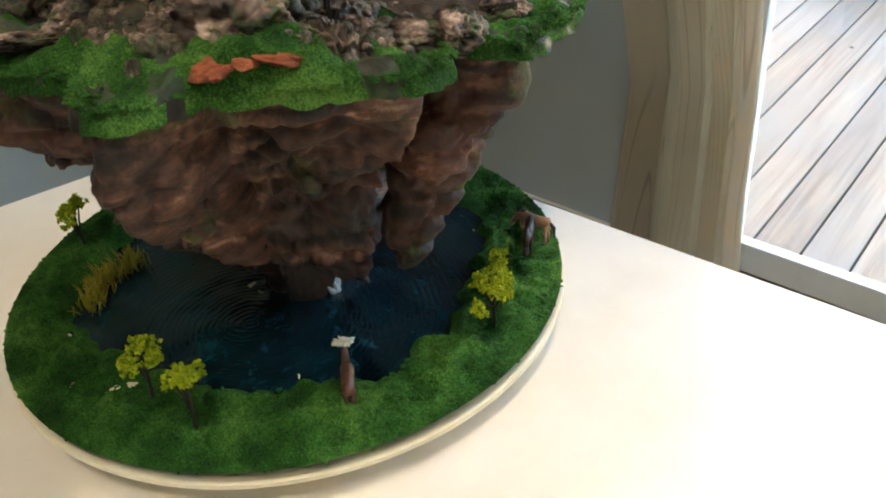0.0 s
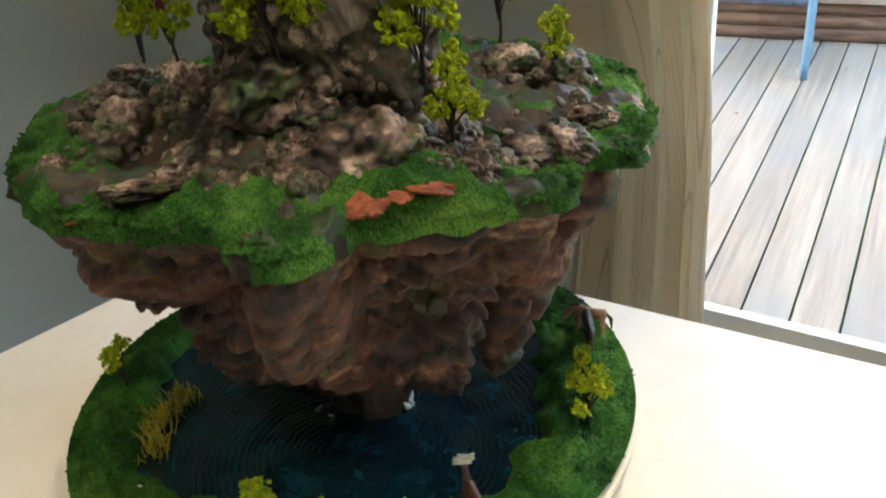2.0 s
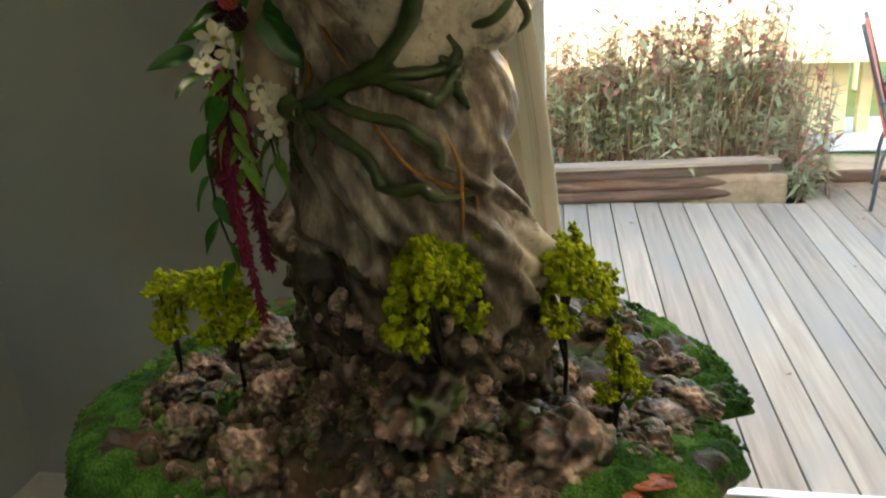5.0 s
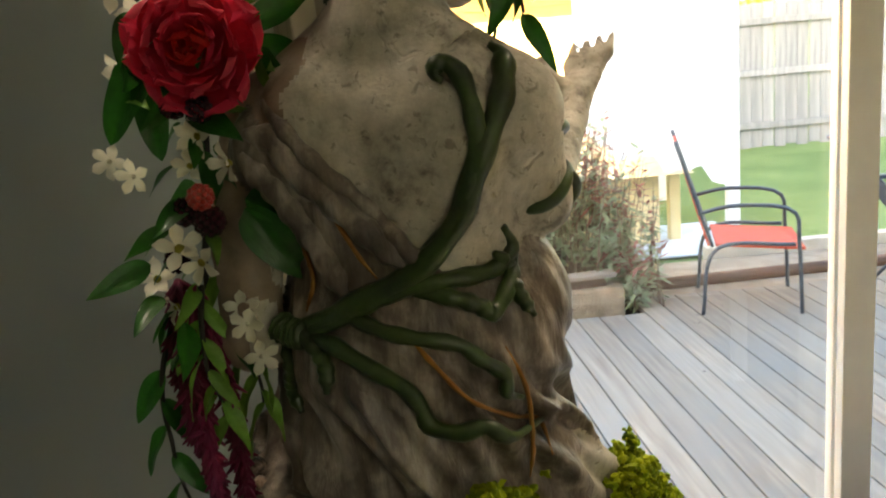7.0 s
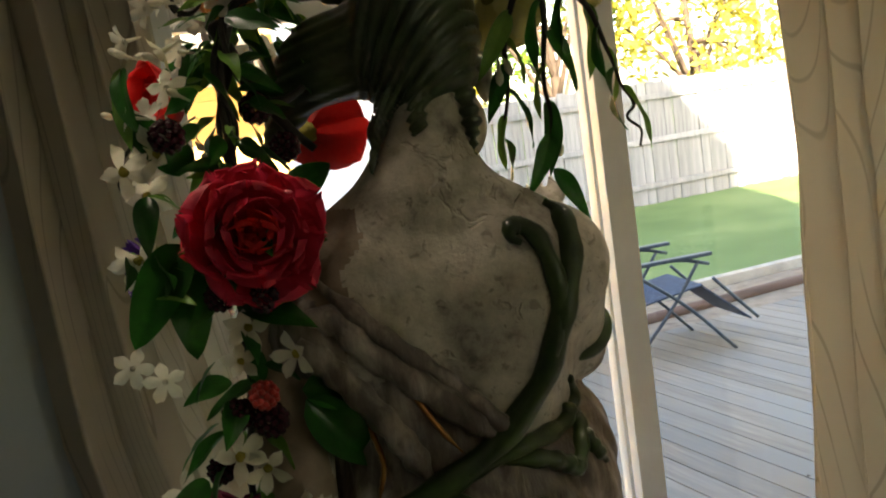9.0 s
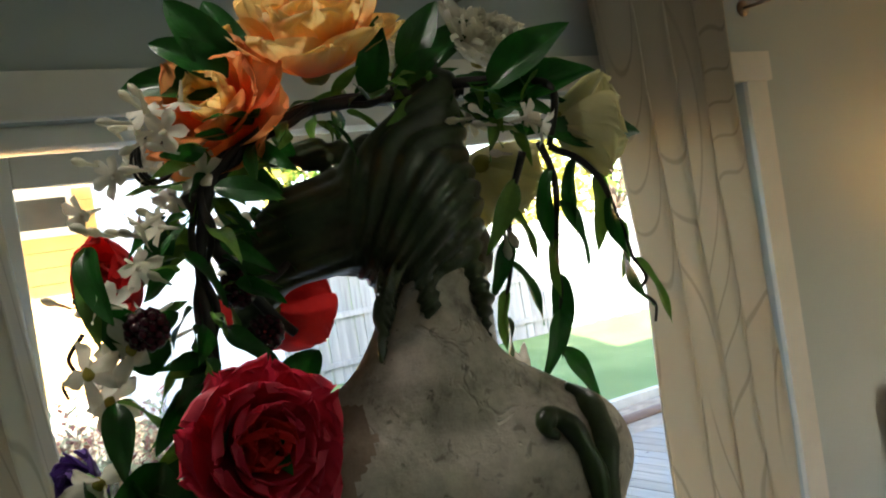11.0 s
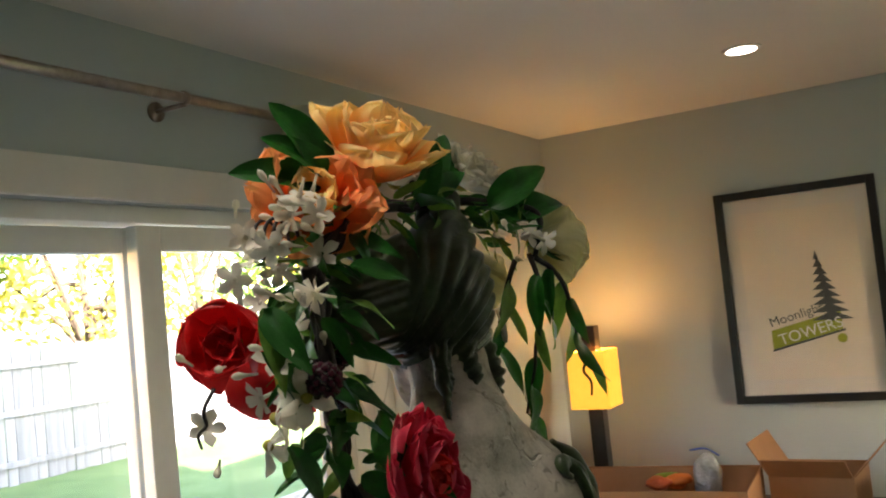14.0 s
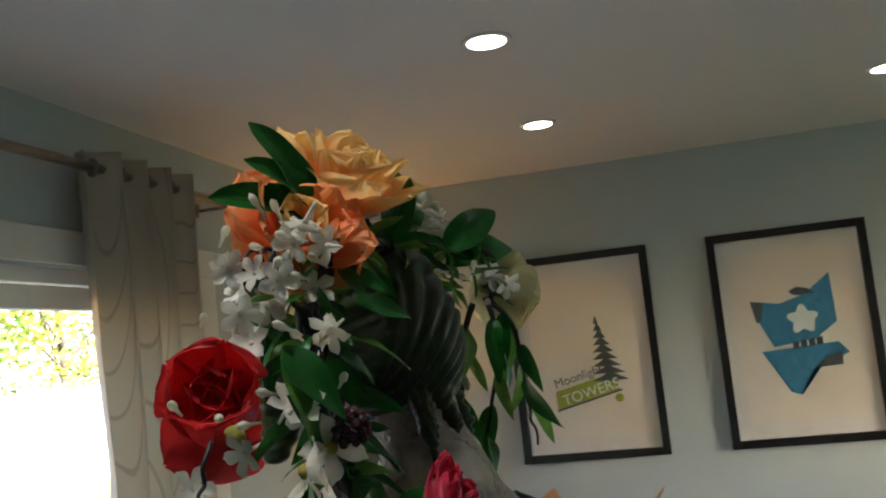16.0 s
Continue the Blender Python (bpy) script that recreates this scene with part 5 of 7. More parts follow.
def twig(pts, r0, r1, k=26, name="twig", mat=None):
    C = spline(pts, k)
    C = C + 0.0012 * np.stack([vnoise(C + 3, 60), vnoise(C + 7, 60), vnoise(C + 11, 60)], -1)
    V, F = tube(C, np.linspace(r0, r1, k), 8)
    return child(name, mesh(name, V, F, mat or M_TWIG), garland)


# branches of the wreath and of the hanging cascade
twig([(-0.06, -0.06, 1.822), (-0.11, -0.055, 1.822), (-0.16, -0.05, 1.815), (-0.205, -0.05, 1.79), (-0.222, -0.055, 1.75), (-0.225, -0.06, 1.70), (-0.235, -0.075, 1.65), (-0.24, -0.085, 1.58), (-0.25, -0.085, 1.52), (-0.252, -0.08, 1.46)], 0.0040, 0.0018, 60, "main_branch")
MB = spline([(-0.06, -0.06, 1.822), (-0.11, -0.055, 1.822), (-0.16, -0.05, 1.815), (-0.205, -0.05, 1.79), (-0.222, -0.055, 1.75), (-0.225, -0.06, 1.70), (-0.235, -0.075, 1.65)], 50)
for ph in (0.0, 2.6):
    twig([c + 0.0050 * np.array([math.cos(i * 0.5 + ph), math.sin(i * 0.5 + ph), 0.6 * math.sin(i * 0.5 + ph)]) for i, c in enumerate(MB)], 0.0022, 0.0016, 120)
twig([(-0.07, -0.065, 1.825), (-0.045, -0.09, 1.822), (-0.035, -0.115, 1.808), (-0.04, -0.11, 1.78)], 0.0034, 0.0018)
twig([(-0.222, -0.05, 1.78), (-0.205, -0.04, 1.745), (-0.185, -0.03, 1.72), (-0.17, -0.03, 1.70)], 0.0048, 0.0026)
twig([(-0.20, -0.05, 1.73), (-0.18, -0.045, 1.735), (-0.165, -0.04, 1.745)], 0.003, 0.002)
twig([(-0.10, -0.055, 1.822), (-0.085, -0.04, 1.84), (-0.05, -0.03, 1.855)], 0.0028, 0.0014)
TRAIL = [[(-0.045, -0.108, 1.783), (-0.042, -0.112, 1.76), (-0.045, -0.110, 1.73), (-0.040, -0.100, 1.70), (-0.036, -0.090, 1.668)],
         [(-0.04, -0.11, 1.78), (-0.018, -0.12, 1.762), (-0.008, -0.122, 1.735), (0.0, -0.12, 1.712)],
         [(-0.05, -0.10, 1.78), (-0.058, -0.09, 1.75), (-0.056, -0.08, 1.72), (-0.058, -0.07, 1.69)]]
for q in TRAIL:
    twig(q, 0.0022, 0.0010, 22)
    C = spline(q, 7)
    for i, c in enumerate(C[1:]):
        s = 1 if i % 2 else -1
        leaf(c, (0.45 * s + GR.uniform(-.2, .2), GR.uniform(-.5, .3), -0.75), GR.uniform(0.032, 0.044), 1 if GR.random() < 0.75 else 2)
for c in ((-0.03, -0.088, 1.70), (-0.026, -0.085, 1.692), (-0.06, -0.085, 1.745), (-0.064, -0.09, 1.74)):
    bud(c, (GR.uniform(-.4, .4), -0.2, -0.9), 0.015)
for pts in ([(0.0, -0.12, 1.712), (0.006, -0.122, 1.70), (0.0, -0.122, 1.693), (0.008, -0.124, 1.685), (0.006, -0.124, 1.675)],
            [(-0.275, -0.02, 1.72), (-0.283, -0.02, 1.71), (-0.281, -0.02, 1.702), (-0.287, -0.02, 1.698), (-0.286, -0.02, 1.69)]):
    twig(pts, 0.0012, 0.0008, 24, "tendril")
coil = [(-0.232 + 0.009 * math.cos(a), -0.045 + 0.0012 * a, 1.800 + 0.011 * math.sin(a)) for a in np.linspace(0, 6 * math.pi, 60)]
twig(coil, 0.0012, 0.0009, 90, "tendril")

# the large glossy leaves on the crown
for pos, ax, s, r in (((-0.19, -0.04, 1.832), (-0.85, 0.35, 0.28), 0.062, 0.3), ((-0.185, -0.04, 1.84), (-0.55, 0.1, 0.85), 0.060, -0.3), ((-0.19, -0.045, 1.838), (-0.75, 0.25, 0.6), 0.050, 0.1), ((-0.178, -0.035, 1.84), (-0.25, 0.1, 0.95), 0.055, 0.6),
                      ((-0.055, -0.085, 1.818), (0.45, -0.65, 0.55), 0.055, -0.8), ((-0.052, -0.09, 1.812), (0.55, -0.75, 0.2), 0.052, -0.3), ((-0.055, -0.085, 1.808), (0.75, -0.5, 0.35), 0.048, 0.4), ((-0.12, -0.065, 1.822), (-0.1, -0.5, 0.6), 0.040, 0.6), ((-0.10, -0.06, 1.825), (0.4, -0.5, 0.45), 0.036, 0.0), ((-0.125, -0.07, 1.818), (-0.35, -0.8, 0.1), 0.040, 0.9),
                      ((-0.09, -0.055, 1.835), (0.35, -0.3, 0.85), 0.046, 0.2), ((-0.075, -0.06, 1.835), (0.6, -0.2, 0.8), 0.042, -0.4), ((-0.03, -0.11, 1.785), (0.75, -0.35, 0.05), 0.050, 0.2), ((-0.04, -0.105, 1.79), (0.5, -0.5, -0.2), 0.040, 0.3)):
    broad(pos, ax, (-0.5 + 0.3 * r, -0.8, 0.45), s * (0.88 if pos[0] < -0.17 else 1.0))

for pos, ax, s in (((-0.262, -0.085, 1.662), (-0.55, -0.2, -0.7), 0.060), ((-0.262, -0.085, 1.655), (-0.1, -0.25, -0.9), 0.055), ((-0.205, -0.07, 1.672), (0.55, 0.1, 0.35), 0.045), ((-0.205, -0.07, 1.665), (0.7, 0.0, -0.3), 0.045), ((-0.215, -0.105, 1.567), (0.55, -0.1, -0.75), 0.060), ((-0.215, -0.10, 1.572), (0.8, -0.1, -0.2), 0.050), ((-0.25, -0.06, 1.70), (-0.5, -0.3, 0.6), 0.050)):
    broad(pos, ax, (-0.1, -0.95, 0.3), s)

for i, c in enumerate(MB):
    for k in range(2):
        a = GR.uniform(0, 6.28)
        d = np.array([math.cos(a), math.sin(a), GR.uniform(-.8, .6)])
        leaf(c + d * 0.010, d, GR.uniform(0.018, 0.032), 2 if GR.random() < 0.5 else 1)
for i in range(15):
    c = np.array([GR.uniform(-0.215, -0.165), GR.uniform(-0.05, 0.0), 1.80 + GR.uniform(-0.03, 0.012)])
    leaf(c, (GR.uniform(-1, 1), GR.uniform(-1, .2), GR.uniform(-.8, .2)), GR.uniform(0.02, 0.034), 2 if GR.random() < 0.6 else 0)
for i in range(30):
    c = np.array([GR.uniform(-0.07, -0.03), GR.uniform(-0.11, -0.06), GR.uniform(1.79, 1.83)])
    leaf(c, (GR.uniform(-.4, 1), GR.uniform(-1, .2), GR.uniform(-.6, .5)), GR.uniform(0.02, 0.034), GR.choice((0, 2)))

# clusters of jasmine
def tri_(s):
    return GR.triangular(-2.0, 2.0, 0.0) * s


for c, n, sp in (((-0.235, -0.055, 1.812), 9, 0.014), ((-0.255, -0.045, 1.785), 12, 0.016), ((-0.252, -0.062, 1.755), 8, 0.011), ((-0.262, -0.06, 1.73), 8, 0.013), ((-0.225, -0.05, 1.80), 6, 0.012), ((-0.060, -0.115, 1.790), 5, 0.013), ((-0.19, 0.0, 1.765), 5, 0.02), ((-0.255, -0.03, 1.71), 4, 0.02), ((-0.21, -0.015, 1.80), 4, 0.016), ((-0.055, -0.05, 1.80), 4, 0.016)):
    for k in range(round(n * 0.42)):
        p = np.array(c) + np.array([tri_(sp), tri_(sp), tri_(sp * 0.8)])
        jas(p, (p[0] - (-0.20) + GR.uniform(-.12, .08), -0.04 + GR.uniform(-.10, .10), GR.uniform(-.08, .08)), GR.uniform(0.0100, 0.0128))
    for k in range(4):
        p = np.array(c) + np.array([tri_(sp), tri_(sp), tri_(sp)])
        bud(p, (-0.6 + GR.uniform(-.4, .4), GR.uniform(-.5, .4), GR.uniform(-.3, .5)), 0.013)

# open white blossoms down the cascade
WPET = petal_mesh("petal", M_WHITE, 0.56, 1.0, 0.35, 0.04, 0.35, 1, 8, 9)


def blossom(pos, axis, R, n=5):
    f = child("blossom", CORE, garland, aim(pos, axis, GR.uniform(0, 6), R * 0.86), "open white blossom")
    for k in range(n):
        m = Matrix.Rotation(2 * math.pi * k / n, 4, "Z") @ Matrix.Translation((0, 0.05, 0)) @ Matrix.Rotation(radians(GR.uniform(5, 50)), 4, "X")
        child("petal", WPET, f, m)


for p, R in (((-0.265, -0.075, 1.712), .020), ((-0.285, -0.07, 1.705), .019), ((-0.275, -0.055, 1.69), .018), ((-0.238, -0.10, 1.613), .017), ((-0.218, -0.118, 1.597), .016), ((-0.245, -0.10, 1.595), .014), ((-0.256, -0.112, 1.547), .019), ((-0.243, -0.115, 1.538), .016), ((-0.284, -0.075, 1.52), .018), ((-0.27, -0.09, 1.505), .014), ((-0.285, -0.06, 1.655), .02), ((-0.275, -0.05, 1.64), .018)):
    blossom(p, (-0.25 + GR.uniform(-.8, .8), -0.9, GR.uniform(-.6, .7)), R)

# berries
for p, r, mt in (((-0.26, -0.083, 1.72), .012, M_BERRY), ((-0.205, -0.05, 1.73), .012, M_BERRY), ((-0.238, -0.115, 1.578), .010, M_RBERRY), ((-0.252, -0.105, 1.568), .011, M_BERRY), ((-0.236, -0.11, 1.562), .012, M_BERRY), ((-0.265, -0.09, 1.535), .010, M_BERRY), ((-0.19, -0.04, 1.705), .012, M_BERRY), ((-0.23, -0.12, 1.63), .010, M_BERRY), ((-0.25, -0.10, 1.632), .010, M_BERRY)):
    vf = []
    for k in range(42):
        a, z = k * 2.39996, 1 - 2 * (k + 0.5) / 42
        q = math.sqrt(1 - z * z)
        bm = bmesh.new()
        bmesh.ops.create_icosphere(bm, subdivisions=1, radius=0.27)
        vf.append((np.array([v.co for v in bm.verts]) + np.array([q * math.cos(a), q * math.sin(a), z]) * 0.82, [tuple(v.index for v in f.verts) for f in bm.faces]))
        bm.free()
    V, F = join(*vf)
    child("berry", mesh("berry", V, F, mt), garland, aim(p, (0, 0, 1), 0, r * 0.82))

# leaves along the cascade
CAS = spline([(-0.222, -0.055, 1.78), (-0.225, -0.06, 1.70), (-0.24, -0.075, 1.65), (-0.245, -0.085, 1.58), (-0.252, -0.085, 1.52), (-0.255, -0.08, 1.46)], 46)
for i, c in enumerate(CAS):
    a = i * 2.4
    w = (math.cos(a), math.sin(a) - 0.35, -0.45 + GR.uniform(-.3, .3))
    p = c + np.array([math.cos(a), math.sin(a), 0]) * 0.014
    leaf(p, w, GR.uniform(0.024, 0.039), 0 if GR.random() < 0.7 else 2)
    if i % 3 == 0:
        leaf(p + np.array([GR.uniform(-.02, .02), -0.02, 0]), (w[0] - 0.4, w[1] - 0.5, w[2]), GR.uniform(0.03, 0.05), 0)
for c in ((-0.275, -0.07, 1.69), (-0.29, -0.05, 1.66), (-0.28, -0.08, 1.655), (-0.285, -0.07, 1.64), (-0.20, -0.07, 1.66), (-0.195, -0.06, 1.65), (-0.275, -0.06, 1.76), (-0.20, -0.02, 1.78), (-0.18, -0.02, 1.77), (-0.165, -0.02, 1.785), (-0.23, -0.03, 1.77)):
    for k in range(2):
        leaf(c, (GR.uniform(-.35, .5), GR.uniform(-.9, .2), GR.uniform(-.9, .1)), GR.uniform(0.030, 0.045), 0 if k else 2)

# amaranth tassels and the long leaf chain at the foot of the cascade
for q in ([(-0.255, -0.10, 1.52), (-0.262, -0.115, 1.46), (-0.258, -0.12, 1.42), (-0.25, -0.12, 1.37), (-0.242, -0.12, 1.30)], [(-0.25, -0.10, 1.50), (-0.240, -0.11, 1.45), (-0.238, -0.112, 1.40), (-0.232, -0.115, 1.35)], [(-0.26, -0.10, 1.48), (-0.252, -0.125, 1.42), (-0.25, -0.125, 1.36)], [(-0.27, -0.08, 1.52), (-0.275, -0.085, 1.47), (-0.272, -0.09, 1.43)], [(-0.205, -0.05, 1.60), (-0.20, -0.05, 1.56), (-0.20, -0.05, 1.52)]):
    C = spline(q, 60)
    vf = [tube(C, 0.0022, 6)]
    for k, c in enumerate(C):
        for _ in range(7):
            d = np.array([GR.gauss(0, 1), GR.gauss(0, 1), GR.gauss(-1.8, .6)])
            d /= np.linalg.norm(d)
            e = c + d * GR.uniform(0.008, 0.020) * (1 - 0.5 * k / 60)
            vf.append(tube([c, (c + e) / 2, e], [0.0016, 0.0018, 0.0006], 5))
    V, F = join(*vf)
    child("amaranth_tassel", mesh("amaranth_tassel", V, F, M_AMAR), garland, None, "hanging burgundy amaranth tassel")
for q, kind in (([(-0.275, -0.08, 1.50), (-0.288, -0.09, 1.45), (-0.285, -0.095, 1.40), (-0.272, -0.10, 1.345)], 0), ([(-0.235, -0.09, 1.53), (-0.225, -0.10, 1.48), (-0.22, -0.105, 1.44)], 2), ([(-0.25, -0.10, 1.52), (-0.25, -0.115, 1.48), (-0.24, -0.12, 1.44)], 2)):
    twig(q, 0.0022, 0.001, 20)
    for i, c in enumerate(spline(q, 9)):
        s = 1 if i % 2 else -1
        leaf(c, (0.55 * s, -0.25, -0.8), GR.uniform(0.03, 0.042), kind)
for c in ((-0.225, -0.105, 1.505), (-0.222, -0.11, 1.495), (-0.215, -0.115, 1.475), (-0.30, -0.08, 1.60), (-0.285, -0.085, 1.59)):
    jas(c, (GR.uniform(-.5, .5), -0.9, 0), 0.012)


# ---- miniature trees ----
M_FOL = Mat("foam_foliage", 0.8, spec=0.2)
M_FOL.color(M_FOL.mix(M_FOL.island(), M_FOL.ramp(M_FOL.noise(60, 3.0), [(0.3, srgb("#34500a")), (0.7, srgb("#7c9212"))]), srgb("#a3b022")))
M_FOL.bump(M_FOL.noise(600, 3.0), 0.6, 0.002)
M_FOL = M_FOL.m
M_TRUNK = simple("mini_trunk", "#0d0a07", "#261c12", 120, 0.6, 0.3, 0.001)


def clump_vf(c, r, rng):
    bm = bmesh.new()
    bmesh.ops.create_icosphere(bm, subdivisions=1, radius=1.0)
    V = np.array([v.co for v in bm.verts])
    F = [tuple(v.index for v in f.verts) for f in bm.faces]
    bm.free()
    V = V * (1 + 0.45 * rng.standard_normal(len(V)))[:, None] * r
    return V + c, F


def mini_tree(x, y, z, h, spread=0.35, seed=0, lobes=5, group="miniature trees on the island"):
    rng = np.random.default_rng(seed)
    t = thing("miniature_tree", "miniature tree with yellow-green foam foliage on a wire trunk", "miniature tree", (x, y, z), group)
    lean = rng.uniform(-.12, .12, 2)
    top = np.array([lean[0] * h, lean[1] * h, h * 0.72])
    vf = [tube(spline([(0, 0, -0.004), top * 0.4 + [0.002, 0.001, 0], top], 12), np.linspace(0.0028, 0.0013, 12), 6)]
    cs = []
    for k in range(lobes):
        a = 2 * math.pi * k / lobes + rng.uniform(-.5, .5)
        f = rng.uniform(0.55, 0.98)
        c = np.array([lean[0] * h + math.cos(a) * spread * h * rng.uniform(.4, 1) * (1.15 - f * 0.7), lean[1] * h + math.sin(a) * spread * h * rng.uniform(.4, 1) * (1.15 - f * 0.7), h * f])
        cs.append(c)
        s = top * rng.uniform(.4, .7)
        vf.append(tube([s, (s + c) / 2 + [0, 0, 0.003], c], [0.0015, 0.0012, 0.0008], 5))
    cs.append(top + [0, 0, 0.12 * h])
    V, F = join(*vf)
    child("trunk", mesh("trunk", V, F, M_TRUNK), t)
    vf = []
    for c in cs:
        for _ in range(13):                               # nuggets of foam with gaps between them
            d = rng.standard_normal(3)
            d *= rng.uniform(0.45, 1.0) / np.linalg.norm(d)
            g = c + d * np.array([0.125, 0.125, 0.115]) * h
            w = h * rng.uniform(0.028, 0.054)
            for _ in range(14):
                e = rng.standard_normal(3)
                e *= rng.uniform(0.3, 1.0) / np.linalg.norm(e)
                vf.append(clump_vf(g + e * w, h * rng.uniform(0.010, 0.021), rng))
    V, F = join(*vf)
    child("crown", mesh("crown", V, F, M_FOL, False), t)


def top_at(x, y):
    return float(cap_height(np.array([x]), np.array([y]))[0])


for k, (x, y, h, lb) in enumerate(((-0.375, -0.060, .13, 6), (-0.300, -0.062, .155, 7), (-0.066, -0.134, .182, 9), (-0.084, -0.122, .172, 8), (0.067, -0.088, .105, 7), (0.022, -0.050, .165, 8), (0.056, 0.148, .095, 5), (-0.067, 0.25, .14, 6))):
    mini_tree(x, y, top_at(x, y) - 0.002, h, 0.17 if h > 0.17 else 0.24, k + 1, lb)
for k, (x, y, h, lb) in enumerate(((0.155, 0.024, .09, 8), (0.140, 0.060, .075, 5), (-0.066, -0.293, .088, 6), (0.010, -0.290, .080, 6), (-0.392, -0.189, .085, 5), (-0.44, -0.02, .08, 5))):
    mini_tree(x, y, 0.797, h, 0.36, k + 31, lb, "miniature trees on the round base")

# ---- foam where the water meets the rock, and reeds on the bank ----
M_FOAM = simple("resin_foam", "#b9c4c4", "#e6ebe8", 90, 0.15, 0.5, 0.002)
fr = np.random.default_rng(8)
vf = []
for k in range(16):
    a = fr.uniform(0, 6.28)
    b = np.array([-0.07 + 0.012 * math.cos(a), -0.031 + 0.008 * math.sin(a), 0.789])
    e = b + np.array([fr.normal(0, .004), fr.normal(0, .004), fr.uniform(.006, .034)])
    vf.append(tube([b, (b + e) / 2 + [0.002, 0, 0], e], [fr.uniform(.003, .006), .003, .0008], 7))
V, F = join(*vf)
child("water_splash", mesh("water_splash", V - np.array([CX, CY, 0]), F, M_FOAM), base, None, "white glossy resin splash under the rock")
M_BLADE = leafy("bank_blade", "#7d7a1c", "#b8a93a", 0.5, 0.3, scale=40)
for gx, gy in ((-0.324, -0.157), (-0.319, -0.178), (-0.314, -0.203), (-0.306, -0.225), (-0.284, -0.244)):
    vf = []
    for k in range(46):
        b = np.array([fr.normal(0, .009), fr.normal(0, .009), 0.0])
        d = np.array([fr.normal(0, .25), fr.normal(0, .25), 1.0]) * fr.uniform(.012, .03)
        vf.append(tube([b, b + d * 0.6, b + d + np.array([fr.normal(0, .003), fr.normal(0, .003), 0])], [.0011, .0009, .0003], 4))
    V, F = join(*vf)
    t = thing("reed_tuft", "tuft of yellow-green miniature reeds on the pond bank", "miniature reeds", (gx, gy, 0.792), "miniature reeds on the bank")
    child("tuft_body", mesh("tuft_body", V, F, M_BLADE), t)

# ---- animal figurines, plain shapes ----
def figurine(name, label, mat, x, y, z, rz, L, dark=None, graze=True, crown=None):
    """A small four-legged figure of body length L."""
    def S(*p):
        return [np.array(q, float) * L for q in p]
    vf = [tube(S((-.5, 0, .62), (-.42, 0, .66), (-.2, 0, .62), (.1, 0, .61), (.36, 0, .66), (.46, 0, .66)), np.array([.05, .15, .15, .15, .15, .06]) * L, 10)]
    for sx in (-.38, .34):
        for sy in (-.08, .08):
            vf.append(tube(S((sx, sy, .6), (sx + .03, sy, .32), (sx - .01, sy, .30), (sx, sy, .02), (sx + .03, sy, 0)), np.array([.09, .05, .04, .032, .04]) * L, 7))
    if graze:
        vf.append(tube(S((.38, 0, .70), (.56, 0, .62), (.66, 0, .45)), np.array([.13, .10, .075]) * L, 8))
        vf.append(tube(S((.62, 0, .50), (.72, 0, .34), (.78, 0, .22), (.79, 0, .2)), np.array([.06, .08, .05, .02]) * L, 8))
        mane = [tube(S((.30, 0, .82), (.5, 0, .74), (.64, 0, .58)), np.array([.04, .06, .04]) * L, 6), tube(S((-.48, 0, .68), (-.6, 0, .55), (-.62, 0, .25)), np.array([.04, .06, .02]) * L, 7)]
    else:
        vf.append(tube(S((.38, 0, .68), (.5, 0, .9), (.56, 0, 1.1)), np.array([.11, .08, .06]) * L, 8))
        vf.append(tube(S((.52, 0, 1.12), (.62, 0, 1.12), (.76, 0, 1.04)), np.array([.05, .075, .03]) * L, 8))
        mane = []
    n0 = sum(len(f) for _, f in vf)
    vf += mane
    mi = [0] * n0 + [1] * sum(len(f) for _, f in mane)
    if crown:
        cf = []
        for k in range(14):
            a = k * 2.4
            cf.append(tube(S((.55, 0, 1.16), (.55 + .1 * math.cos(a), .16 * math.sin(a), 1.22), (.55 + .16 * math.cos(a), .26 * math.sin(a), 1.24 + .05 * math.sin(3 * a))), np.array([.03, .05, .02]) * L, 5))
        vf += cf
        mi += [2] * sum(len(f) for _, f in cf)
    V, F = join(*vf)
    me = mesh(name, V, F, [mat, dark or mat, crown or mat], midx=mi)
    ob = thing(name, label, "figurine", me=me)
    ob.matrix_world = pose(x, y, z, 0, 0, rz)


M_CHEST = simple("chestnut_paint", "#2e1810", "#573220", 90, 0.45, 0.2)
M_DUN = simple("dun_paint", "#80604a", "#a98467", 90, 0.45, 0.2)
M_DARKB = simple("dark_brown_paint", "#1d110d", "#3a2219", 90, 0.45, 0.2)
figurine("deer_figurine", "small brown deer figurine with a white crown by the pond", M_CHEST, 0.116, -0.164, 0.804, 140, 0.048, None, False, M_WHITE)
figurine("horse_figurine", "small pale brown horse figurine with dark mane, grazing", M_DUN, 0.082, 0.200, 0.800, 185, 0.048, M_DARKB)
figurine("horse_figurine", "small dark brown horse figurine beside the pale one", M_DARKB, 0.088, 0.180, 0.800, 300, 0.046, M_BLACK)


# ---- framed prints on the east wall ----
M_FRAME = simple("frame_black", "#0a0908", "#171514", 25, 0.35, 0.1)
M_PAPER = simple("print_paper", "#d8cfc0", "#e0d8ca", 3, 0.7, 0.05)
M_MATB = simple("mat_board", "#d2cec6", "#dad6ce", 4, 0.8, 0.05)
M_INKD = simple("ink_dark", "#3a4145", "#565c5e", 90, 0.7, 0)
M_INKG = simple("ink_green", "#8f9b1e", "#a3ad30", 40, 0.7, 0)
M_INKB = simple("ink_blue", "#2d6f97", "#4389ae", 40, 0.7, 0)
M_INKW = simple("ink_white", "#d9dcd8", "#e6e8e4", 40, 0.7, 0)


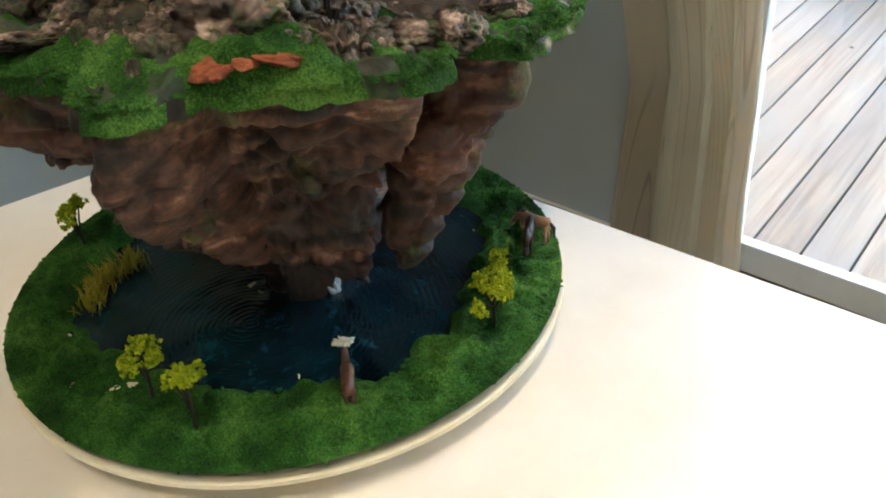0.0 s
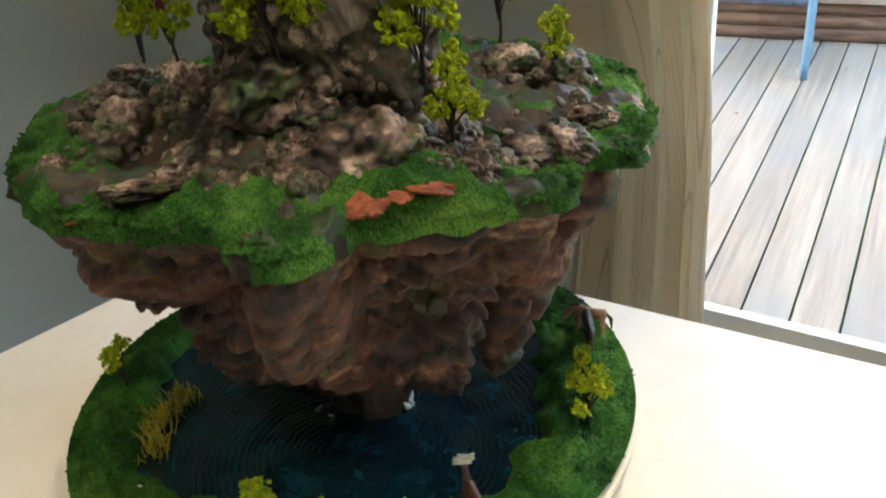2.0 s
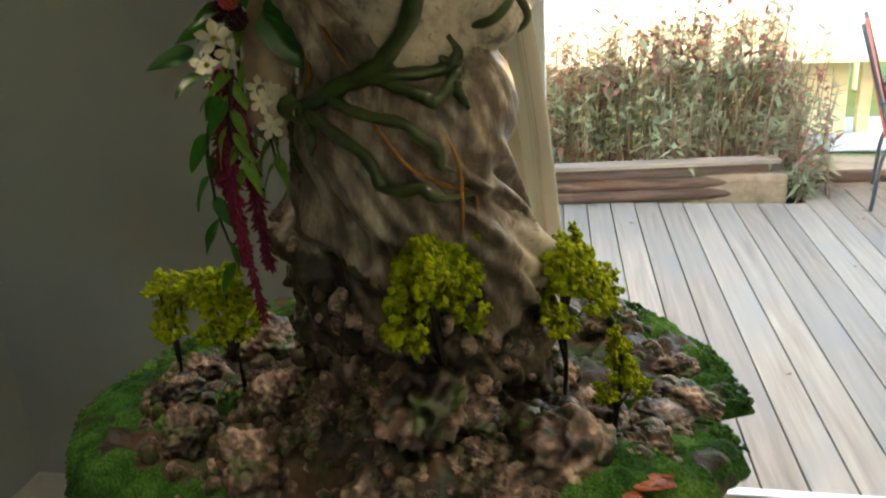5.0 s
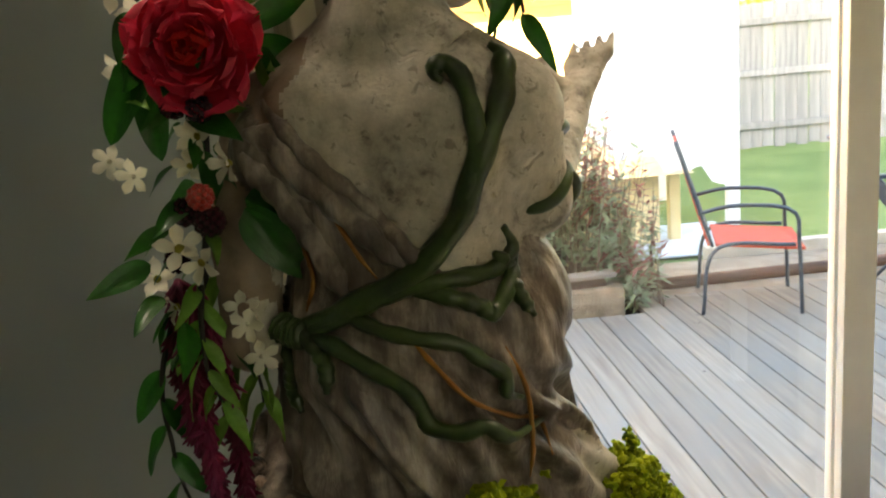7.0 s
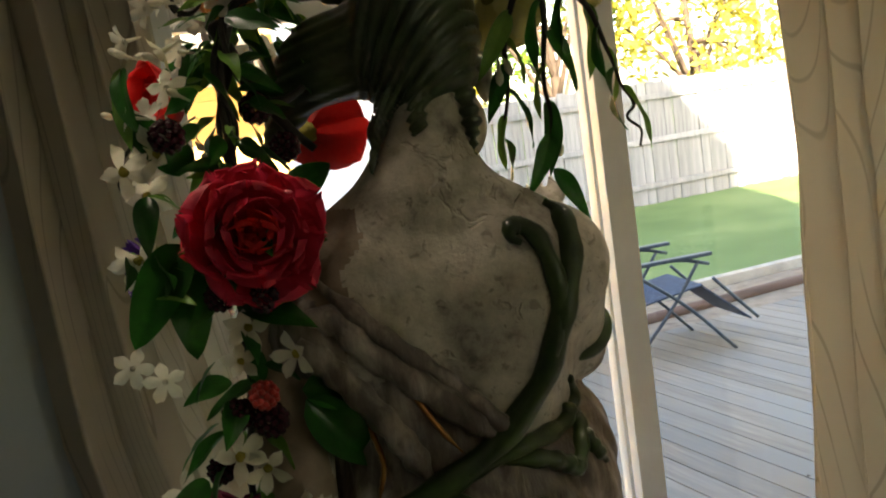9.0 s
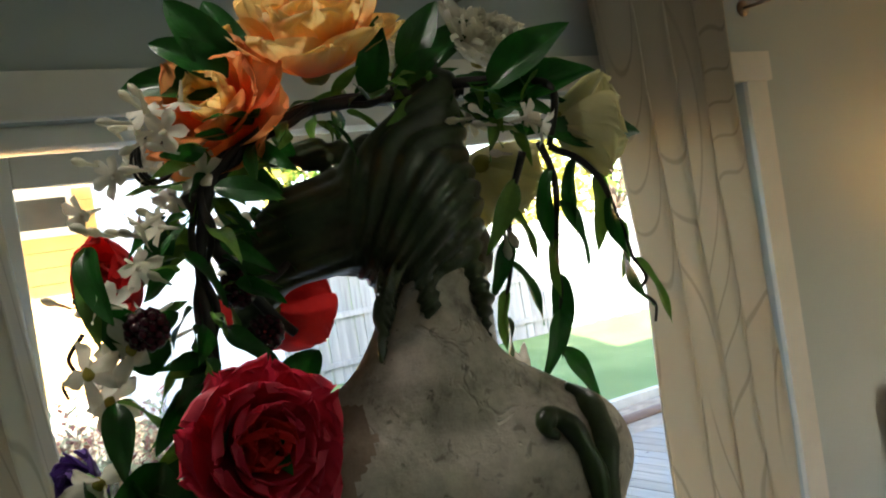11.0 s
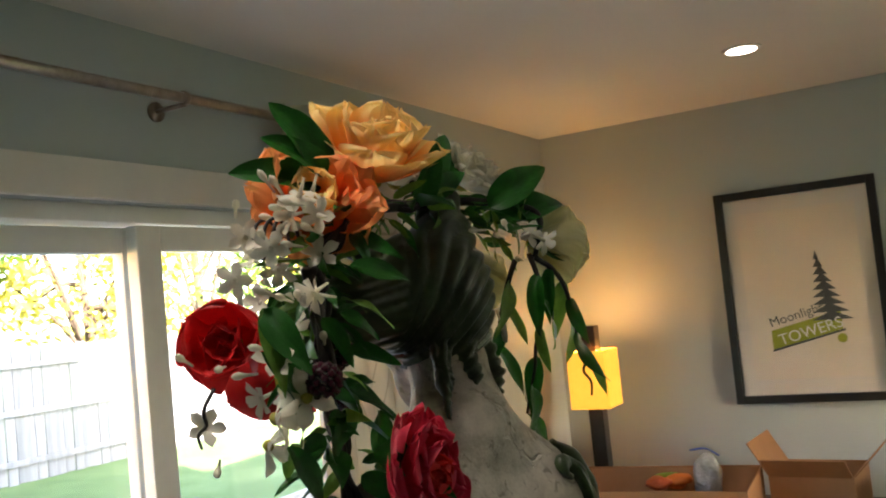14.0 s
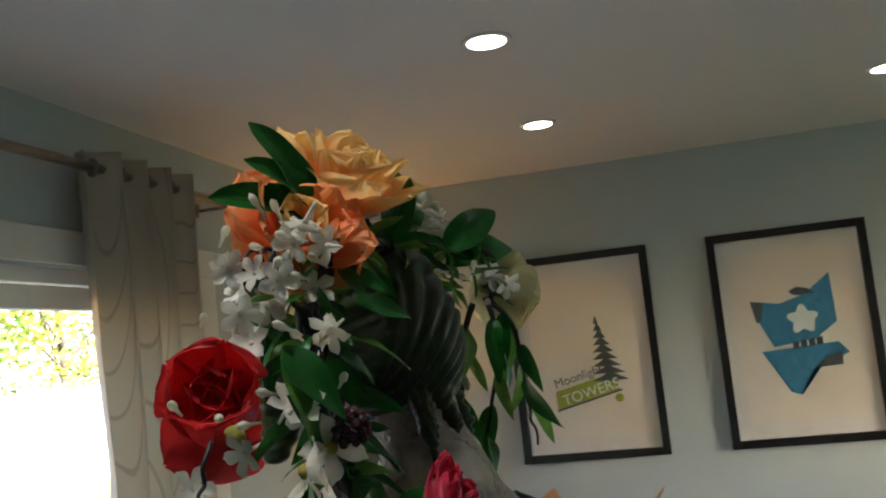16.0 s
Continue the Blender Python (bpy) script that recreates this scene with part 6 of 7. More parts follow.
def flat(name, pts, mat, parent, x, label=""):
    """A thin printed shape on the sheet, given by its outline in y, z."""
    bm = bmesh.new()
    vs = [bm.verts.new((x, y, z)) for y, z in pts]
    f = bm.faces.new(vs)
    bmesh.ops.triangulate(bm, faces=[f])
    return part(name, bm, mat, parent, label)


def picture(y0, y1, z0, z1, label):
    p = thing("framed_print", label, "framed print", group="framed prints on the wall")
    w, d = 0.032, 0.032
    fb = bmesh.new()
    box(fb, XC - d, XC - 0.002, y0, y0 + w, z0, z1, 0.002)
    box(fb, XC - d, XC - 0.002, y1 - w, y1, z0, z1, 0.002)
    box(fb, XC - d, XC - 0.002, y0 + w, y1 - w, z0, z0 + w, 0.002)
    box(fb, XC - d, XC - 0.002, y0 + w, y1 - w, z1 - w, z1, 0.002)
    part("frame", fb, M_FRAME, p, "black wooden frame")
    part("mat_board", boxed(XC - 0.012, XC - 0.004, y0 + w, y1 - w, z0 + w, z1 - w), M_MATB, p)
    part("print_sheet", boxed(XC - 0.0135, XC - 0.0122, y0 + w + 0.05, y1 - w - 0.05, z0 + w + 0.06, z1 - w - 0.06), M_PAPER, p, "cream paper print")
    gl = part("glazing", boxed(XC - 0.024, XC - 0.022, y0 + w, y1 - w, z0 + w, z1 - w), M_GLASS, p, "clear picture glass")
    gl.visible_shadow = False
    return p


PZ0, PZ1 = 1.211, 2.074
p1 = picture(-0.156, 0.451, PZ0, PZ1, "black framed print of a dark fir tree above a green sign")
xs = XC - 0.0145
for k in range(9):
    z = 1.805 - k * 0.030
    hw = 0.010 + 0.0085 * k
    zig = [(0.088 - 0.012 * k * 0.4 + hw, z - 0.035), (0.088 - 0.0045 * k, z), (0.088 - 0.0045 * k - hw, z - 0.037), (0.088 - 0.0045 * k - hw * 0.3, z - 0.03), (0.088 - 0.0045 * k, z - 0.042), (0.088 - 0.0045 * k + hw * 0.4, z - 0.03)]
    flat("fir_tier", [(zig[i][0], zig[i][1]) for i in (1, 0, 5, 4, 3, 2)], M_INKD, p1, xs - 0.0002 * k)
flat("sign_plate", [(0.285, 1.500), (0.02, 1.565), (0.02, 1.490), (0.285, 1.425)], M_INKG, p1, xs - 0.001, "green printed sign")
flat("sign_shadow", [(0.285, 1.425), (0.01, 1.492), (0.01, 1.484), (0.290, 1.415)], M_INKD, p1, xs - 0.0012)
flat("green_dot", [(0.025 + 0.018 * math.cos(a), 1.455 + 0.018 * math.sin(a)) for a in np.linspace(0, 6.2, 14)], M_INKG, p1, xs - 0.001)


def lettering(body, y, z, size, mat, parent, slope):
    c = bpy.data.curves.new("lettering", "FONT")
    c.body, c.size, c.extrude = body, size, 0.0003
    c.materials.append(mat)
    ob = new("lettering", c)
    ob.parent = parent
    ob.matrix_basis = pose(xs - 0.0028, y, z, 90, 0, -90) @ pose(0, 0, 0, 0, 0, slope)
    return ob


lettering("TOWERS", 0.255, 1.440, 0.062, M_INKW, p1, 14)
lettering("Moonlight", 0.285, 1.515, 0.052, M_INKD, p1, 14)
p2 = picture(-1.018, -0.409, PZ0, PZ1, "black framed print of blue angular shapes with a bird")
flat("blue_shape", [(-0.55, 1.79), (-0.66, 1.77), (-0.76, 1.80), (-0.86, 1.875), (-0.865, 1.68), (-0.78, 1.62), (-0.62, 1.60), (-0.575, 1.70)], M_INKB, p2, xs - 0.001, "blue printed shape")
flat("blue_shape", [(-0.57, 1.585), (-0.86, 1.60), (-0.895, 1.555), (-0.74, 1.49), (-0.70, 1.405), (-0.66, 1.42)], M_INKB, p2, xs - 0.0012, "blue printed shape")
flat("dark_shape", [(-0.80, 1.54), (-0.87, 1.565), (-0.865, 1.51), (-0.76, 1.505)], M_INKD, p2, xs - 0.0016)
flat("dark_shape", [(-0.55, 1.79), (-0.60, 1.78), (-0.585, 1.71), (-0.565, 1.70)], M_INKD, p2, xs - 0.0016)
flat("white_bloom", [(-0.74 + (0.05 + 0.012 * math.sin(5 * a)) * math.cos(a), 1.70 + (0.05 + 0.012 * math.sin(5 * a)) * math.sin(a)) for a in np.linspace(0, 6.2, 30)], M_INKW, p2, xs - 0.0018)
flat("bird_shape", [(-0.70, 1.815), (-0.73, 1.83), (-0.77, 1.822), (-0.80, 1.80), (-0.77, 1.80), (-0.74, 1.795), (-0.715, 1.80)], M_INKD, p2, xs - 0.002)
for k in range(4):
    flat("text_bar", [(-0.69 - 0.03 * k, 1.612 + 0.004 * k), (-0.713 - 0.03 * k, 1.615 + 0.004 * k), (-0.713 - 0.03 * k, 1.585 + 0.004 * k), (-0.69 - 0.03 * k, 1.582 + 0.004 * k)], M_INKD, p2, xs - 0.0022)

p1.location, p2.location = (0, 0.012, 0.014), (0, 0.025, 0.014)

# ---- side table with lamp and boxes ----
SZ = 0.86
M_SIDE = wood_mat("side_wood", "#2a1a10", "#4a3120", 3.0, 1, 0.45)
side = thing("side_table", "dark wooden sideboard along the print wall", "sideboard")
part("worktop", boxed(2.28, 3.15, -0.9, 1.14, SZ - 0.03, SZ, 0.004), M_SIDE, side)
part("carcass", boxed(2.32, 3.13, -0.86, 1.10, 0.06, SZ - 0.031, 0.004), M_SIDE, side)
for y in (-0.86, -0.37, 0.12, 0.61):
    part("door", boxed(2.304, 2.319, y + 0.01, y + 0.475, 0.1, SZ - 0.06, 0.003), M_SIDE, side)

LX, LY = 2.85, 0.955
M_SHADE = Mat("amber_shade", 0.8)
M_SHADE.color(M_SHADE.mix(M_SHADE.noise(30, 3.0), srgb("#d89a3a"), srgb("#e3aa4a")))
M_SHADE.b.inputs["Emission Color"].default_value = (1.0, 0.38, 0.03, 1)
M_SHADE.b.inputs["Emission Strength"].default_value = 0.11
M_SHADE = M_SHADE.m
tl = thing("table_lamp", "lit table lamp with amber square shade on a dark block stand", "table lamp", (LX, LY, SZ))
part("stand", boxed(-0.03, 0.03, -0.03, 0.03, 0.02, 0.745, 0.004), M_BLACK, tl, "dark wooden block stand")
part("foot", boxed(-0.075, 0.075, -0.075, 0.075, 0, 0.02, 0.004), M_BLACK, tl)
sh = bmesh.new()
a0, a1 = SZ * 0 + 0.415, 0.645
for (ux, uy) in ((1, 0), (-1, 0), (0, 1), (0, -1)):
    w = 0.080
    t = 0.003
    if ux:
        box(sh, ux * w - t, ux * w + t, -w, w, a0, a1)
    else:
        box(sh, -w + t, w - t, uy * w - t, uy * w + t, a0, a1)
part("shade", sh, M_SHADE, tl, "amber translucent square shade")
BULB = glow("bulb_glow", (1.0, 0.72, 0.32, 1), 3.0)
V, F = tube([(0, 0, 0), (0, 0, 0.01), (0, 0, 0.03), (0, 0, 0.05), (0, 0, 0.056)], [0.01, 0.014, 0.024, 0.018, 0.004], 12)
for s in (-1, 1):
    child("bulb", mesh("bulb", V, F, BULB), tl, Matrix.Translation((0.0, s * 0.045, 0.50)))
    lamp("table_lamp_bulb", "POINT", Matrix.Translation((LX, LY + s * 0.05, SZ + 0.62)), 0.5, (1.0, 0.50, 0.14), 0.03)

M_CARD = Mat("cardboard", 0.85, spec=0.15)
M_CARD.color(M_CARD.mix(M_CARD.noise(9, 5.0), srgb("#8f6a48"), srgb("#a67d58")))
M_CARD.bump(M_CARD.noise(60, 4.0, stretch=(1, 6, 1)), 0.15, 0.001)
M_CARD = M_CARD.m


def carton(x, y, z, w, d, h, rz, label, flaps=(1, 1, 1, 1), tilt=35, closed=False):
    """An open cardboard box with folded flaps."""
    c = thing("cardboard_box", label, "cardboard box", group="cardboard boxes")
    c.matrix_world = pose(x, y, z, 0, 0, rz)
    b = bmesh.new()
    t = 0.004
    box(b, -w / 2, w / 2, -d / 2, d / 2, 0, t)
    box(b, -w / 2, w / 2, -d / 2, -d / 2 + t, t, h)
    box(b, -w / 2, w / 2, d / 2 - t, d / 2, t, h)
    box(b, -w / 2, -w / 2 + t, -d / 2 + t, d / 2 - t, t, h)
    box(b, w / 2 - t, w / 2, -d / 2 + t, d / 2 - t, t, h)
    part("body", b, M_CARD, c)
    for k, (on, ln, off, ang) in enumerate(zip(flaps, (w, w, d, d), (d / 2, d / 2, w / 2, w / 2), (0, 180, 90, 270))):
        if on:
            f = boxed(-ln / 2 + 0.004, ln / 2 - 0.004, 0, 0.13, -0.002, 0.002)
            bmesh.ops.transform(f, matrix=pose(0, 0, h, 0, 0, ang) @ pose(0, off, 0, -tilt - 12 * k, 0, 0), verts=f.verts[:])
            part("flap", f, M_CARD, c)
    return c


carton(2.52, 0.66, SZ, 0.42, 0.72, 0.20, 4, "open brown cardboard box on the sideboard", (0, 0, 1, 1), 70)
carton(2.80, 0.13, SZ, 0.30, 0.28, 0.18, -4, "brown cardboard box with raised flaps", (1, 1, 1, 0), -60)
M_BAG = Mat("plastic_bag", 0.25, spec=0.6)
M_BAG.color(M_BAG.mix(M_BAG.noise(20, 4.0), srgb("#a9adb0"), srgb("#c9cccc")))
M_BAG.b.inputs["Transmission Weight"].default_value = 0.4
M_BAG.bump(M_BAG.noise(25, 5.0), 0.8, 0.02)
bv, bf = stone_mesh(41, 1.0, 0.35)
bag = thing("plastic_bag", "crumpled clear plastic bag with blue seal in the box", "plastic bag", (2.70, 0.50, SZ + 0.17), me=mesh("plastic_bag", bv * np.array([0.07, 0.05, 0.10]), bf, M_BAG.m))
V, F = tube(spline([(-0.05, -0.06, 0.085), (0, 0, 0.10), (0.05, 0.07, 0.085)], 12), 0.004, 6)
child("seal_strip", mesh("seal_strip", V, F, simple("blue_seal", "#223a78", "#2f4c93", 40, 0.4, 0)), bag)
for k, (dx, dy, cl) in enumerate(((0.0, 0.05, "#b8641e"), (0.03, 0.10, "#6f7f22"), (-0.05, 0.12, "#a34a1c"))):
    v2, f2 = stone_mesh(60 + k, 0.5, 0.35)
    thing("packing_scrap", "crumpled coloured packing scrap in the box", "packing scrap", (2.66 + dx, 0.55 + dy, SZ + 0.16), me=mesh("packing_scrap", v2 * 0.05, f2, simple("scrap_%d" % k, cl, cl, 30, 0.7, 0.3)))
part_panel = thing("folded_cardboard", "flat beige cardboard panel leaning by the wall", "cardboard", (2.22, 1.02, 0.0))
part("sheet", boxed(-0.09, 0.09, -0.006, 0.006, 0, 1.0, 0.001, pose(0, 0, 0, -6, 14, 0)), M_CARD, part_panel)
M_SHELL = simple("dark_case", "#16171a", "#2a2c30", 20, 0.35, 0.2)
cs = thing("dark_case", "dark grey padded case on the sideboard", "case", (2.75, -0.45, SZ))
part("shell", boxed(-0.2, 0.2, -0.28, 0.28, 0, 0.20, 0.05), M_SHELL, cs, smooth=True)


# ---- outside: deck, garden, fence, neighbouring house ----
M_LAWN = Mat("lawn", 0.9, spec=0.15)
M_LAWN.color(M_LAWN.ramp(M_LAWN.mix(0.5, M_LAWN.noise(0.7, 5.0), M_LAWN.noise(40, 4.0)), [(0.3, srgb("#4c6034")), (0.5, srgb("#6f8450")), (0.72, srgb("#98a670"))]))
M_LAWN.bump(M_LAWN.noise(120, 4.0), 0.6, 0.02)
M_LAWN = M_LAWN.m


GZ = -0.13                                             # height of the lawn


xs_ = np.concatenate([[-400, -120, -40], np.linspace(-14, 26, 41), [60, 140, 400]])
ys_ = np.concatenate([[-400, -100, -30, -8, 0], np.linspace(1.3, 16, 50), [30, 80, 200, 400]])
X, Y = np.meshgrid(xs_, ys_)
Z = GZ + 0.02 * fbm(np.stack([X, Y, 0 * X], -1), 0.6, 2)
nx = len(xs_)
V = np.stack([X, Y, Z], -1).reshape(-1, 3)
F = [(j * nx + i, j * nx + i + 1, (j + 1) * nx + i + 1, (j + 1) * nx + i) for j in range(len(ys_) - 1) for i in range(nx - 1)]
gr = new("ground", mesh("ground", V, F, M_LAWN))
tagged(gr, "green lawn of the back garden reaching the distance", "ground", kind="structure")
M_DIRT = simple("gravel_dirt", "#7d6c5a", "#a8957f", 12, 0.9, 0.7, 0.02)
bd = bmesh.new()
box(bd, 1.12, 9.0, 4.86, 5.68, -0.3, -0.112, 0.01)
box(bd, -5.0, 1.05, 4.62, 5.6, -0.3, 0.06, 0.02)
structure("garden_bed", bd, M_DIRT, "brown gravel bed between deck and lawn", "ground")

# deck: boards along the garden direction
M_DECK = Mat("deck_wood", 0.75, spec=0.2)
g1_, g2_ = M_DECK.noise(2.2, 6.0, 0.65, 0.6, stretch=(14.0, 0.7, 14.0)), M_DECK.noise(1.6, 5.0, 0.6, which="Object")
kn_ = M_DECK.noise(15.0, 2.0, 0.4)
sh_ = M_DECK.math("MULTIPLY", M_DECK.rand(), 20.0)
for nd in (g1_.node, g2_.node, kn_.node):
    nd.noise_dimensions = "4D"
    M_DECK.link(sh_, nd.inputs["W"])
dc = M_DECK.ramp(g1_, [(0.3, srgb("#7d7166")), (0.7, srgb("#a59988"))])
dc = M_DECK.mix(M_DECK.ramp(g2_, [(0.42, (0, 0, 0, 1)), (0.66, (1, 1, 1, 1))]), dc, srgb("#8a857d"))
dc = M_DECK.mix(M_DECK.ramp(kn_, [(0.735, (0, 0, 0, 1)), (0.76, (1, 1, 1, 1))]), dc, srgb("#4b4038"))
dh = M_DECK.t.nodes.new("ShaderNodeHueSaturation")
M_DECK.link(dc, dh.inputs["Color"])
M_DECK.link(M_DECK.math("MULTIPLY_ADD", M_DECK.rand(), 0.28, 0.86), dh.inputs["Value"])
M_DECK.color(dh.outputs[0])
M_DECK.bump(g1_, 0.3, 0.003)
M_DECK = M_DECK.m
deck = tagged(new("deck"), "weathered grey wooden deck with dark gaps", "deck", kind="structure")
DECK_ROT = 4.5
deck.matrix_world = pose(0.03, 1.38, -0.05, 0, 0, DECK_ROT)
part("joists", boxed(-5, 9, 0.25, 3.4, -0.2, -0.09), simple("dark_joist", "#15110d", "#2a211a", 10, 0.8, 0), deck)


def deck_board(L):
    bm = bmesh.new()
    box(bm, -0.0685, 0.0685, 0, L, -0.085, -0.05, 0.003)
    me = bpy.data.meshes.new("deck_board")
    bm.to_mesh(me)
    bm.free()
    me.materials.append(M_DECK)
    return me


SHORT, LONG = deck_board(3.10), deck_board(3.42)
for k in range(-24, 46):
    x = k * 0.1445
    child("deck_board", LONG if x > 1.35 else SHORT, deck, pose(x, 0.08 - x * math.tan(radians(DECK_ROT)), 0.0))

# timber edging of the planting bed: three round logs under a flat cap
M_LOG = wood_mat("treated_log", "#4a3529", "#7d6152", 2.5, 0, 0.8, 0.3)
M_CAP = wood_mat("weathered_cap", "#77685c", "#a59686", 2.5, 0, 0.8, 0.3)
for k in range(3):
    V, F = tube([(-3.6, 3.98, -0.062 + 0.072 * k), (-1.0, 4.42, -0.062 + 0.072 * k), (1.02 - 0.04 * k, 4.70, -0.062 + 0.072 * k)], 0.040, 12)
    thing("log_edging", "weathered round log of the planting bed edge", "log", group="stacked edging logs", me=mesh("log_edging", V, F, M_LOG))
capb = boxed(-2.35, 2.35, -0.055, 0.055, 0.0, 0.028, 0.004)
ob = thing("edging_cap", "flat weathered cap board on the stacked logs", "board", me=None)
ob.matrix_world = pose(-1.33, 4.355, 0.122, 0, 0, 8.2)
part("board", capb, M_CAP, ob)
V, F = tube([(1.2, 5.05, -0.085), (3.5, 5.2, -0.085), (9, 5.3, -0.085)], 0.045, 10)
thing("log_edging", "weathered timber lying along the gravel", "log", group="stacked edging logs", me=mesh("log_edging", V, F, M_LOG))
kb = boxed(1.9, 12.0, 5.70, 5.80, GZ - 0.05, -0.03, 0.01)
t = thing("lawn_kerb", "pale timber kerb along the lawn", "kerb")
part("timber", kb, simple("pale_timber", "#a79b8a", "#c5bba9", 6, 0.8, 0.3), t)

# bamboo-like shrubs in the bed
M_REED = leafy("reed_leaf", "#72865c", "#adb699", 0.6, 0.35, scale=12)
M_REED2 = leafy("reed_red", "#7a4038", "#a5796a", 0.6, 0.3, scale=12)
M_STALK = simple("reed_stalk", "#6b5546", "#93806a", 20, 0.7, 0)
rg = np.random.default_rng(5)


def reed_clump(x, y, h, w, n, seed):
    r = np.random.default_rng(seed)
    t = thing("reed_shrub", "tall feathery green and reddish reed shrub", "shrub", (x, y, 0.05 if x < 1.08 else -0.115), "shrubs in the planting bed")
    st, lv = [], [[], []]
    for _ in range(n):
        b = np.array([r.normal(0, w), r.normal(0, 0.10), 0])
        d = np.array([r.normal(0, 0.14), r.normal(0, 0.10), 1.0])
        hh = h * r.uniform(0.6, 1.05)
        C = [b, b + d * hh * 0.5, b + d * hh + np.array([0.03, 0, 0])]
        st.append(tube(C, [0.004, 0.003, 0.0015], 4))
        for k in range(20):
            f = r.uniform(0.12, 1.0)
            p = b + d * hh * f
            a = r.uniform(0, 6.28)
            e = np.array([math.cos(a), math.sin(a), r.uniform(-.7, .5)]) * r.uniform(0.06, 0.13)
            s = np.cross(e, [0, 0, 1.0])
            s = s / (np.linalg.norm(s) + 1e-9) * r.uniform(0.010, 0.019)
            lv[1 if (f > 0.72 and r.random() < 0.6) else 0].append((np.array([p, p + e * 0.45 + s, p + e, p + e * 0.45 - s]), [(0, 1, 2, 3)]))
    V, F = join(*st)
    child("stalks", mesh("stalks", V, F, M_STALK), t)
    V, F = join(*lv[0])
    child("foliage", mesh("foliage", V, F, M_REED, False), t)
    V, F = join(*lv[1])
    child("foliage_tips", mesh("foliage_tips", V, F, M_REED2, False), t)


for k, (x, y, h, w, n) in enumerate(((-2.0, 4.8, .8, .25, 34), (-1.2, 4.85, .85, .25, 36), (-0.62, 4.85, .75, .16, 34), (-0.38, 5.05, .8, .16, 34), (-0.15, 4.9, .92, .16, 46), (0.08, 5.1, 1.0, .16, 46), (0.3, 4.92, 1.04, .16, 50), (0.52, 5.12, 1.08, .16, 50), (0.74, 4.95, 1.04, .15, 50), (0.95, 5.1, 1.0, .13, 44), (1.1, 4.92, .85, .12, 40), (1.12, 4.8, .42, .10, 26))):
    reed_clump(x, y, h, w, n, 50 + k)
# a leafy low bush at the near end of the bed
reed_clump(-0.72, 4.78, 0.32, 0.18, 60, 91)

# neighbouring house
M_SIDING = Mat("house_siding", 0.7, spec=0.2)
M_SIDING.color(M_SIDING.mix(M_SIDING.noise(2, 3.0), srgb("#d8a868"), srgb("#e2b878")))
M_SIDING = M_SIDING.m
M_ROOF = simple("roof_shingle", "#8d8880", "#aaa59c", 8, 0.85, 0.4)
house = thing("neighbour_house", "orange sided house with white trim beyond the garden", "house", (0, 8.4, 0))
hw = bmesh.new()
box(hw, -9.0, 1.62, 0, 5.0, -0.3, 3.3)
part("wall", hw, M_SIDING, house, "orange siding wall")
for k in range(22):
    z = -0.1 + 0.15 * k
    part("siding_board", boxed(-9.02, 1.64, -0.022, -0.001, z, z + 0.142, 0.004), M_SIDING, house)
part("corner_board", boxed(1.60, 1.70, -0.05, -0.023, -0.3, 3.3, 0.006), M_VINYL, house, "white corner board")
part("eave", boxed(-9.4, 1.95, -0.55, 0.0, 3.31, 3.47, 0.01), M_TRIM, house, "white eave board")
rf = bmesh.new()
vs = [rf.verts.new(c) for c in ((-9.5, -0.6, 3.47), (2.0, -0.6, 3.47), (2.0, 2.6, 4.8), (-9.5, 2.6, 4.8), (-9.5, -0.6, 3.55), (2.0, -0.6, 3.55), (2.0, 2.6, 4.9), (-9.5, 2.6, 4.9))]
for q in ((3, 2, 1, 0), (4, 5, 6, 7), (0, 1, 5, 4), (1, 2, 6, 5), (2, 3, 7, 6), (3, 0, 4, 7)):
    rf.faces.new([vs[i] for i in q])
part("roof", rf, M_ROOF, house, "pale shingle roof")
M_DARKGLASS = simple("dark_pane", "#1a2024", "#2c343a", 3, 0.1, 0)
for x in (-2.6, -0.9, 0.75):
    w = part("window", boxed(x - 0.62, x + 0.62, -0.05, -0.023, 2.28, 2.95, 0.008), M_VINYL, house)
    for dx in (-0.3, 0.3):
        part("pane", boxed(x + dx - 0.26, x + dx + 0.26, -0.056, -0.051, 2.36, 2.64), M_DARKGLASS, w)

# low garden shed in front of it, with a pale hipped roof
M_CREAMW = simple("cream_boarding", "#d9c48f", "#e8d8ac", 4, 0.7, 0.1)
shed = thing("garden_shed", "low cream garden shed with dark windows and pale roof", "shed", (0, 6.3, GZ))
part("wall", boxed(-4.0, 1.72, 0.0, 1.4, 0.0, 0.60, 0.006), M_CREAMW, shed)
for x in (-1.5, -0.62, -0.05, 0.6):
    w = part("window", boxed(x - 0.26, x + 0.26, -0.03, -0.001, 0.24, 0.54, 0.006), M_CREAMW, shed)
    part("pane", boxed(x - 0.22, x + 0.22, -0.036, -0.031, 0.28, 0.50), M_DARKGLASS, w)
rf = bmesh.new()
lo_ = [rf.verts.new(c) for c in ((-4.2, -0.2, 0.60), (1.95, -0.2, 0.60), (1.95, 1.6, 0.60), (-4.2, 1.6, 0.60))]
hi_ = [rf.verts.new(c) for c in ((-3.3, 0.7, 1.02), (1.25, 0.7, 1.02))]
for q in ((lo_[0], lo_[1], hi_[1], hi_[0]), (lo_[1], lo_[2], hi_[1]), (lo_[2], lo_[3], hi_[0], hi_[1]), (lo_[3], lo_[0], hi_[0]), (lo_[3], lo_[2], lo_[1], lo_[0])):
    rf.faces.new(q)
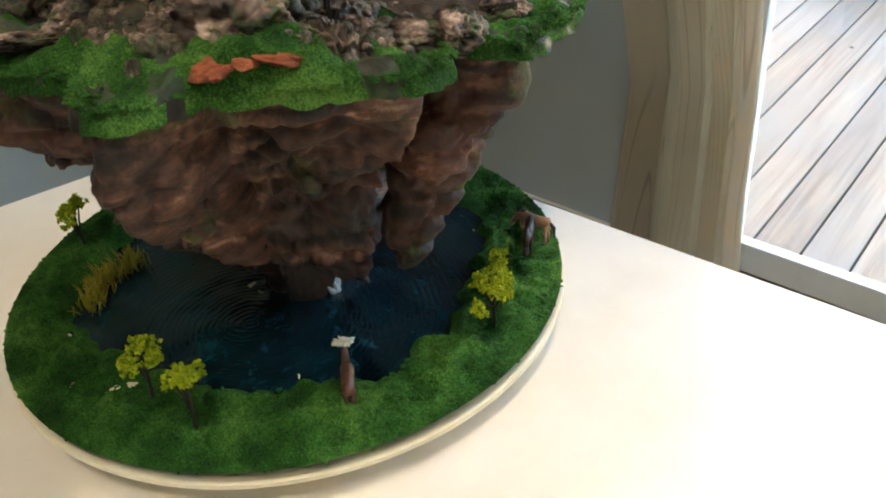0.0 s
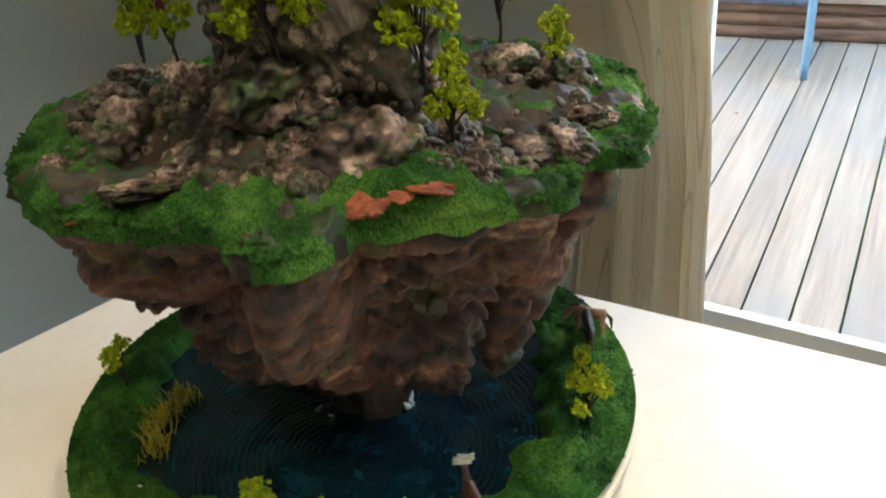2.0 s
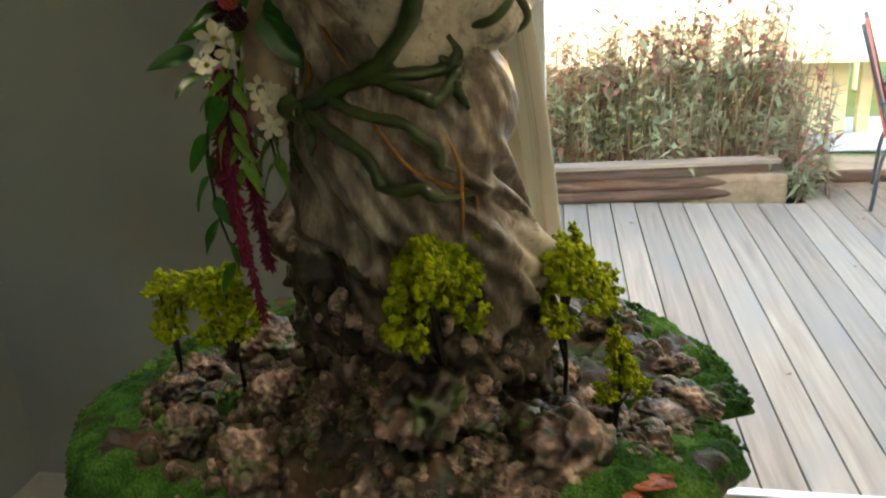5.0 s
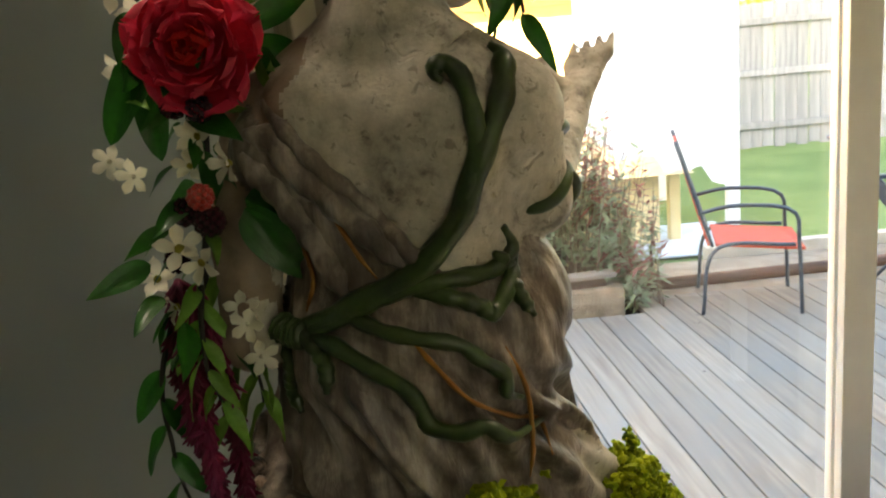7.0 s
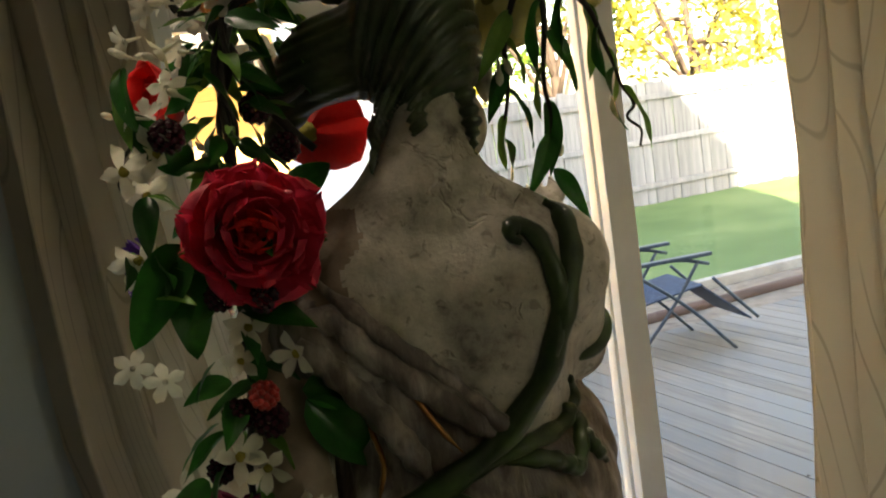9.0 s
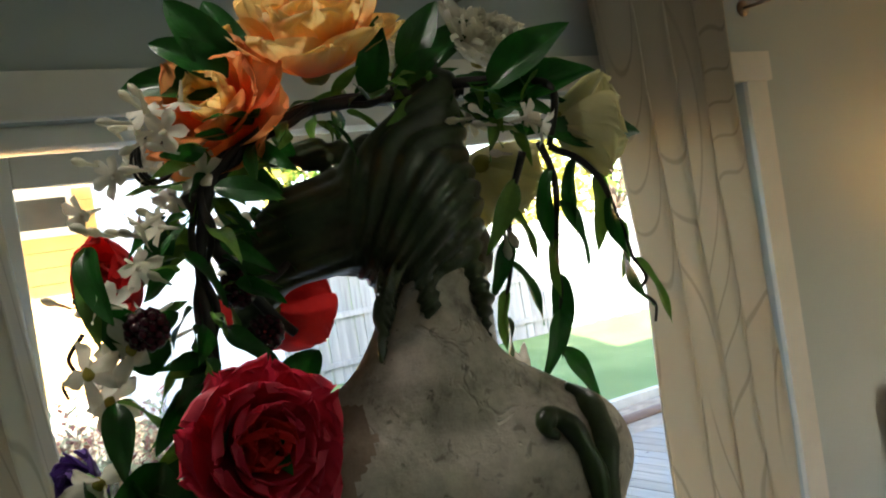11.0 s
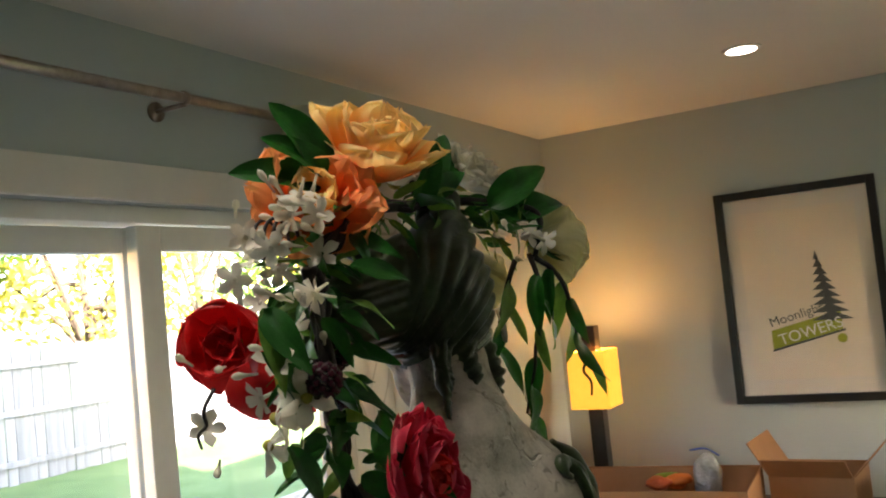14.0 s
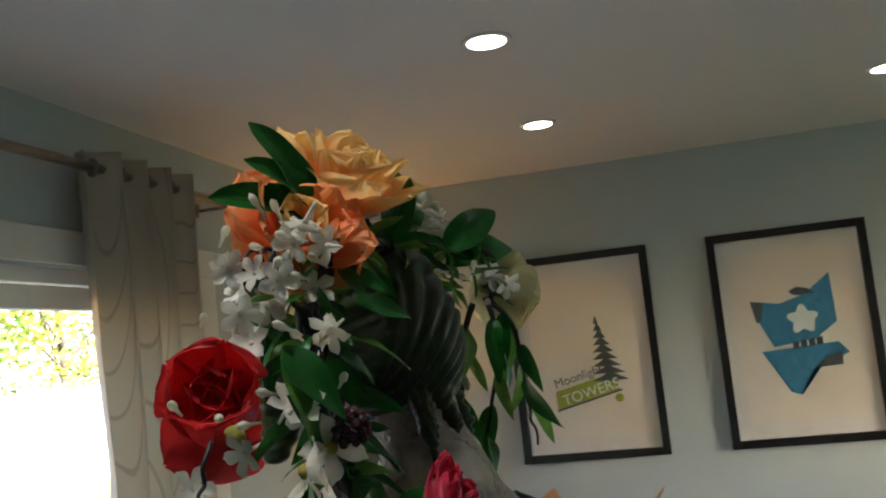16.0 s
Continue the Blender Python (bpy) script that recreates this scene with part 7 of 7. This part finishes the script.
part("roof", rf, simple("pale_roofing", "#d8cba6", "#ece2c4", 6, 0.8, 0.2), shed, "pale cream roof")

# white canvas shelter on posts over a grey mat
M_CANVAS = simple("white_canvas", "#e6e6e2", "#f2f2ee", 5, 0.7, 0.15)
sail = thing("canvas_shelter", "white canvas shelter with hanging sides on posts", "shelter", (0, 0, GZ))
nx_, nz_ = 26, 14
cv, cf = [], []
for side in (0, 1):
    for j in range(nz_ + 1):
        for i in range(nx_ + 1):
            u, w = i / nx_, j / nz_
            bot = 0.92 - 0.42 * u + 0.05 * math.sin(u * 19) + 0.02 * math.sin(u * 43)
            cv.append((1.05 + 1.2 * u, 6.02 + 0.03 * math.sin(u * 24) + 0.006 * side, 2.9 + (bot - 2.9) * w))
n1_ = (nx_ + 1) * (nz_ + 1)
for side in (0, 1):
    for j in range(nz_):
        for i in range(nx_):
            a0_ = side * n1_ + j * (nx_ + 1) + i
            q = (a0_, a0_ + 1, a0_ + nx_ + 2, a0_ + nx_ + 1)
            cf.append(q if side else q[::-1])
child("canvas_side", mesh("canvas_side", cv, cf, M_CANVAS), sail, None, "hanging white canvas side")
part("canvas_roof", boxed(-0.9, 2.3, 6.0, 8.2, 2.9, 2.93, 0.01), M_CANVAS, sail)
for x, y, mt in ((2.22, 6.05, M_VINYL), (1.86, 6.4, M_CREAMW), (2.22, 8.1, M_VINYL), (-0.85, 8.1, M_VINYL), (-0.85, 6.05, M_VINYL)):
    part("post", boxed(x - 0.045, x + 0.045, y - 0.045, y + 0.045, 0.0, 2.9, 0.006), mt, sail)
mat_ = thing("ground_mat", "pale blue-grey mat on the lawn under the shelter", "mat", (0, 0, GZ))
part("sheet", boxed(1.2, 2.35, 5.85, 6.9, 0.004, 0.02, 0.004), simple("mat_grey", "#a9b4c0", "#c2cad2", 8, 0.8, 0.2), mat_)

# board fence
M_FENCE = wood_mat("fence_wood", "#707173", "#9a9896", 1.8, 2, 0.8, 0.3)
fence = thing("board_fence", "weathered grey wooden board fence behind the lawn", "fence", (0, 11.0, 0))
bm = bmesh.new()
box(bm, -0.072, 0.072, -0.012, 0.012, GZ, 1.72, 0.004)
me = bpy.data.meshes.new("board")
bm.to_mesh(me)
bm.free()
me.materials.append(M_FENCE)
for k in range(110):
    child("board", me, fence, pose(3.2 + 0.152 * k, 0.01 * math.sin(k * 1.9), 0.02 * math.sin(k * 2.7)))
for z in (0.12, 0.80, 1.45):
    part("rail", boxed(3.0, 20.0, -0.06, -0.02, z, z + 0.08, 0.004), M_FENCE, fence)


# trees beyond the fence
M_TLEAF = leafy("tree_leaf", "#2f4a14", "#6f8a2a", 0.6, 0.3, scale=6)
M_TLEAF2 = leafy("tree_leaf_gold", "#8a8a2a", "#c2b048", 0.6, 0.35, scale=6)
M_TBARK = simple("tree_bark", "#33281e", "#5a4a3a", 6, 0.85, 0.6, 0.02)


def tree(x, y, h, w, seed, mat, z0=-0.1):
    r = np.random.default_rng(seed)
    t = thing("garden_tree", "leafy garden tree with sunlit crown behind the fence", "tree", (x, y, z0), "trees beyond the fence")
    vf = [tube(spline([(0, 0, -0.2), (0.1, 0.05, h * 0.3), (0.0, 0.1, h * 0.7)], 10), np.linspace(0.16, 0.05, 10), 8)]
    cs = []
    for k in range(9):
        a = r.uniform(0, 6.28)
        c = np.array([math.cos(a) * w * r.uniform(.3, 1), math.sin(a) * w * r.uniform(.3, 1), h * r.uniform(0.35, 1.0)])
        cs.append(c)
        s = np.array([0.05, 0.05, h * r.uniform(.25, .6)])
        vf.append(tube(spline([s, (s + c) / 2 + [0, 0, .15], c], 8), np.linspace(0.05, 0.015, 8), 6))
    V, F = join(*vf)
    child("trunk", mesh("trunk", V, F, M_TBARK), t)
    n = 2600
    ci = r.integers(0, len(cs), n)
    d = r.standard_normal((n, 3))
    d /= np.linalg.norm(d, axis=1)[:, None]
    p = np.array(cs)[ci] + d * (r.random(n) ** 0.4)[:, None] * np.array([w * 0.5, w * 0.5, h * 0.18])
    a = r.standard_normal((n, 3))
    a /= np.linalg.norm(a, axis=1)[:, None]
    b = np.cross(a, r.standard_normal((n, 3)))
    b /= np.linalg.norm(b, axis=1)[:, None]
    s = r.uniform(0.06, 0.14, n)[:, None]
    V = np.stack([p - a * s, p + b * s * 0.45, p + a * s, p - b * s * 0.45], 1).reshape(-1, 3)
    F = [(4 * i, 4 * i + 1, 4 * i + 2, 4 * i + 3) for i in range(n)]
    child("crown", mesh("crown", V, F, mat, False), t)


for k, (x, y, h, w) in enumerate(((4.5, 13.5, 4.5, 1.6), (7.2, 13.2, 5.0, 1.9), (9.8, 12.8, 4.8, 2.0), (12.6, 12.9, 5.4, 2.2), (16.0, 12.6, 5.0, 2.3), (19.5, 12.2, 5.6, 2.5), (23, 10, 5.5, 2.6), (1.0, 15.0, 6.0, 2.2), (-4, 15.5, 6.5, 2.6))):
    tree(x, y, h, w, 70 + k, M_TLEAF2 if k in (0, 2, 4) else M_TLEAF)

# garden chairs on the deck
M_TUBE = simple("chair_tube", "#3a4046", "#565d64", 40, 0.4, 0.1, metal=0.4)
M_REDSEAT = simple("red_sling", "#c2452f", "#d9583c", 30, 0.7, 0.3)
M_BLUESEAT = simple("blue_sling", "#2d3444", "#4a5468", 30, 0.7, 0.3)
ch = thing("garden_chair", "garden chair with orange-red sling seat and dark tube frame", "garden chair")
ch.matrix_world = pose(1.83, 4.62, -0.1, 0, 0, -14)
s = bmesh.new()
box(s, -0.25, 0.25, -0.27, 0.27, 0.40, 0.415, 0.004, pose(0, 0, 0, 0, 4, 0))
part("seat", s, M_REDSEAT, ch, "orange-red sling seat")
s = bmesh.new()
box(s, -0.008, 0.008, -0.26, 0.26, 0.0, 0.62, 0.004, pose(-0.26, 0, 0.42, 0, -16, 0))
part("backrest", s, M_REDSEAT, ch, "orange-red sling back")
for y in (-0.28, 0.28):
    for pts in ([(0.26, y, 0.0), (0.24, y, 0.42), (0.20, y, 0.62), (-0.1, y, 0.66), (-0.32, y, 0.62)], [(-0.30, y, 0.0), (-0.22, y, 0.4), (0.22, y, 0.42)], [(-0.24, y, 0.42), (-0.44, y, 1.05)]):
        V, F = tube(spline(pts, 16), 0.012, 8)
        child("frame_tube", mesh("frame_tube", V, F, M_TUBE), ch)
lo = thing("lounge_chair", "reclining blue-grey sling lounge chair on the deck", "lounge chair")
lo.matrix_world = pose(3.02, 4.5, -0.1, 0, 0, -8)
for nm, bx, m in (("seat", (-0.25, 0.25, -0.25, 0.25, -0.006, 0.006), pose(0, 0, 0.42, 0, -8, 0)), ("leg_rest", (0.0, 0.45, -0.24, 0.24, -0.006, 0.006), pose(0.24, 0, 0.45, 0, 40, 0)), ("backrest", (-0.7, 0.0, -0.24, 0.24, -0.006, 0.006), pose(-0.24, 0, 0.40, 0, 52, 0))):
    s = bmesh.new()
    box(s, *bx, 0.004, m)
    part(nm, s, M_BLUESEAT, lo)
for y in (-0.29, 0.29):
    for pts in ([(-0.32, y, 0.66), (0.05, y, 0.66), (0.28, y, 0.60)], [(-0.35, y, 0.0), (0.0, y, 0.36), (0.2, y, 0.62)], [(0.42, y, 0.0), (0.1, y, 0.34), (-0.25, y, 0.62)], [(0.3, y, 0.5), (0.6, y, 0.18)]):
        V, F = tube(spline(pts, 10), 0.012, 8)
        child("frame_tube", mesh("frame_tube", V, F, M_TUBE), lo)
    part("armrest", boxed(-0.34, 0.30, y - 0.03, y + 0.03, 0.655, 0.68, 0.008), M_TUBE, lo)
bc = thing("garden_chair", "blue-grey bent tube garden chair frame on the deck", "garden chair", group="garden chairs")
bc.matrix_world = pose(-0.66, 3.98, -0.1, 0, 0, 4)
M_BLUEST = simple("blue_steel", "#5b7f9a", "#7296ae", 20, 0.45, 0.1)
for x in (-0.27, 0.27):
    V, F = tube(spline([(x, -0.17, 0.0), (x, -0.17, 0.30), (x, -0.16, 0.56), (x, -0.10, 0.63), (x - 0.02, 0.0, 0.62), (x - 0.03, 0.12, 0.45), (x - 0.04, 0.22, 0.0)], 30), 0.019, 10)
    child("leg_loop", mesh("leg_loop", V, F, M_BLUEST), bc)
part("seat", boxed(-0.25, 0.25, -0.16, 0.22, 0.36, 0.385, 0.01), M_BLUESEAT, bc)
part("backrest", boxed(-0.25, 0.25, 0.20, 0.225, 0.38, 0.62, 0.01), M_BLUESEAT, bc)
